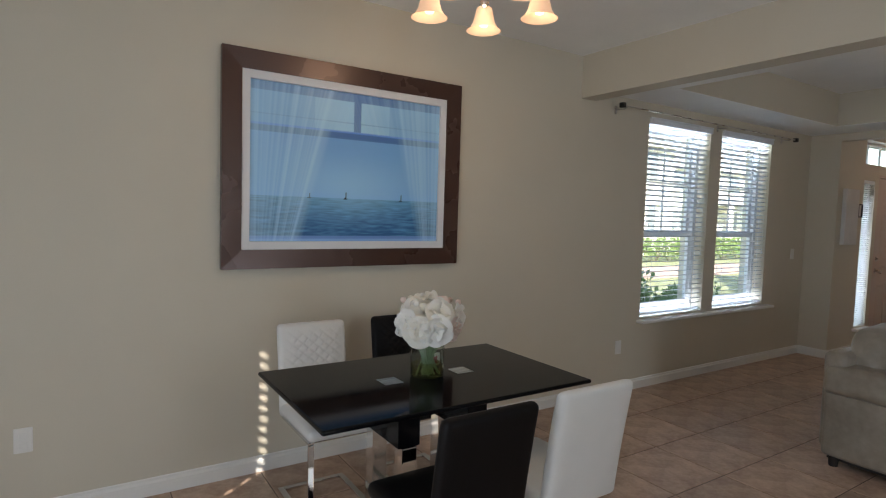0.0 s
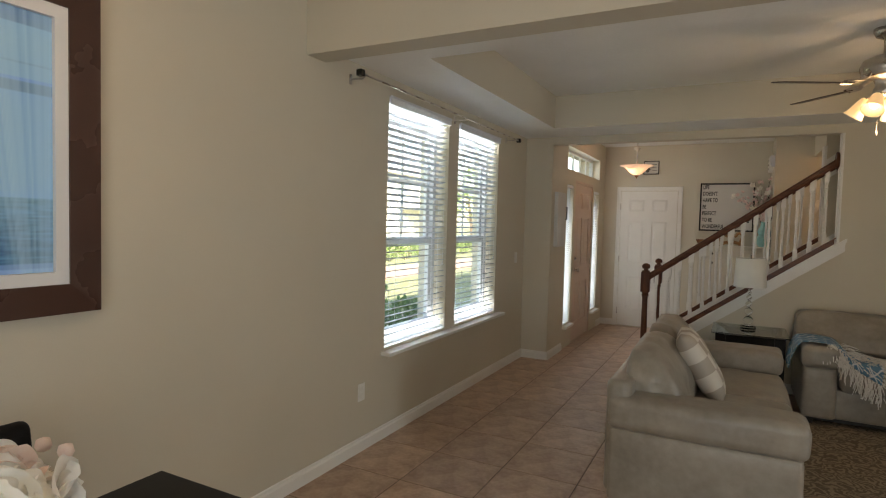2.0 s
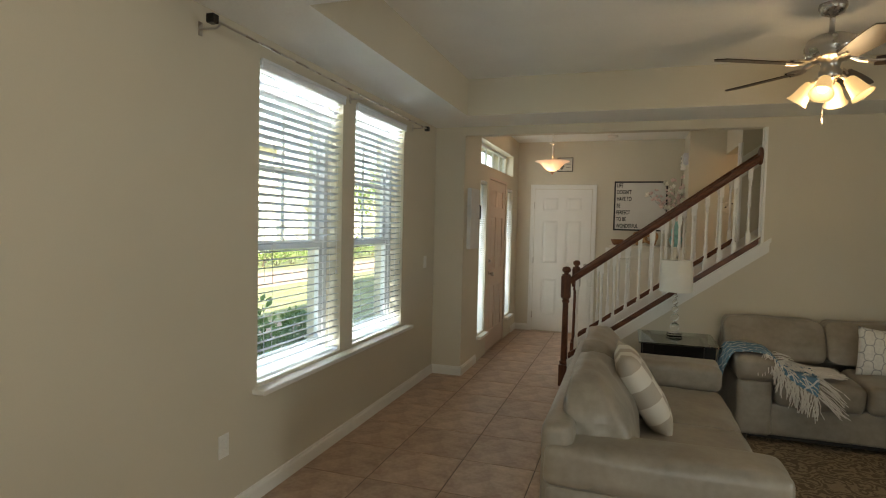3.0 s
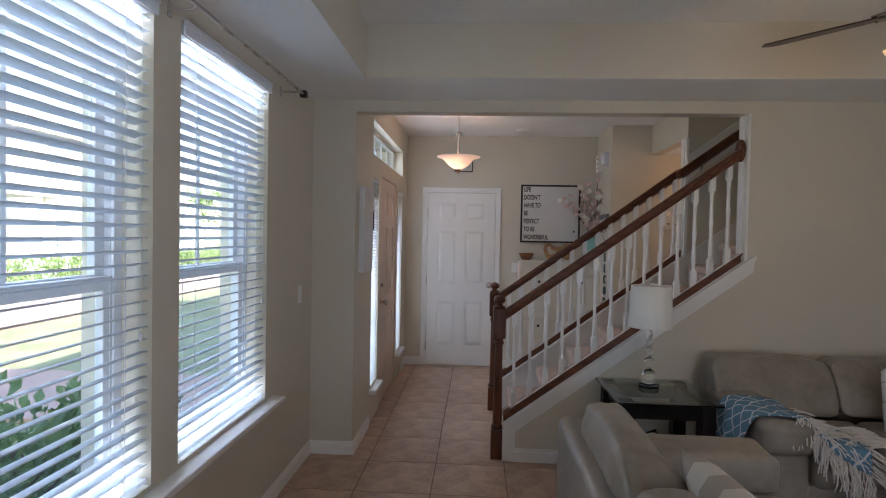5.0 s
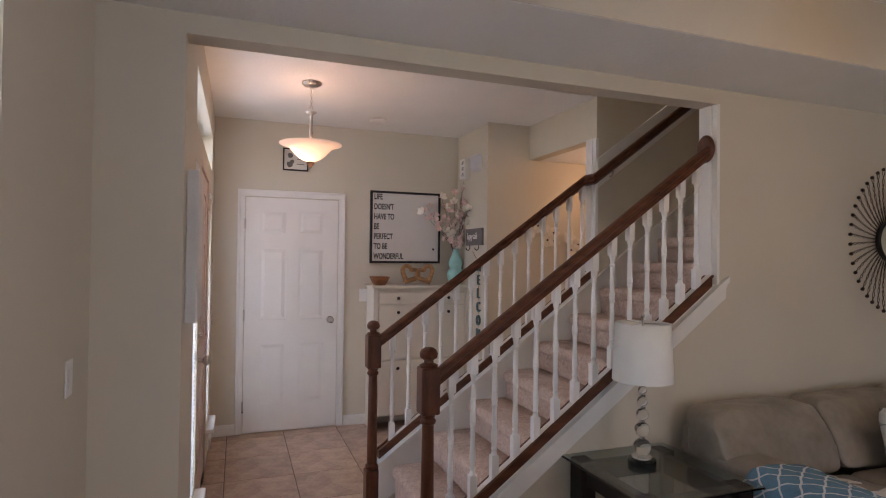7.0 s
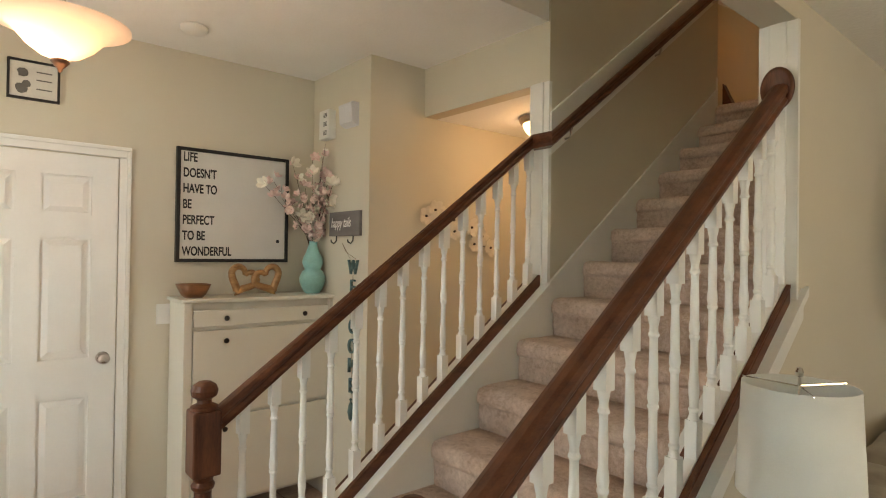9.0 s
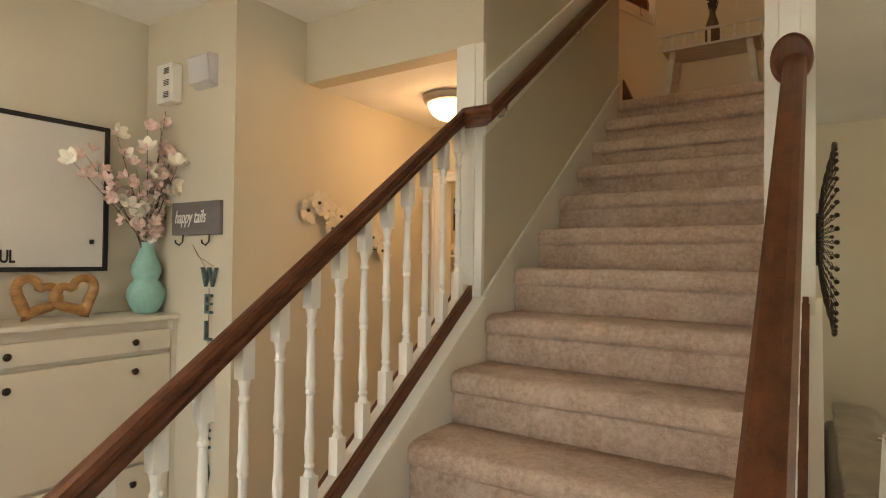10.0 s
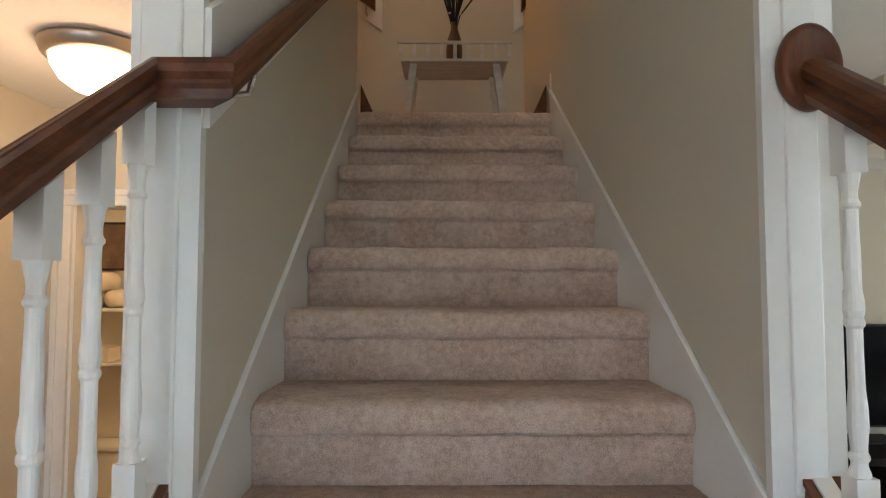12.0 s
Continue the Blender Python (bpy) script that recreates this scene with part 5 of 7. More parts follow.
for i in range(NT):
    p = edge_pts[min(len(edge_pts) - 1, int(len(edge_pts) * i / NT))] + Vector((rf.uniform(-0.010, 0.006), rf.uniform(-0.012, 0.012), 0.0))
    atend = i < NT * len(ends) / len(edge_pts)
    L = rf.uniform(0.10, 0.17)
    d = Vector((rf.uniform(-0.06, 0.02), -L, 0.0)) if atend else Vector((-0.02 + rf.uniform(-0.02, 0.004), rf.uniform(-0.05, 0.05), -L))
    q = p + d
    if atend and q.x < 5.93:
        q.z -= 0.12
        q.x = min(q.x, 5.905)
    pts = []
    for k in range(5):
        u = k / 4
        pts.append(p.lerp(q, u) + Vector((rf.uniform(-0.007, 0.007), rf.uniform(-0.009, 0.009), 0.008 * math.sin(math.pi * u))))
    b = B()
    tube(b, pts, [0.0022, 0.003, 0.0032, 0.0036, 0.0028], 5)
    part("tassel", b, FRINGE, bl)

# strands thrown back over the cloth on the seat
for i in range(80):
    p = rf.choice(top_rows) + Vector((0, 0, 0.008))
    q = p + Vector((rf.uniform(-0.09, -0.01), rf.uniform(-0.10, -0.02), rf.uniform(-0.004, 0.004)))
    if q.x < 5.93:
        q.x, q.z = 5.905, q.z - 0.07
    b = B()
    tube(b, [p, p.lerp(q, 0.35) + Vector((rf.uniform(-0.006, 0.006), 0, 0.010)), p.lerp(q, 0.7) + Vector((0, rf.uniform(-0.006, 0.006), 0.008)), q], [0.0024, 0.003, 0.0034, 0.0028], 5)
    part("tassel", b, FRINGE, bl)

# rug
rugm = bpy.data.materials.new("scroll_rug")
rugm.use_nodes = True
t_ = rugm.node_tree
pb = t_.nodes["Principled BSDF"]
co = t_.nodes.new("ShaderNodeTexCoord")
wv, n9 = t_.nodes.new("ShaderNodeTexWave"), t_.nodes.new("ShaderNodeTexNoise")
n9.inputs["Scale"].default_value = 380
wv.wave_type, wv.rings_direction = "RINGS", "Z"
wv.inputs["Scale"].default_value, wv.inputs["Distortion"].default_value, wv.inputs["Detail"].default_value, wv.inputs["Detail Scale"].default_value = 3.4, 26, 2.5, 2.4
t_.links.new(co.outputs["Object"], wv.inputs["Vector"])
t_.links.new(co.outputs["Object"], n9.inputs["Vector"])
cr = t_.nodes.new("ShaderNodeValToRGB")
cr.color_ramp.elements[0].color, cr.color_ramp.elements[1].color = (0.135, 0.096, 0.057, 1), (0.28, 0.215, 0.14, 1)
cr.color_ramp.elements[0].position, cr.color_ramp.elements[1].position = 0.30, 0.72
t_.links.new(wv.outputs["Fac"], cr.inputs[0])
t_.links.new(cr.outputs[0], pb.inputs["Base Color"])
bp = t_.nodes.new("ShaderNodeBump")
bp.inputs["Strength"].default_value, bp.inputs["Distance"].default_value = 0.8, 0.004
t_.links.new(n9.outputs[0], bp.inputs["Height"])
t_.links.new(bp.outputs[0], pb.inputs["Normal"])
pb.inputs["Roughness"].default_value = 1.0
rug = thing("area_rug", "brown and gold scroll-patterned area rug on the tiles", "rug")
b = B()
soft_box(b, 4.08, 6.20, -1.70, 0.75, 0.0008, 0.014, 0.006, (0, 0, 0), 3)
part("carpet", b, rugm, rug)

# end table and lamp
et = thing("end_table", "square end table with glass top and dark wood frame", "table", (6.565, 0.858, 0))
b = B()
soft_box(b, -0.298, 0.298, -0.298, 0.298, 0.588, 0.598, 0.004, (0, 0, 0), 2)
part("glass_top", b, GREEN_GLASS, et, "greenish glass top")
for sx in (-1, 1):
    for sy in (-1, 1):
        b = B()
        box(b, sx * 0.225 - 0.045, sx * 0.225 + 0.045, sy * 0.225 - 0.04, sy * 0.225 + 0.04, 0.0, 0.588, 0.004)
        part("leg", b, DARKW, et)
b = B()
for s in (-1, 1):
    box(b, -0.175, 0.175, s * 0.215 - 0.022, s * 0.215 + 0.022, 0.49, 0.575, 0.003)
    box(b, s * 0.215 - 0.022, s * 0.215 + 0.022, -0.185, 0.185, 0.49, 0.575, 0.003)
part("apron", b, DARKW, et)
b = B()
box(b, -0.25, 0.25, -0.18, 0.18, 0.14, 0.17, 0.003)
part("shelf", b, DARKW, et)
fig = thing("glass_figurine", "small twisted clear glass figurine on the lower shelf", "figurine", (6.50, 0.88, 0.17))
b = B()
tube(b, [(0.05 * math.cos(a * 0.9), 0.04 * math.sin(a * 1.3), 0.02 + 0.02 * a) for a in range(9)], [0.012 + 0.010 * math.sin(a) ** 2 for a in range(9)], 10)
part("body", b, CRYSTAL, fig, smooth=True)

lp = thing("table_lamp", "table lamp with stacked crystal balls and white drum shade", "lamp", (6.645, 0.868, 0.598))
b = B()
lathe(b, [(0.0, 0.0), (0.062, 0.0), (0.062, 0.022), (0.058, 0.026), (0.0, 0.026)], 28, caps=False)
part("base", b, CRYSTAL, lp, "clear round base")
b = B()
lathe(b, [(0.0, 0.0262), (0.045, 0.0262), (0.045, 0.034), (0.014, 0.036), (0.0, 0.036)], 24, caps=False)
part("base_plate", b, CHROME, lp, smooth=True)
z = 0.036
for r in (0.040, 0.034, 0.028, 0.024, 0.019):
    b = B()
    lathe(b, [(0.0, z)] + [(r * math.sin(math.pi * k / 10), z + r - r * math.cos(math.pi * k / 10)) for k in range(1, 10)] + [(0.0, z + 2 * r)], 20, caps=False)
    part("crystal_ball", b, CRYSTAL, lp, smooth=True)
    z += 2 * r
    b = B()
    lathe(b, [(0.0, z), (0.013, z), (0.013, z + 0.006), (0.0, z + 0.006)], 16, caps=False)
    part("spacer", b, CHROME, lp)
    z += 0.006
b = B()
tube(b, [(0, 0, z), (0, 0, 0.655)], 0.004, 8)
lathe(b, [(0.0, 0.655), (0.008, 0.658), (0.010, 0.668), (0.006, 0.678), (0.0, 0.68)], 12, caps=False)
for k in range(3):
    a = 2.09 * k
    tube(b, [(0, 0, 0.635), (0.128 * math.cos(a), 0.128 * math.sin(a), 0.637)], 0.002, 6)
part("harp", b, CHROME, lp, "metal harp and finial")
b = B()
lathe(b, [(0.134, 0.378), (0.122, 0.638), (0.120, 0.638), (0.132, 0.379)], 40, caps=False)
b.faces.ensure_lookup_table()
sh = part("shade", b, mat("linen_shade", (0.78, 0.79, 0.75), 0.85, var=0.03, scale=12, fine=300, bump=0.25), lp, "white linen drum shade", True)

# sunburst mirror on the wall over the sofa
mr_ = thing("sunburst_mirror", "dark twisted-wire sunburst mirror with round glass", "mirror", (WX0, -1.16, 1.655), turn=0)
b = B()
lathe(b, [(0.0, 0.004), (0.122, 0.004), (0.128, 0.010), (0.129, 0.030), (0.123, 0.038), (0.117, 0.036), (0.115, 0.022), (0.0, 0.022)], 40, caps=False)
q = part("rim", b, BLACKM, mr_)
q.matrix_basis = pose(0, 0, 0, 0, -90, 0)
b = B()
lathe(b, [(0.0, 0.0255), (0.06, 0.0250), (0.114, 0.0235)], 40, caps=False)
mm = mat("mirror_silver", (0.86, 0.87, 0.87), 0.02, 1.0, var=0.01, bump=0.0)
q = part("glass", b, mm, mr_, "round mirror glass", True)
q.matrix_basis = pose(0, 0, 0, 0, -90, 0)
ray_mesh = None
for k in range(50):
    if ray_mesh is None:
        b = B()
        for ph0 in (0, math.pi):
            pts = []
            for i in range(25):
                s = i / 24
                r = 0.13 + 0.315 * s
                am = 0.0025 + 0.0055 * s
                a = s * 5.5 * math.pi + ph0
                pts.append((-(0.020 + 0.06 * s ** 1.6) + 0.5 * am * math.cos(a), am * math.sin(a), r))
            tube(b, pts, 0.0020, 5)
        lathe(b, [(0.0, -0.011), (0.008, -0.008), (0.011, 0.0), (0.008, 0.008), (0.0, 0.011)], 8, -0.08, 0, 0.452, caps=False)
        q = part("wire_ray", b, mat("antique_bronze_wire", (0.055, 0.040, 0.030), 0.38, 0.7, var=0.3), mr_)
        ray_mesh = q.data
    else:
        q = new("wire_ray", ray_mesh)
        q.parent = mr_
    q.matrix_basis = pose(0, 0, 0, 360 * k / 50, 0, 0)

# ceiling fan
FX, FY = 5.24, 0.23
fan = thing("ceiling_fan", "brushed nickel ceiling fan with five dark blades and lit shades", "ceiling fan", (FX, FY, 0))
b = B()
lathe(b, [(0.0, 2.755), (0.068, 2.754), (0.070, 2.735), (0.055, 2.705), (0.022, 2.690), (0.014, 2.685), (0.014, 2.60), (0.03, 2.595), (0.045, 2.585)], 32, caps=False)
part("canopy", b, NICKEL, fan, smooth=True)
b = B()
lathe(b, [(0.045, 2.588), (0.075, 2.582), (0.115, 2.560), (0.130, 2.525), (0.130, 2.500), (0.118, 2.480), (0.122, 2.470), (0.098, 2.452), (0.052, 2.440), (0.045, 2.40), (0.055, 2.385), (0.055, 2.350), (0.035, 2.335), (0.0, 2.33)], 36, caps=False)
part("motor_housing", b, NICKEL, fan, smooth=True)
BLADE = mat("fan_blade_walnut", (0.045, 0.026, 0.016), 0.38, var=0.3, scale=3, fine=40, bump=0.08, color2=(0.075, 0.045, 0.028), stretch=(1, 6, 6))
blade_data = None
for k in range(5):
    ang = 41 + 72 * k
    if blade_data is None:
        b = B()
        n = 14
        up, lo = [], []
        for i in range(n + 1):
            s = i / n
            x = 0.20 + 0.47 * s
            w = 0.050 + 0.018 * math.sin(math.pi * min(1, s * 1.05) * 0.62)
            if s > 0.9:
                w *= math.sqrt(max(0.02, 1 - ((s - 0.9) / 0.1) ** 2))
            for sgn, L in ((1, up), (-1, lo)):
                L.append((x, sgn * w))
        tilt = radians(-11)
        ring_t = [b.verts.new((x, y * math.cos(tilt), y * math.sin(tilt) + 0.003)) for x, y in up + lo[::-1]]
        ring_b = [b.verts.new((x, y * math.cos(tilt), y * math.sin(tilt) - 0.003)) for x, y in up + lo[::-1]]
        b.faces.new(ring_t), b.faces.new(ring_b[::-1])
        m = len(ring_t)
        for i in range(m):
            b.faces.new((ring_t[i], ring_b[i], ring_b[(i + 1) % m], ring_t[(i + 1) % m]))
        bmesh.ops.recalc_face_normals(b, faces=b.faces)
        q = part("blade", b, BLADE, fan, "dark wooden blade")
        blade_data = q.data
        b = B()
        tube(b, [(0.09, 0, 0.035), (0.13, 0.012, 0.02), (0.17, 0.0, 0.006), (0.24, 0, 0.004)], [0.010, 0.014, 0.012, 0.008], 8)
        tube(b, [(0.15, -0.02, 0.010), (0.19, -0.03, 0.0), (0.25, -0.02, -0.002)], 0.006, 6)
        tube(b, [(0.15, 0.02, 0.012), (0.19, 0.03, 0.010), (0.25, 0.02, 0.008)], 0.006, 6)
        a = part("blade_arm", b, NICKEL, q, "nickel blade arm")
        arm_data = a.data
    else:
        q = new("blade", blade_data)
        q.parent = fan
        q["label"] = "dark wooden blade"
        a = new("blade_arm", arm_data)
        a.parent = q
    q.matrix_basis = pose(0, 0, 2.42, 0, 0, ang)
FAN_GLOW = glow_mat("fan_shade_lit", (1.0, 0.62, 0.26), GLOW_FAN, (0.85, 0.72, 0.52))
for k in range(4):
    a = radians(90 * k + 62)
    b = B()
    lathe(b, [(0.020, 0.0), (0.030, -0.010), (0.038, -0.040), (0.044, -0.080), (0.052, -0.112), (0.062, -0.126), (0.059, -0.125), (0.049, -0.110), (0.041, -0.079), (0.035, -0.040), (0.027, -0.012)], 26, caps=False)
    q = part("shade", b, FAN_GLOW, fan, "lit amber frosted shade", True)
    q.matrix_basis = pose(0.085 * math.cos(a), 0.085 * math.sin(a), 2.335, 0, 0, math.degrees(a)) @ pose(0, 0, 0, 0, -36, 0)
    b = B()
    lathe(b, [(0.0, -0.11), (0.02, -0.10), (0.028, -0.08), (0.022, -0.055), (0.0, -0.04)], 14, caps=False)
    part("bulb", b, BULB_GLOW, q, smooth=True)
    b = B()
    tube(b, [(0.03 * math.cos(a), 0.03 * math.sin(a), 2.36), (0.06 * math.cos(a), 0.06 * math.sin(a), 2.352), (0.078 * math.cos(a), 0.078 * math.sin(a), 2.332)], 0.012, 8)
    part("lamp_arm", b, NICKEL, fan, smooth=True)
b = B()
tube(b, [(0.03, 0.02, 2.345), (0.032, 0.02, 2.13)], 0.0015, 5)
lathe(b, [(0.0, 2.10), (0.006, 2.105), (0.007, 2.12), (0.003, 2.135), (0.0, 2.136)], 8, 0.032, 0.02, 0, caps=False)
part("pull_chain", b, NICKEL, fan, "metal pull chain")
bulb("fan_light", (FX, FY, 2.16), P_FAN, WARM, 0.10)

# television
tv = thing("television", "black flat television on a dark stand", "television", (5.11, -2.14, 0.84))
b = B()
box(b, -0.52, 0.52, -0.03, 0.025, 0.075, 0.665, 0.008)
part("cabinet", b, BLACKM, tv)
b = B()
box(b, -0.507, 0.507, 0.0255, 0.027, 0.088, 0.652)
part("screen", b, mat("dark_screen", (0.003, 0.003, 0.004), 0.15, bump=0, var=0.05, spec=0.15), tv, "dark switched-off screen")
b = B()
box(b, -0.20, 0.20, -0.08, 0.10, 0.0, 0.014, 0.004)
box(b, -0.04, 0.04, -0.02, 0.01, 0.014, 0.10, 0.004)
part("foot", b, BLACKM, tv)
ts = thing("tv_stand", "dark wood television stand with open shelves", "tv stand", (5.11, -2.02, 0))
for z0, z1 in ((0.80, 0.84), (0.34, 0.36), (0.02, 0.05)):
    b = B()
    box(b, -0.86, 0.86, -0.22, 0.22, z0, z1, 0.003)
    part("shelf", b, DARKW, ts)
for x in (-0.83, 0.0, 0.83):
    for z0, z1 in ((0.0, 0.02), (0.05, 0.34), (0.36, 0.80)):
        b = B()
        box(b, x - 0.02, x + 0.02, -0.21, 0.21, z0, z1)
        part("upright", b, DARKW, ts)
tb = thing("glass_bottle", "small teal glass bottle on the television stand", "bottle", (5.83, -2.02, 0.84))
b = B()
lathe(b, [(0.0, 0.0), (0.040, 0.0), (0.044, 0.01), (0.044, 0.14), (0.032, 0.18), (0.016, 0.205), (0.016, 0.25), (0.020, 0.255), (0.0, 0.258)], 24, caps=False)
part("body", b, mat("teal_glass", (0.05, 0.20, 0.19), 0.12, var=0.1, bump=0.0, coat=0.3), tb, smooth=True)
wd_ = thing("white_dish", "low white dish on the television stand", "dish", (5.80, -1.90, 0.84))
b = B()
lathe(b, [(0.0, 0.0), (0.045, 0.0), (0.060, 0.02), (0.070, 0.06), (0.066, 0.06), (0.055, 0.022), (0.0, 0.012)], 24, caps=False)
part("dish", b, WHITE, wd_, smooth=True)
mb = thing("media_box", "flat black media player on the stand", "media player", (5.30, -2.02, 0.36))
b = B()
box(b, -0.2, 0.2, -0.14, 0.14, 0.006, 0.06, 0.004)
part("body", b, BLACKM, mb)
plate(5.22, -2.25, 1.76, 180, 1)
plate(5.10, -2.25, 1.76, 180, 0)

# ---- foyer ----
BOWL_GLOW = let_through(glow_mat("alabaster_bowl_lit", (1.0, 0.70, 0.50), GLOW_BOWL, (0.88, 0.78, 0.70)), (0.96, 0.84, 0.74), 0.5)
PX, PY = 8.40, 2.155
pd = thing("pendant_light", "lit frosted bowl pendant on a nickel chain", "pendant light", (PX, PY, 0))
b = B()
lathe(b, [(0.0, HF), (0.066, HF - 0.001), (0.066, HF - 0.012), (0.05, HF - 0.024), (0.012, HF - 0.030), (0.0, HF - 0.032)], 28, caps=False)
part("canopy", b, NICKEL, pd, smooth=True)
b = B()
z = HF - 0.03
k = 0
while z > 2.50:
    r = [(0.008 * math.cos(a), 0.0, 0.013 * math.sin(a)) for a in [x * math.pi / 5 for x in range(11)]]
    tube(b, [((p[0] if k % 2 else 0), (0 if k % 2 else p[0]), z - 0.012 + p[2]) for p in r], 0.002, 5)
    z -= 0.021
    k += 1
part("chain", b, NICKEL, pd)
b = B()
lathe(b, [(0.0, 2.515), (0.010, 2.51), (0.034, 2.495), (0.038, 2.485), (0.016, 2.472), (0.010, 2.46), (0.010, 2.36), (0.014, 2.35), (0.010, 2.345), (0.010, 2.15), (0.0, 2.15)], 20, caps=False)
part("stem", b, NICKEL, pd, smooth=True)
b = B()
lathe(b, [(0.020, 2.186), (0.060, 2.204), (0.098, 2.240), (0.124, 2.278), (0.148, 2.306), (0.172, 2.324), (0.206, 2.331), (0.206, 2.336), (0.170, 2.330), (0.144, 2.312), (0.119, 2.283), (0.093, 2.245), (0.057, 2.210), (0.020, 2.192)], 40, caps=False)
part("bowl", b, BOWL_GLOW, pd, "lit frosted glass bowl", True).matrix_basis = Matrix.Translation((0, 0, 0.4056)) @ Matrix.Diagonal((1, 1, 0.8, 1))
b = B()
lathe(b, [(0.0, 2.145), (0.006, 2.15), (0.008, 2.158), (0.018, 2.168), (0.028, 2.18), (0.026, 2.186), (0.0, 2.186)], 16, caps=False)
part("finial", b, mat("aged_bronze", (0.10, 0.055, 0.035), 0.35, 0.7, var=0.2), pd, "dark bronze finial", smooth=True).location.z = -0.035
bulb("pendant_lamp", (PX, PY + 0.045, 2.215), P_PEND * 0.5, (1.0, 0.66, 0.44), 0.03)
bulb("pendant_glow", (PX, PY, 2.04), P_PEND * 0.5, (1.0, 0.62, 0.40), 0.15)

sd = thing("smoke_detector", "round white smoke detector on the ceiling", "smoke detector", (9.23, 1.50, HF))
b = B()
lathe(b, [(0.0, 0.0), (0.068, -0.001), (0.068, -0.018), (0.058, -0.030), (0.030, -0.036), (0.0, -0.037)], 28, caps=False)
part("body", b, WHITE, sd, smooth=True)


def words(text, size, m, material, parent, name="lettering", squeeze=1.0, depth=0.001, shear=0.0, bold=0.0):
    cu = bpy.data.curves.new(name, "FONT")
    cu.body, cu.size, cu.extrude, cu.shear, cu.offset = text, size, depth, shear, bold
    tmp = new("tmp_text", cu)
    me = bpy.data.meshes.new_from_object(tmp.evaluated_get(bpy.context.evaluated_depsgraph_get()))
    bpy.data.objects.remove(tmp)
    me.materials.append(material)
    ob = new(name, me)
    ob.parent = parent
    ob.matrix_basis = m @ Matrix.Diagonal((squeeze, 1, 1, 1))
    return ob


INK = mat("black_letters", (0.012, 0.012, 0.012), 0.6)
lb = thing("letter_board", "black-framed white letter board reading an uplifting saying", "letter board", (9.65, 1.127, 1.7985), turn=-90)
b = B()
frame_bars(b, 0.34, 0.3335, 0.020, -0.030, -0.002)
part("frame", b, BLACKM, lb, "black frame")
b = B()
box(b, -0.322, 0.322, -0.020, -0.004, -0.3155, 0.3155)
part("panel", b, mat("white_panel", (0.66, 0.64, 0.60), 0.5, var=0.03, bump=0.05), lb, "white panel")
for i, w in enumerate(("LIFE", "DOESN'T", "HAVE TO", "BE", "PERFECT", "TO BE", "WONDERFUL")):
    words(w, 0.074, pose(-0.305, -0.0215, 0.255 - i * 0.0915, 90, 0, 0), INK, lb, squeeze=0.62, bold=0.0018)
for x, z in ((0.08, 0.03), (0.13, -0.01), (0.19, -0.035)):
    b = B()
    lathe(b, [(0.008, -0.02), (0.014, -0.0205), (0.017, -0.024), (0.015, -0.026), (0.009, -0.025)], 14, caps=False)
    q = part("magnet", b, mat("pale_magnet", (0.55, 0.52, 0.46), 0.6), lb)
    q.matrix_basis = Matrix.Translation((x, 0, z)) @ Matrix.Rotation(radians(-90), 4, "X") @ Matrix.Scale(-1, 4, (0, 0, 1))
b = B()
box(b, 0.262, 0.282, -0.027, -0.02, -0.21, -0.19, 0.004)
part("push_pin", b, INK, lb)

pf = thing("small_frame", "small dark-framed sketch above the white door", "picture", (9.65, 2.138, 2.368), turn=-90)
b = B()
frame_bars(b, 0.108, 0.098, 0.011, -0.020, -0.002)
part("frame", b, BLACKM, pf, "dark frame")
b = B()
box(b, -0.099, 0.099, -0.012, -0.003, -0.089, 0.089)
part("print", b, mat("sketch_paper", (0.62, 0.60, 0.55), 0.7), pf)
PENCIL = mat("pencil_grey", (0.14, 0.13, 0.12), 0.8)
for x, z, r in ((-0.045, 0.035, 0.022), (-0.03, -0.02, 0.018), (-0.05, -0.045, 0.026)):
    b = B()
    lathe(b, [(0.0, 0.0), (r, 0.0), (r * 0.8, 0.0012), (0.0, 0.0012)], 9, x, z, 0, caps=False)
    for v in b.verts:
        v.co = (v.co.x * (1 + 0.25 * noise.noise(v.co * 90)), -0.0122 - v.co.z, v.co.y)
    part("drawn_flower", b, PENCIL, pf)
for z in (0.045, 0.005, -0.04):
    part("written_line", box(B(), 0.01, 0.075, -0.0135, -0.0122, z - 0.003, z + 0.003), PENCIL, pf)

# shoe cabinet
CAB = mat("cream_lacquer", (0.70, 0.655, 0.56), 0.35, var=0.03, scale=4, fine=70, bump=0.06)
KNOB = mat("dark_bronze", (0.03, 0.022, 0.016), 0.35, 0.6)
sc = thing("shoe_cabinet", "cream tall shoe cabinet with drawer and tilting flaps", "cabinet", (9.645, 1.035, 0), turn=-90)
b = B()
box(b, -0.47, 0.47, -0.312, -0.004, 1.248, 1.27, 0.005)
part("top", b, CAB, sc)
b = B()
for s in (-1, 1):
    box(b, s * 0.432 - 0.022, s * 0.432 + 0.022, -0.290, -0.008, 0.0, 1.248, 0.003)
box(b, -0.41, 0.41, -0.265, -0.008, 0.12, 1.248)
part("body", b, CAB, sc)
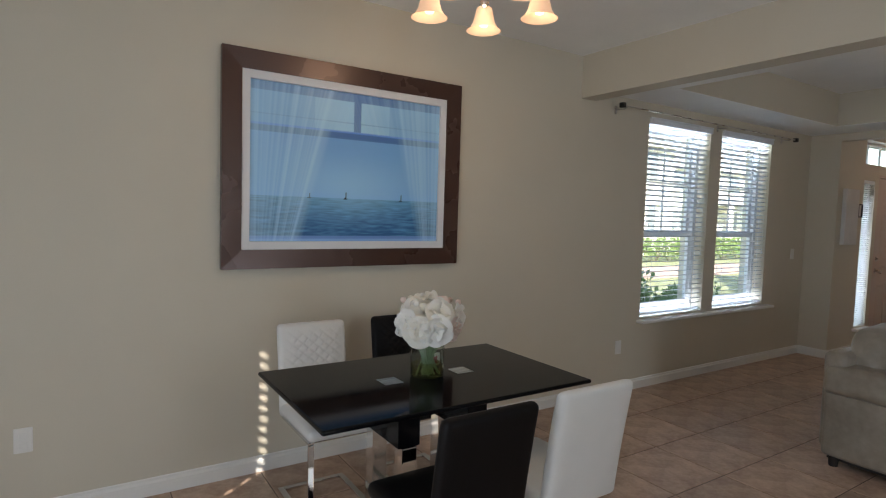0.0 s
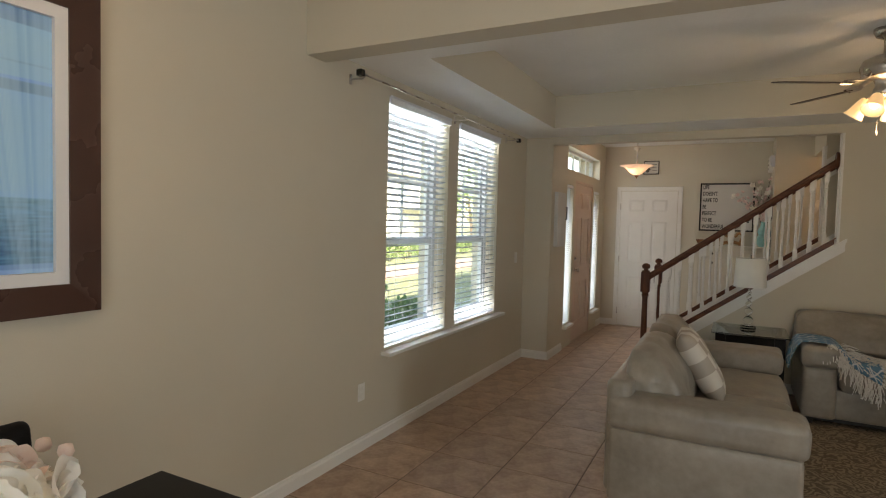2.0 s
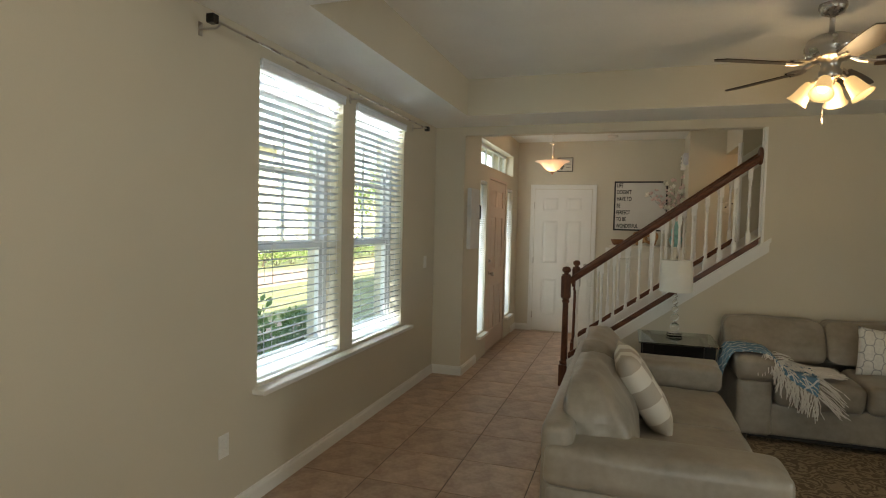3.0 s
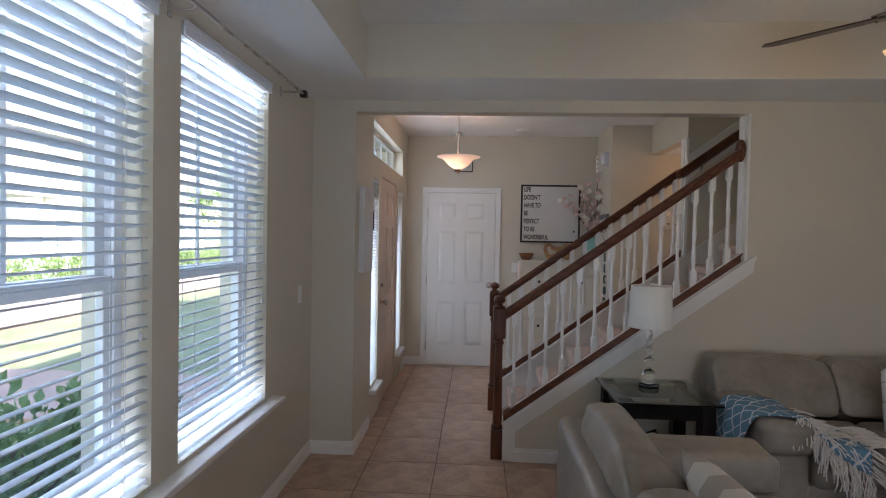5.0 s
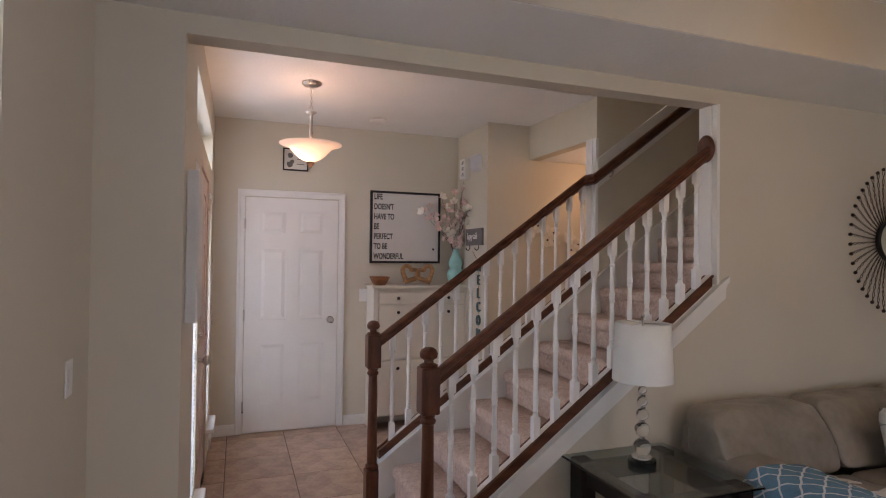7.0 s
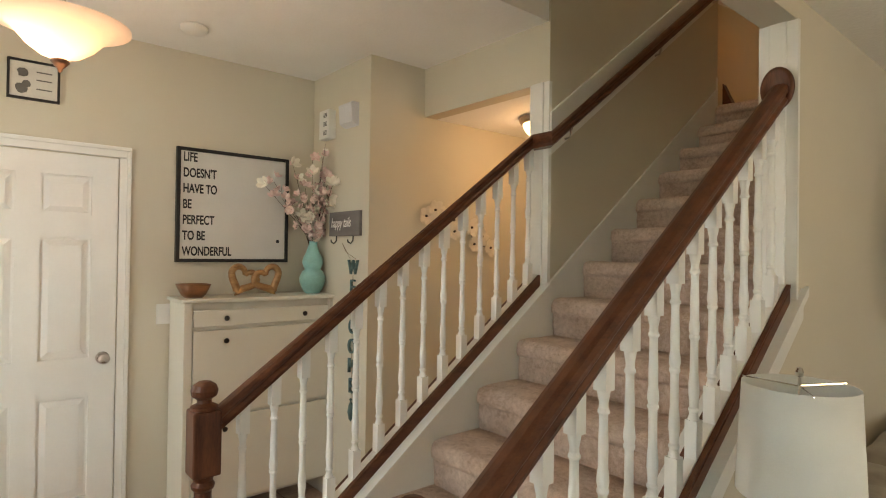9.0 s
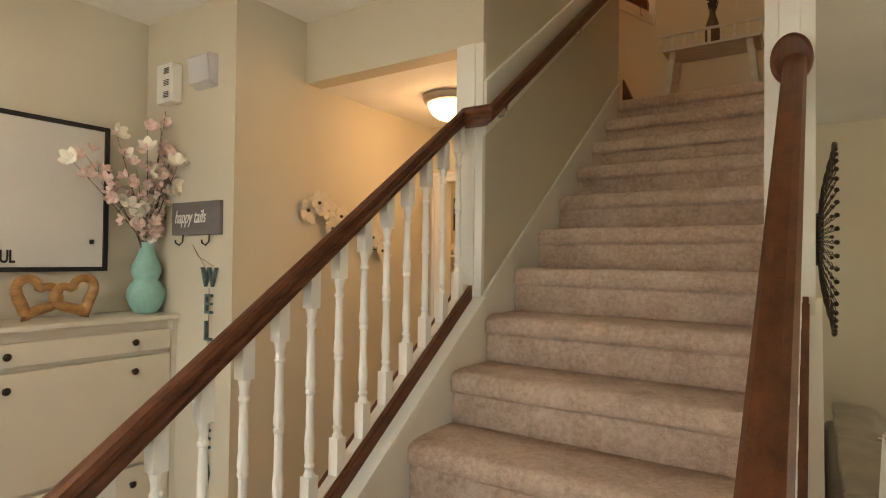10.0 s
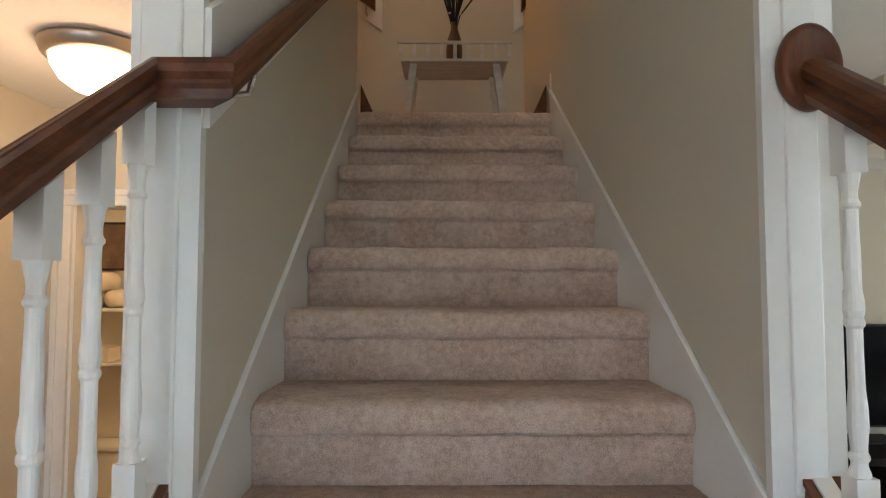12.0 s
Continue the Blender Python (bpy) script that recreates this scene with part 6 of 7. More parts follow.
for z0, z1, kz in ((1.115, 1.205, 1.160), (0.630, 1.095, 1.035), (0.135, 0.612, 0.545)):
    b = B()
    box(b, -0.405, 0.405, -0.292, -0.268, z0, z1, 0.004)
    f = part("drawer" if z1 - z0 < 0.2 else "flap", b, CAB, sc)
    for x in (-0.235, 0.235):
        b = B()
        lathe(b, [(0.0, 0.0), (0.007, 0.0), (0.006, 0.010), (0.013, 0.016), (0.015, 0.022), (0.010, 0.028), (0.0, 0.030)], 14, caps=False)
        q = part("knob", b, KNOB, f, "dark bronze knob", True)
        q.matrix_basis = pose(x, -0.292, kz, 90, 0, 0)

CX = 9.49
wb = thing("wooden_bowl", "small square wooden bowl on the cabinet", "bowl", (CX, 1.405, 1.27))
b = B()
rings = []
for r, z in ((0.045, 0.0), (0.062, 0.02), (0.086, 0.075), (0.080, 0.075), (0.055, 0.024), (0.0, 0.016)):
    rg = []
    for k in range(24):
        a = 2 * math.pi * k / 24 + math.pi / 4
        q = (abs(math.cos(a)) ** 4 + abs(math.sin(a)) ** 4) ** -0.25
        rg.append(b.verts.new((r * q * math.cos(a), r * q * math.sin(a), z)))
    rings.append(rg)
for p, q in zip(rings, rings[1:]):
    for k in range(24):
        b.faces.new((p[k], p[(k + 1) % 24], q[(k + 1) % 24], q[k]))
b.faces.new(rings[0][::-1])
bmesh.ops.recalc_face_normals(b, faces=b.faces)
part("bowl", b, mat("teak_bowl", (0.22, 0.085, 0.030), 0.4, var=0.3, scale=8, fine=50, bump=0.1, stretch=(1, 1, 4)), wb, smooth=True)

hw_ = thing("wooden_hearts", "carved wooden double heart ornament on the cabinet", "ornament", (CX, 1.05, 1.27))
HEARTW = mat("carved_olive_wood", (0.36, 0.17, 0.060), 0.38, var=0.35, scale=7, fine=40, bump=0.1, color2=(0.52, 0.29, 0.12), stretch=(1, 2, 5))
for s in (-1, 1):
    b = B()
    pts = []
    for k in range(65):
        a = 2 * math.pi * k / 64
        hx = 16 * math.sin(a) ** 3
        hz = 13 * math.cos(a) - 5 * math.cos(2 * a) - 2 * math.cos(3 * a) - math.cos(4 * a)
        m = Matrix.Rotation(radians(s * 26), 3, "X")
        v = m @ Vector((0, hx * 0.0050, hz * 0.0050 + 0.01))
        pts.append((s * 0.006, v.y + s * 0.078, v.z + 0.083))
    tube(b, pts, [0.015 + 0.008 * math.sin(math.pi * k / 64) for k in range(65)], 10)
    lowest = min(v.co.z for v in b.verts)
    for v in b.verts:
        v.co.z -= lowest
    part("heart", b, HEARTW, hw_, smooth=True)

AQUA = mat("aqua_ceramic", (0.26, 0.52, 0.48), 0.30, var=0.12, scale=18, fine=90, bump=0.3, dist=0.002)
va = thing("gourd_vase", "aqua double-gourd ceramic vase on the cabinet", "vase", (CX, 0.675, 1.27))
b = B()
lathe(b, [(0.0, 0.0), (0.045, 0.0), (0.050, 0.008), (0.066, 0.03), (0.083, 0.075), (0.082, 0.105), (0.066, 0.140), (0.050, 0.152), (0.056, 0.165), (0.067, 0.195), (0.062, 0.225), (0.042, 0.265), (0.030, 0.30), (0.028, 0.325), (0.031, 0.332), (0.026, 0.332), (0.023, 0.32), (0.022, 0.25)], 36, caps=False)
part("body", b, AQUA, va, smooth=True)
br = thing("blossom_branches", "artificial pink and white blossom branches in the vase", "flowers", (CX, 0.675, 1.57))
TWIG = mat("twig_brown", (0.09, 0.06, 0.045), 0.8, var=0.3, bump=0.3)
PINK = mat("blossom_pink", (0.82, 0.56, 0.52), 0.6, var=0.12, scale=25, color2=(0.92, 0.78, 0.72))
CREAM = mat("blossom_cream", (0.88, 0.84, 0.74), 0.6, var=0.06, scale=25)
rb = random.Random(21)
blossoms = []
for kind, (skin, size) in enumerate(((PINK, 0.036), (CREAM, 0.052), (PINK, 0.027))):
    b = B()
    for k in range(5):
        petal(b, Matrix.Rotation(radians(72 * k), 4, "Z") @ Matrix.Rotation(radians(52), 4, "X"), size * 0.40, size * 1.05, -0.1, 0.08 * size, k, 4)
    lathe(b, [(0.0, 0.0), (0.005, 0.003), (0.0, 0.010)], 6, caps=False)
    blossoms.append(obj("blossom", b, skin, True))
for i in range(15):
    a, spread, h = rb.uniform(0, 6.28), rb.uniform(0.06, 0.32), rb.uniform(0.20, 0.48)
    if i == 0:
        a, spread, h = 1.55, 0.34, 0.36
    if i == 1:
        a, spread, h = 4.4, 0.06, 0.66
    if i in (2, 3, 4):
        a, spread, h = (0, 0, 2.6, 1.2, 5.2)[i], (0, 0, 0.12, 0.16, 0.08)[i], (0, 0, 0.55, 0.50, 0.58)[i]
    dx, dy = math.cos(a) * spread * 0.55 - 0.04, math.sin(a) * spread
    dx = min(dx, 0.11)
    dy = max(dy, -0.05)
    pts = [Vector((0.004 * math.cos(a), 0.004 * math.sin(a), -0.1)), Vector((dx * 0.12, dy * 0.12, 0.06)), Vector((dx * 0.45, dy * 0.45, h * 0.5)), Vector((dx, dy, h))]
    curve = []
    for s in range(9):
        u = s / 8 * 3
        q = min(2, int(u))
        curve.append(pts[q].lerp(pts[q + 1], u - q) + Vector((0.006 * noise.noise((i, s, 0)), 0.006 * noise.noise((i, s, 5)), 0)))
    b = B()
    tube(b, curve, [0.0035 - 0.0025 * s / 8 for s in range(9)], 6)
    for s in (5, 7):
        tube(b, [curve[s], curve[s] + Vector((rb.uniform(-0.03, 0.02), rb.uniform(-0.03, 0.03), 0.04))], [0.0016, 0.0008], 5)
    twig = part("branch", b, TWIG, br)
    for s in range(3, 9):
        for _ in range(1 if s < 6 else 2):
            if h > 0.6 and s > 6:
                continue
            kind = rb.choice((0, 0, 0, 1, 2))
            o = new("blossom", blossoms[kind].data)
            o.parent = twig
            d = Vector((rb.uniform(-1, 0.2), rb.uniform(-1, 1), rb.uniform(-0.3, 0.9))).normalized()
            o.matrix_basis = Matrix.Translation(curve[s] + d * 0.018 + Vector((rb.uniform(-0.02, 0.0), rb.uniform(-0.02, 0.02), 0))) @ d.to_track_quat("Z", "Y").to_matrix().to_4x4() @ Matrix.Rotation(rb.uniform(0, 6), 4, "Z")
for o in blossoms:
    bpy.data.objects.remove(o)

# chime box, keypad, sign with hooks, hanging letters on the wall beside the hall
dc = thing("door_chime", "white louvred door chime box on the wall", "door chime", (9.41, 0.60, 2.347), turn=180)
b = B()
box(b, -0.062, 0.062, -0.055, 0.0, -0.092, 0.092, 0.006)
part("case", b, WHITE, dc)
for z in (-0.055, 0.0, 0.055):
    b = B()
    for j in range(4):
        box(b, 0.0, 0.04, -0.0575, -0.054, z - 0.013 + j * 0.0075, z - 0.0095 + j * 0.0075)
    part("louvre", b, BLACKM, dc)
kp = thing("alarm_sensor", "small pale wedge-shaped alarm sensor on the wall", "sensor", (9.15, 0.60, 2.365), turn=180)
b = B()
prism(b, [(0.0, -0.07), (-0.045, -0.05), (-0.055, 0.06), (-0.045, 0.07), (0.0, 0.07)], "x", -0.075, 0.075)
part("case", b, mat("pale_plastic", (0.60, 0.60, 0.64), 0.4), kp)
sg = thing("hook_sign", "grey wooden hook sign lettered happy tails", "sign", (9.20, 0.60, 1.71), turn=180)
b = B()
box(b, -0.18, 0.18, -0.020, 0.0, -0.075, 0.075, 0.002)
part("board", b, mat("grey_board", (0.16, 0.145, 0.14), 0.7, var=0.2, scale=5, fine=60, bump=0.3, stretch=(1, 5, 5)), sg)
words("happy tails", 0.085, pose(-0.155, -0.0215, -0.02, 90, 0, 0), WHITE, sg, squeeze=0.66, shear=0.35)
for x in (-0.10, 0.10):
    b = B()
    tube(b, [(x, -0.012, -0.07), (x, -0.014, -0.105), (x, -0.03, -0.122), (x, -0.048, -0.112), (x, -0.05, -0.098)], 0.004, 7)
    part("hook", b, BLACKM, sg)
wl = thing("welcome_letters", "teal and black letters hanging in a column, WELCOME", "wall decoration", (9.095, 0.60, 0), turn=180)
TEAL = mat("distressed_teal", (0.06, 0.12, 0.12), 0.7, var=0.4, scale=20, fine=90, bump=0.3, color2=(0.13, 0.22, 0.22))
for i, c in enumerate("WELCOME"):
    q = words(c, 0.125, pose(0, -0.012, 1.405 - i * 0.118, 90, 0, 0), TEAL, wl, "letter", 0.85, 0.008)
    xs = [v.co.x for v in q.data.vertices]
    q.location.x = -0.85 * (min(xs) + max(xs)) / 2
b = B()
tube(b, [(-0.10, -0.03, 1.59), (-0.035, -0.012, 1.495)], 0.0015, 5)
tube(b, [(-0.10, -0.03, 1.59), (-0.075, -0.02, 1.54), (0.03, -0.012, 1.495)], 0.0015, 5)
tube(b, [(0, -0.012, 1.40), (0, -0.012, 0.66)], 0.0015, 5)
part("cord", b, mat("jute", (0.25, 0.18, 0.11), 0.9), wl)
b = B()
lathe(b, [(0.0, 0.0), (0.012, 0.02), (0.020, 0.06), (0.014, 0.10), (0.004, 0.12), (0.010, 0.135), (0.0, 0.14)], 10, 0, -0.014, 0.525, caps=False)
part("charm", b, TEAL, wl, "teal fish charm")

# metal flowers on the hall wall
MAG = mat("white_metal_petal", (0.74, 0.68, 0.58), 0.5, var=0.1, bump=0.15)
for spots_ in (((0.185, 1.770), (0.055, 1.782), (0.118, 1.812), (-0.045, 1.755), (0.02, 1.688), (-0.045, 1.682)), ((-0.205, 1.714), (-0.226, 1.603), (-0.378, 1.581), (-0.30, 1.655))):
    y, z = spots_[1]
    fl = thing("wall_flower", "cluster of cream metal magnolias on the hall wall", "wall decoration", (8.95, y, z), "hall wall flowers")
    for k, (fy, fz) in enumerate(spots_):
        b = B()
        for j in range(5):
            petal(b, pose(-0.010 - 0.003 * (k % 3), fy - y, fz - z, 0, -90, 0) @ Matrix.Rotation(radians(72 * j + 25 * k), 4, "Z") @ Matrix.Rotation(radians(74), 4, "X"), 0.033, 0.070 - 0.010 * (k % 2), -0.04, 0.004, j, 5)
        fo = part("flower", b, MAG, fl, smooth=True)
        b = B()
        lathe(b, [(0.0, 0.014), (0.007, 0.010), (0.009, 0.0)], 8, caps=False)
        hc = part("flower_centre", b, mat("flower_centre", (0.05, 0.03, 0.02), 0.7), fo, "dark centre")
        hc.matrix_basis = pose(-0.012 - 0.003 * (k % 3), fy - y, fz - z, 0, -90, 0)
    b = B()
    tube(b, [(-0.004, p[0] - y, p[1] - z) for p in spots_], 0.003, 6)
    part("twig", b, BLACKM, fl)

# hall ceiling lamp
DOME_GLOW = glow_mat("dome_lit", (1.0, 0.72, 0.40), 0.85, (0.9, 0.8, 0.65))


def flush_lamp(x, y, z, label):
    f = thing("ceiling_lamp", label, "ceiling lamp", (x, y, z))
    f.scale = (0.9, 0.9, 0.95)
    b = B()
    lathe(b, [(0.0, 0.0), (0.160, -0.001), (0.160, -0.010), (0.152, -0.030), (0.138, -0.042), (0.132, -0.038), (0.0, -0.036)], 40, caps=False)
    part("pan", b, mat("bronze_nickel", (0.40, 0.34, 0.29), 0.35, 0.9), f, "brushed bronze pan", True)
    b = B()
    lathe(b, [(0.131, -0.040), (0.126, -0.062), (0.105, -0.095), (0.068, -0.120), (0.03, -0.130), (0.0, -0.132)], 36, caps=False)
    part("dome", b, DOME_GLOW, f, "lit frosted dome", True)
    return f


flush_lamp(8.455, -0.34, 2.385, "lit flush dome lamp on the hall ceiling")
bulb("hall_lamp", (8.455, -0.34, 2.20), P_FLUSH, (1.0, 0.57, 0.32), 0.10)
# unseen lamp added high in the stairwell to brighten walls and steps
flush_lamp(7.20, 0.40, UP, "unseen dome lamp added to brighten the stairwell")
bulb("stair_lamp", (7.20, 0.40, UP - 0.22), P_UP, (0.96, 0.98, 0.92), 0.12)
flush_lamp(8.9, -2.1, UP, "lit flush dome lamp over the landing")
bulb("landing_lamp", (8.9, -2.1, UP - 0.22), P_UP * 1.7, (1.0, 0.45, 0.16), 0.12)
flush_lamp(9.0, -1.8, 2.5, "lit flush dome lamp on the bathroom ceiling")
bulb("bath_lamp", (9.0, -1.8, 2.30), P_BATH, (1.0, 0.62, 0.32), 0.10)

# by the front door
cv = thing("canvas_picture", "pale canvas picture beside the front door", "picture", (7.14, 2.80, 1.555))
b = B()
box(b, -0.155, 0.155, -0.045, -0.001, -0.305, 0.305, 0.004)
part("canvas", b, mat("pale_canvas", (0.66, 0.66, 0.64), 0.8, var=0.12, scale=3, fine=120, bump=0.3), cv)
sf = thing("small_frame", "small black picture frame beside the sidelight", "picture", (7.40, 2.80, 1.63))
b = B()
frame_bars(b, 0.055, 0.075, 0.012, -0.025, -0.001)
part("frame", b, BLACKM, sf, "black frame")
b = B()
box(b, -0.046, 0.046, -0.012, -0.002, -0.066, 0.066)
part("print", b, mat("sketch_paper", (0.62, 0.60, 0.55), 0.7), sf)

# ---- stair landing ----
LW = mat("whitewashed_wood", (0.62, 0.60, 0.56), 0.55, var=0.15, scale=6, fine=50, bump=0.25, stretch=(1, 5, 5))
LZ = NOSE[13][1]
bn = thing("console_bench", "white slatted console with splayed legs on the landing", "console", (7.455, -2.10, LZ))
b = B()
prism(b, [(-0.29, 0.395), (0.29, 0.395), (0.305, 0.413), (-0.305, 0.413)], "y", -0.14, 0.14)
part("tray_floor", b, LW, bn)
b = B()
for y in (-0.15, 0.14):
    box(b, -0.325, 0.325, y - 0.006, y + 0.012, 0.497, 0.513, 0.002)
    box(b, -0.305, 0.305, y - 0.004, y + 0.010, 0.395, 0.411, 0.002)
part("rail", b, LW, bn)
for i in range(9):
    x = -0.305 + 0.61 * i / 8
    for y in (-0.15, 0.14):
        b = B()
        box(b, x - 0.010, x + 0.010, y - 0.002, y + 0.006, 0.411, 0.497)
        part("slat", b, LW, bn)
for sx in (-1, 1):
    for y in (-0.115, 0.10):
        b = B()
        prism(b, [(sx * 0.285 - 0.018, 0.0), (sx * 0.285 + 0.018, 0.0), (sx * 0.235 + 0.020, 0.395), (sx * 0.235 - 0.020, 0.395)], "y", y - 0.016, y + 0.016)
        part("leg", b, LW, bn)
uv_ = thing("floor_vase", "brown wooden bottle vase with dark dried flowers", "vase", (7.455, -2.10, LZ + 0.413))
b = B()
lathe(b, [(0.0, 0.0), (0.040, 0.0), (0.046, 0.01), (0.048, 0.11), (0.040, 0.17), (0.022, 0.225), (0.018, 0.26), (0.022, 0.27), (0.014, 0.27), (0.012, 0.2)], 24, caps=False)
part("body", b, mat("brown_vase", (0.10, 0.045, 0.022), 0.4, var=0.3, fine=40, bump=0.15), uv_, smooth=True)
b = B()
ru = random.Random(4)
for i in range(22):
    a, s = ru.uniform(0, 6.28), ru.uniform(0.02, 0.13)
    tube(b, [(0, 0, 0.18), (0.3 * s * math.cos(a), 0.3 * s * math.sin(a), 0.32), (s * math.cos(a), s * math.sin(a), ru.uniform(0.42, 0.62))], [0.003, 0.004, 0.006], 5)
part("dried_stems", b, mat("dark_dried", (0.02, 0.016, 0.014), 0.8), uv_)
for i in range(8):
    b = B()
    lathe(b, [(0.0, -0.008), (0.009, 0.0), (0.0, 0.008)], 8, ru.uniform(-0.06, 0.06), ru.uniform(-0.05, 0.02), ru.uniform(0.32, 0.48), caps=False)
    part("bud", b, CREAM, uv_)
for s, x in ((1, 7.945), (-1, WX1 + 0.01)):
    hr = thing("wall_handrail", "dark wooden handrail on a white backer board", "handrail")
    b = B()
    x0 = 7.92 if s > 0 else 7.05
    prism(b, [(x0, 3.40), (x0 + s * 1.2, 3.40 + 0.86), (x0 + s * 1.2, 3.62 + 0.86), (x0 - s * 0.0, 3.62)], "y", -2.5, -2.482)
    part("backer_board", b, WHITE, hr)
    b = B()
    rail_run(b, [(x0 + s * 0.04, -2.42, 3.545), (x0 + s * 1.2, -2.42, 3.545 + 0.84)])
    part("rail", b, WOOD, hr)
    b = B()
    tube(b, [(x0 + s * 0.10, -2.482, 3.50), (x0 + s * 0.10, -2.43, 3.50), (x0 + s * 0.10, -2.42, 3.56)], 0.006, 7)
    part("bracket", b, NICKEL, hr)
    wd = thing("stair_wedge", "dark wooden wedge beside the landing", "handrail")
    b = B()
    prism(b, [(x, LZ), (x - s * 0.075, LZ), (x - s * 0.03, LZ + 0.10), (x, LZ + 0.17)], "y", -1.74, -1.68)
    part("foot", b, WOOD, wd)

# ---- bathroom ----
PORC = mat("porcelain", (0.74, 0.70, 0.62), 0.15, var=0.02, bump=0.0)
to = thing("toilet", "white porcelain toilet against the bathroom wall", "toilet", (9.62, -2.60, 0))
b = B()
soft_box(b, -0.22, 0.22, 0.01, 0.20, 0.38, 0.70, 0.03, (0.01, 0.01, 0), 5)
part("tank", b, PORC, to, smooth=True)
b = B()
soft_box(b, -0.235, 0.235, 0.0, 0.215, 0.70, 0.735, 0.015, (0, 0, 0.01), 5)
part("tank_lid", b, PORC, to, smooth=True)
b = B()
lathe(b, [(0.11, 0.0), (0.12, 0.05), (0.10, 0.18), (0.15, 0.33), (0.185, 0.385), (0.185, 0.40), (0.0, 0.40)], 28, 0, 0.0, 0, caps=False)
for v in b.verts:
    v.co.y = v.co.y * 1.25 + 0.42
part("bowl", b, PORC, to, smooth=True)
b = B()
lathe(b, [(0.0, 0.40), (0.19, 0.40), (0.192, 0.415), (0.18, 0.425), (0.0, 0.43)], 28, 0, 0.0, 0, caps=False)
for v in b.verts:
    v.co.y = v.co.y * 1.22 + 0.42
part("lid", b, PORC, to, smooth=True)
for z in (1.22, 1.56):
    s = thing("wall_shelf", "white shelf over the toilet", "shelf", (9.65, -2.60, z), "bathroom shelves")
    b = B()
    box(b, -0.25, 0.25, 0.0, 0.18, 0.0, 0.02, 0.003)
    part("board", b, WHITE, s)
tw = thing("towel_roll", "cream rolled towels on the shelf", "towels", (9.68, -2.50, 1.58))
for x, z in ((-0.07, 0.06), (0.07, 0.06), (0.0, 0.165)):
    b = B()
    soft_box(b, x - 0.065, x + 0.065, -0.08, 0.08, z - 0.06, z + 0.06, 0.055, (0, 0.01, 0), 5, 0.008)
    part("towel", b, mat("cream_towel", (0.66, 0.58, 0.45), 1.0, var=0.1, fine=300, bump=0.8), tw, smooth=True)
bx2 = thing("storage_box", "small cream storage box on the shelf", "box", (9.70, -2.50, 1.24))
b = B()
box(b, -0.08, 0.08, -0.07, 0.07, 0.0, 0.09, 0.006)
part("body", b, mat("cream_towel", (0.66, 0.58, 0.45)), bx2)
bp_ = thing("small_frame", "dark framed picture over the bathroom shelf", "picture", (9.72, -2.60, 1.98), turn=180)
b = B()
frame_bars(b, 0.13, 0.16, 0.015, -0.02, -0.001)
part("frame", b, BLACKM, bp_)
b = B()
box(b, -0.117, 0.117, -0.01, -0.002, -0.147, 0.147)
part("print", b, mat("brown_print", (0.14, 0.09, 0.06), 0.6, var=0.5, scale=9), bp_)

# ---- unseen drapes added to block the sun: patio door on the west side, back opening ----
DRAPE = mat("drape_cloth", (0.62, 0.60, 0.56), 0.9, var=0.05, fine=200, bump=0.3)


def drape(name, label, x, y0, y1, z1, along="y"):
    d = thing(name, label, "curtain")
    b = B()
    n = max(8, int((y1 - y0) / 0.02))
    a, c = [], []
    for i in range(n + 1):
        y = y0 + (y1 - y0) * i / n
        o = 0.018 * math.sin(i * 0.9)
        for L, z in ((a, 0.012), (c, z1)):
            L.append(b.verts.new((x + o, y, z) if along == "y" else (y, x + o, z)))
    for i in range(n):
        b.faces.new((a[i], a[i + 1], c[i + 1], c[i]))
    o = part("cloth", b, DRAPE, d, smooth=True)
    s = o.modifiers.new("thick", "SOLIDIFY")
    s.thickness = 0.004
    return d


# these hold back the sun; the slot between them leaves a strip on the wall
drape("patio_sun_block", "unseen drape added to block sun at the patio door", -1.46, -1.12, 1.342, 2.15)
drape("patio_sun_block", "unseen drape added to block sun at the patio door", -1.46, 1.366, 2.12, 2.15)
# unseen slats set in the slot to cut the sun strip into stripes
sb = thing("patio_blind", "unseen narrow strip of blind slats that shapes the sun strip", "blind")
for i in range(36):
    b = B()
    prism(b, [(1.333, 0.060 * i), (1.375, 0.060 * i + 0.012), (1.375, 0.060 * i + 0.040), (1.333, 0.060 * i + 0.028)], "x", -1.465, -1.455)
    part("slat", b, SLAT, sb)
# added out of view so no sun enters the back opening
drape("back_sun_block", "unseen drape added to block sun at the back opening", -3.90, 1.65, 3.15, 2.15, "x")

# ---- outside the front windows ----
GRASS = mat("lawn_grass", (0.25, 0.275, 0.125), 0.95, var=0.3, scale=2.5, fine=70, bump=0.8, dist=0.02, color2=(0.36, 0.37, 0.20))
PAVE = mat("brick_red_path", (0.46, 0.31, 0.25), 0.9, var=0.12, scale=1.5, fine=40, bump=0.3)
MULCH = mat("mulch", (0.055, 0.030, 0.020), 1.0, var=0.4, scale=9, fine=60, bump=1.0, dist=0.02)
STUCCO = mat("white_stucco", (0.76, 0.75, 0.72), 0.85, var=0.05, scale=2, fine=50, bump=0.4)
ROOFM = mat("grey_shingle", (0.40, 0.40, 0.41), 0.9, var=0.25, scale=6, fine=30, bump=0.5)
DARKG = mat("grey_window", (0.22, 0.26, 0.29), 0.08, var=0.1, bump=0.0)
b = B()
box(b, -300, 300, -300, 300, -0.6, -0.15)
tagged(obj("ground", b, GRASS), "green lawn reaching to the horizon", "ground", kind="structure")
b = B()
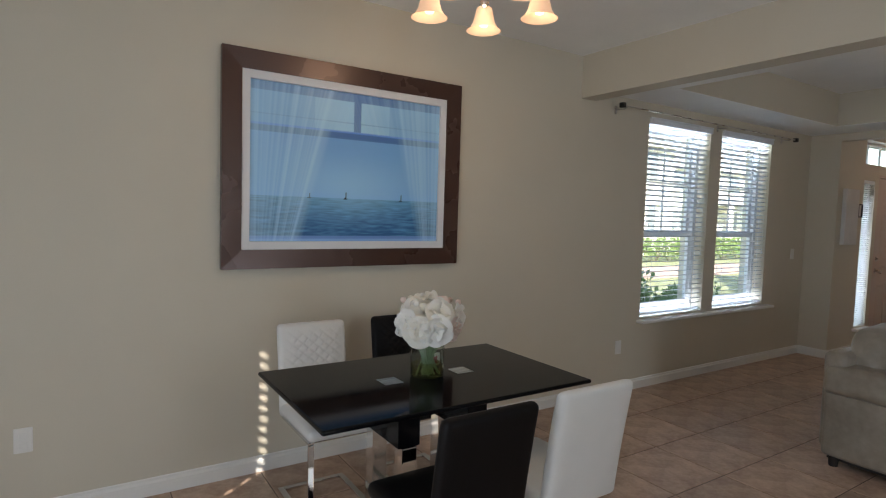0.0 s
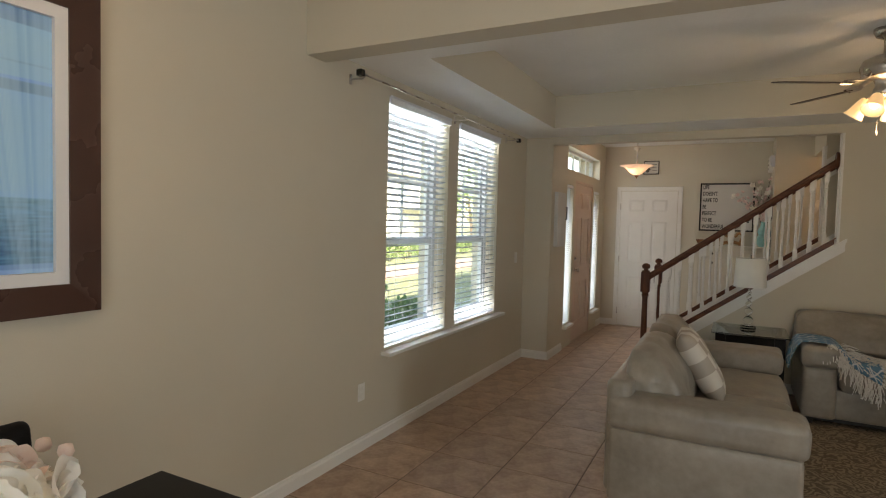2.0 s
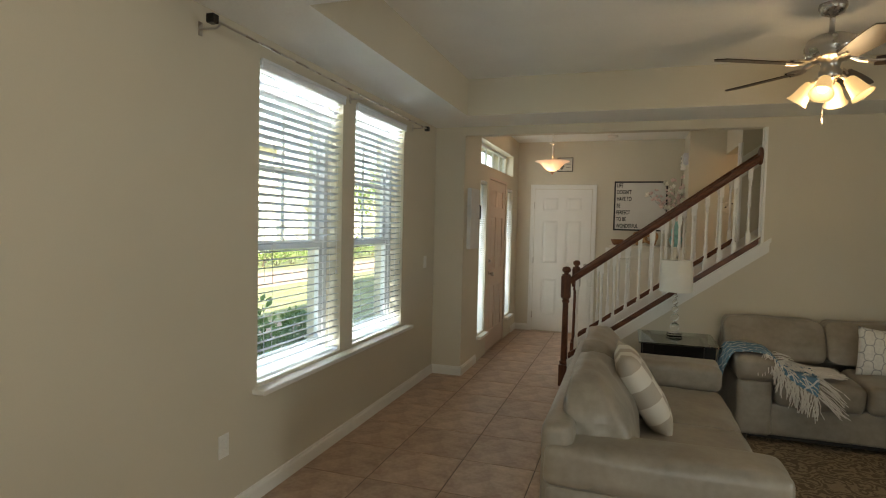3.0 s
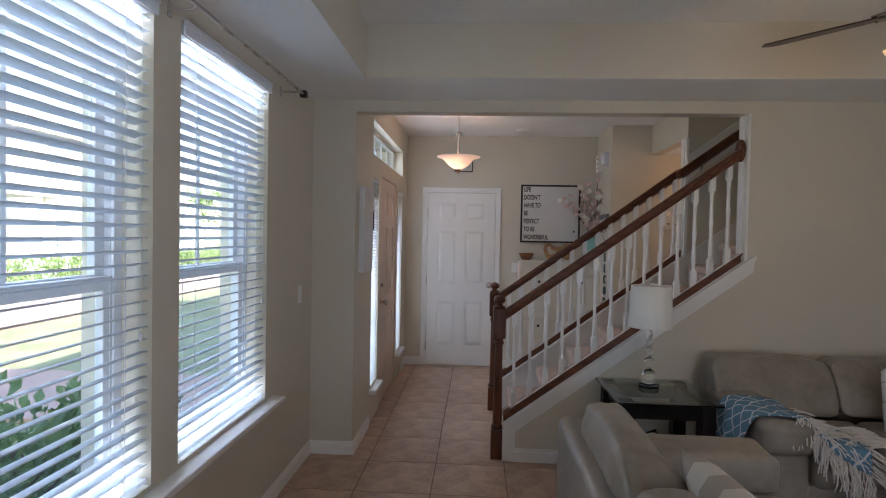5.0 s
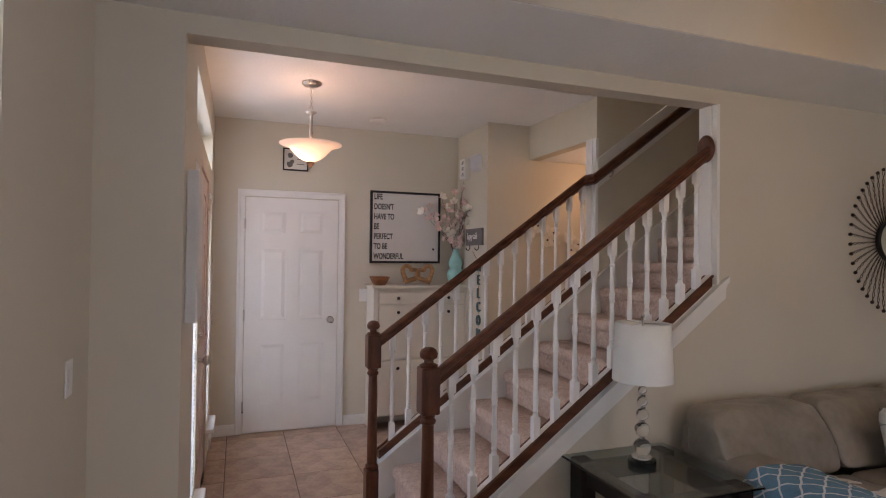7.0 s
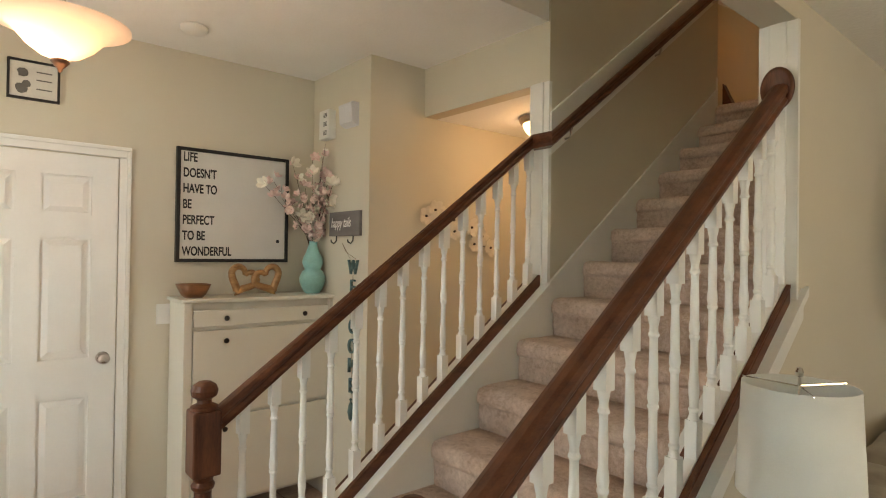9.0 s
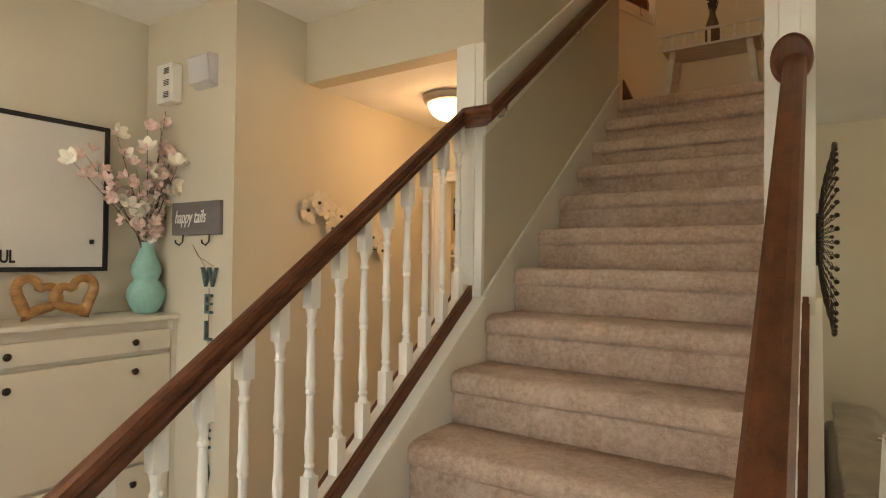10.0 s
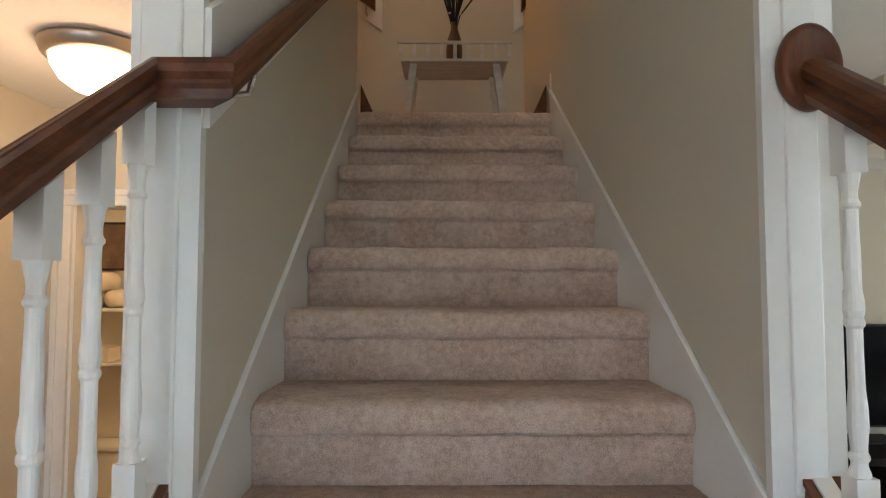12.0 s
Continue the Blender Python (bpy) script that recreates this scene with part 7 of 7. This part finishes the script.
box(b, 2.4, 6.9, 3.36, 4.85, -0.15, -0.11)
tagged(obj("planting_bed", b, MULCH), "dark mulch planting bed under the windows", "ground", kind="structure")
b = B()
box(b, -60, 80, 9.6, 11.8, -0.15, -0.10, 0.01)
box(b, 7.6, 9.2, 3.36, 9.59, -0.15, -0.10, 0.01)
tagged(obj("pavement", b, PAVE), "reddish paved footpath", "pavement", kind="structure")

LEAFA = mat("hedge_leaf", (0.07, 0.14, 0.075), 0.4, var=0.35, scale=14, fine=60, bump=0.1, color2=(0.14, 0.24, 0.12))
LEAFB = mat("tree_leaf", (0.10, 0.17, 0.05), 0.5, var=0.35, scale=5, fine=40, bump=0.1, color2=(0.20, 0.28, 0.09))
for skin in (LEAFA, LEAFB):
    let_through(skin, (0.25, 0.38, 0.12), 0.35)
LEAFR = mat("red_leaf", (0.36, 0.09, 0.08), 0.5, var=0.3, scale=9, fine=40, bump=0.1, color2=(0.36, 0.10, 0.07))
BARK = mat("bark", (0.10, 0.075, 0.055), 0.95, var=0.3, scale=6, fine=30, bump=0.8, dist=0.01)


def leaves(n, where, size, seed, upness=0.4):
    """Many small folded leaves; where(rnd) gives a place."""
    rd = random.Random(seed)
    vs, fs = [], []
    for i in range(n):
        p = where(rd)
        d = Vector((rd.uniform(-1, 1), rd.uniform(-1, 1), rd.uniform(-0.5, 1) + upness)).normalized()
        s = d.cross(Vector((rd.uniform(-1, 1), rd.uniform(-1, 1), rd.uniform(-1, 1)))).normalized()
        nrm = d.cross(s)
        L, W = size * rd.uniform(0.7, 1.3), size * 0.32 * rd.uniform(0.8, 1.2)
        k = len(vs)
        vs += [p, p + d * L * 0.5 + s * W + nrm * W * 0.35, p + d * L, p + d * L * 0.5 - s * W + nrm * W * 0.35]
        fs += [(k, k + 1, k + 2), (k, k + 2, k + 3)]
    return [tuple(v) for v in vs], fs


def leaf_part(name, n, where, size, seed, material, parent, up=0.4):
    me = bpy.data.meshes.new(name)
    v, f = leaves(n, where, size, seed, up)
    me.from_pydata(v, [], f)
    me.materials.append(material)
    o = new(name, me)
    o.parent = parent
    return o


def shrub(x, y, r, h, seed, material, label, size=0.075, n=900, z0=-0.11):
    s = thing("shrub", label, "shrub", (x, y, z0), "front bed shrubs")
    b = B()
    rd = random.Random(seed)
    for i in range(9):
        a = rd.uniform(0, 6.28)
        tube(b, [(0.05 * math.cos(a), 0.05 * math.sin(a), 0), (r * 0.4 * math.cos(a), r * 0.4 * math.sin(a), h * 0.5), (r * 0.75 * math.cos(a + 0.4), r * 0.75 * math.sin(a + 0.4), h * 0.85)], [0.012, 0.008, 0.004], 6)
    part("stems", b, BARK, s)

    def where(rd):
        a, u, v = rd.uniform(0, 6.28), rd.random() ** 0.45, rd.random() ** 0.7
        bump = 1 + 0.25 * noise.noise((a * 1.3, v * 3, seed))
        return Vector((r * u * bump * math.cos(a) * (1 - 0.35 * v), r * u * bump * math.sin(a) * (1 - 0.35 * v), h * (0.12 + 0.88 * v) * bump))
    leaf_part("leaves", n, where, size, seed, material, s, 0.7)
    return s


for i, (x, h) in enumerate(((3.2, 0.95), (3.85, 1.0), (4.45, 0.95), (5.05, 0.85), (5.65, 0.62), (6.3, 0.7))):
    shrub(x, 4.15 + 0.1 * math.sin(i * 2), 0.46, h, i + 1, LEAFA, "dense dark green leafy shrub in the bed")
shrub(6.4, 7.6, 0.45, 0.95, 31, LEAFR, "red-leaved shrub on the lawn", 0.12, 420, -0.15)
for i in range(18):
    shrub(8.0 + 1.15 * i + 0.2 * math.sin(i * 5), 13.6, 0.80, 0.85, 50 + i, LEAFB, "bright green low shrub beyond the footpath", 0.10, 480, -0.15)


def tree(x, y, h, r, seed):
    t = thing("tree", "leafy street tree with a slim trunk", "tree", (x, y, -0.15), "street trees")
    rd = random.Random(seed)
    b = B()
    top = Vector((rd.uniform(-0.3, 0.3), rd.uniform(-0.3, 0.3), h * 0.62))
    tube(b, [(0, 0, 0), top * 0.4 + Vector((0.06, 0, 0)), top], [0.14, 0.11, 0.06], 10)
    tips = []
    for i in range(9):
        a, e = 6.28 * i / 9 + rd.uniform(-0.3, 0.3), rd.uniform(0.35, 1.0)
        s = top * rd.uniform(0.55, 0.95)
        q = s + Vector((math.cos(a) * r * 0.75, math.sin(a) * r * 0.75, h * 0.28 * e))
        tube(b, [s, s.lerp(q, 0.5) + Vector((0, 0, 0.15)), q], [0.045, 0.03, 0.012], 6)
        tips.append(q)
    tips.append(top + Vector((0, 0, h * 0.3)))
    part("trunk", b, BARK, t)

    def where(rd):
        c = rd.choice(tips)
        d = Vector((rd.gauss(0, 1), rd.gauss(0, 1), rd.gauss(0, 0.7)))
        return c + d * r * 0.24
    leaf_part("crown", 2200, where, 0.16, seed, LEAFB, t, 0.2)


tree(1.5, 14.0, 5.2, 1.7, 3)
tree(33.0, 15.5, 5.0, 1.6, 8)
tree(4.0, 27.0, 7.5, 2.6, 11)


def house(x, y, w, d, h, label, gar):
    hs = thing("house", label, "house", (x, y, -0.15))
    b = B()
    box(b, -w / 2, w / 2, 0, d, 0, h)
    part("wall", b, STUCCO, hs)
    b = B()
    prism(b, [(-0.5, h), (d + 0.5, h), (d / 2, h + 2.6)], "x", -w / 2 - 0.5, w / 2 + 0.5)
    roof = part("roof", b, ROOFM, hs, "grey shingle roof")
    b = B()
    box(b, -w / 2 - 0.5, w / 2 + 0.5, -0.56, -0.5, h - 0.18, h + 0.06)
    part("fascia", b, WHITE, roof)
    for fx in (-0.36, -0.12, 0.12, 0.36):
        if gar * fx > 0.2:
            b = B()
            box(b, fx * w - 2.2, fx * w + 2.2, -0.05, 0.02, 0.0, 2.3, 0.01)
            for k in range(1, 4):
                box(b, fx * w - 2.15, fx * w + 2.15, -0.065, -0.05, k * 0.575 - 0.02, k * 0.575 + 0.02)
            part("garage_door", b, WHITE, hs, "white panelled garage door")
            continue
        for zz in ([0.9] if h < 4 else [0.9, 3.6]):
            wn_ = part("window", box(B(), fx * w - 0.7, fx * w + 0.7, -0.04, 0.02, zz, zz + 1.5, 0.01), WHITE, hs)
            part("pane", box(B(), fx * w - 0.62, fx * w - 0.03, -0.05, -0.035, zz + 0.08, zz + 1.42), DARKG, wn_)
            part("pane", box(B(), fx * w + 0.03, fx * w + 0.62, -0.05, -0.035, zz + 0.08, zz + 1.42), DARKG, wn_)
    b = B()
    prism(b, [(-2.4, 2.7), (0.0, 2.7), (0.0, 3.5)], "x", -2.4, 2.4)
    part("porch_roof", b, ROOFM, hs)
    for px in (-2.2, 2.2):
        b = B()
        box(b, px - 0.14, px + 0.14, -2.3, -2.02, 0, 2.7, 0.01)
        part("porch_post", b, WHITE, hs)


house(0.0, 30, 15, 10, 3.2, "white stucco single-storey house with grey roof", 1)
house(19.0, 18.5, 15, 10, 5.4, "white stucco single-storey house with grey roof", -1)
house(-18.0, 30, 14, 10, 3.0, "white stucco single-storey house with grey roof", 1)
house(40.0, 24, 14, 10, 5.4, "white stucco two-storey house with grey roof", 1)

# ---- floor tiles ----
P, X0, Y0 = 0.4565, 4.50, 2.21
half = P / 2 - 0.0028
b = B()
v = [(-half, -half), (half, -half), (half, half), (-half, half)]
e = 0.004
lo = [b.verts.new((x, y, -0.010)) for x, y in v]
md = [b.verts.new((x, y, -0.0025)) for x, y in v]
hi = [b.verts.new((x - math.copysign(e, x), y - math.copysign(e, y), 0.0)) for x, y in v]
for A, C in ((lo, md), (md, hi)):
    for k in range(4):
        b.faces.new((A[k], A[(k + 1) % 4], C[(k + 1) % 4], C[k]))
b.faces.new(hi)
tile_mesh = bpy.data.meshes.new("tile")
b.to_mesh(tile_mesh)
b.free()
tile_mesh.materials.append(TILE)
rest = B()
for i in range(-13, 13):
    for j in range(-14, 3):
        x, y = X0 + P * (i + 0.5), Y0 + P * (j + 0.5)
        if x < -1.4 or x > 9.75 or y > 3.2 or y < -3.9:
            continue
        if x > 7.05 and (y > 2.9 or y < (0.5 if x > 8.9 else 1.65 if x < 7.75 else -0.95)):
            continue
        if y > -1.2 and x > -0.4 and not (4.4 < x < 5.9 and y < 0.4):
            o = new("tile", tile_mesh)
            o.parent, o.location = floor_base, (x, y, 0)
        else:
            box(rest, x - half, x + half, y - half, y + half, -0.010, 0.0)
rest_ob = part("tiles", rest, TILE, floor_base)
rest_ob["kind"] = "stuff"
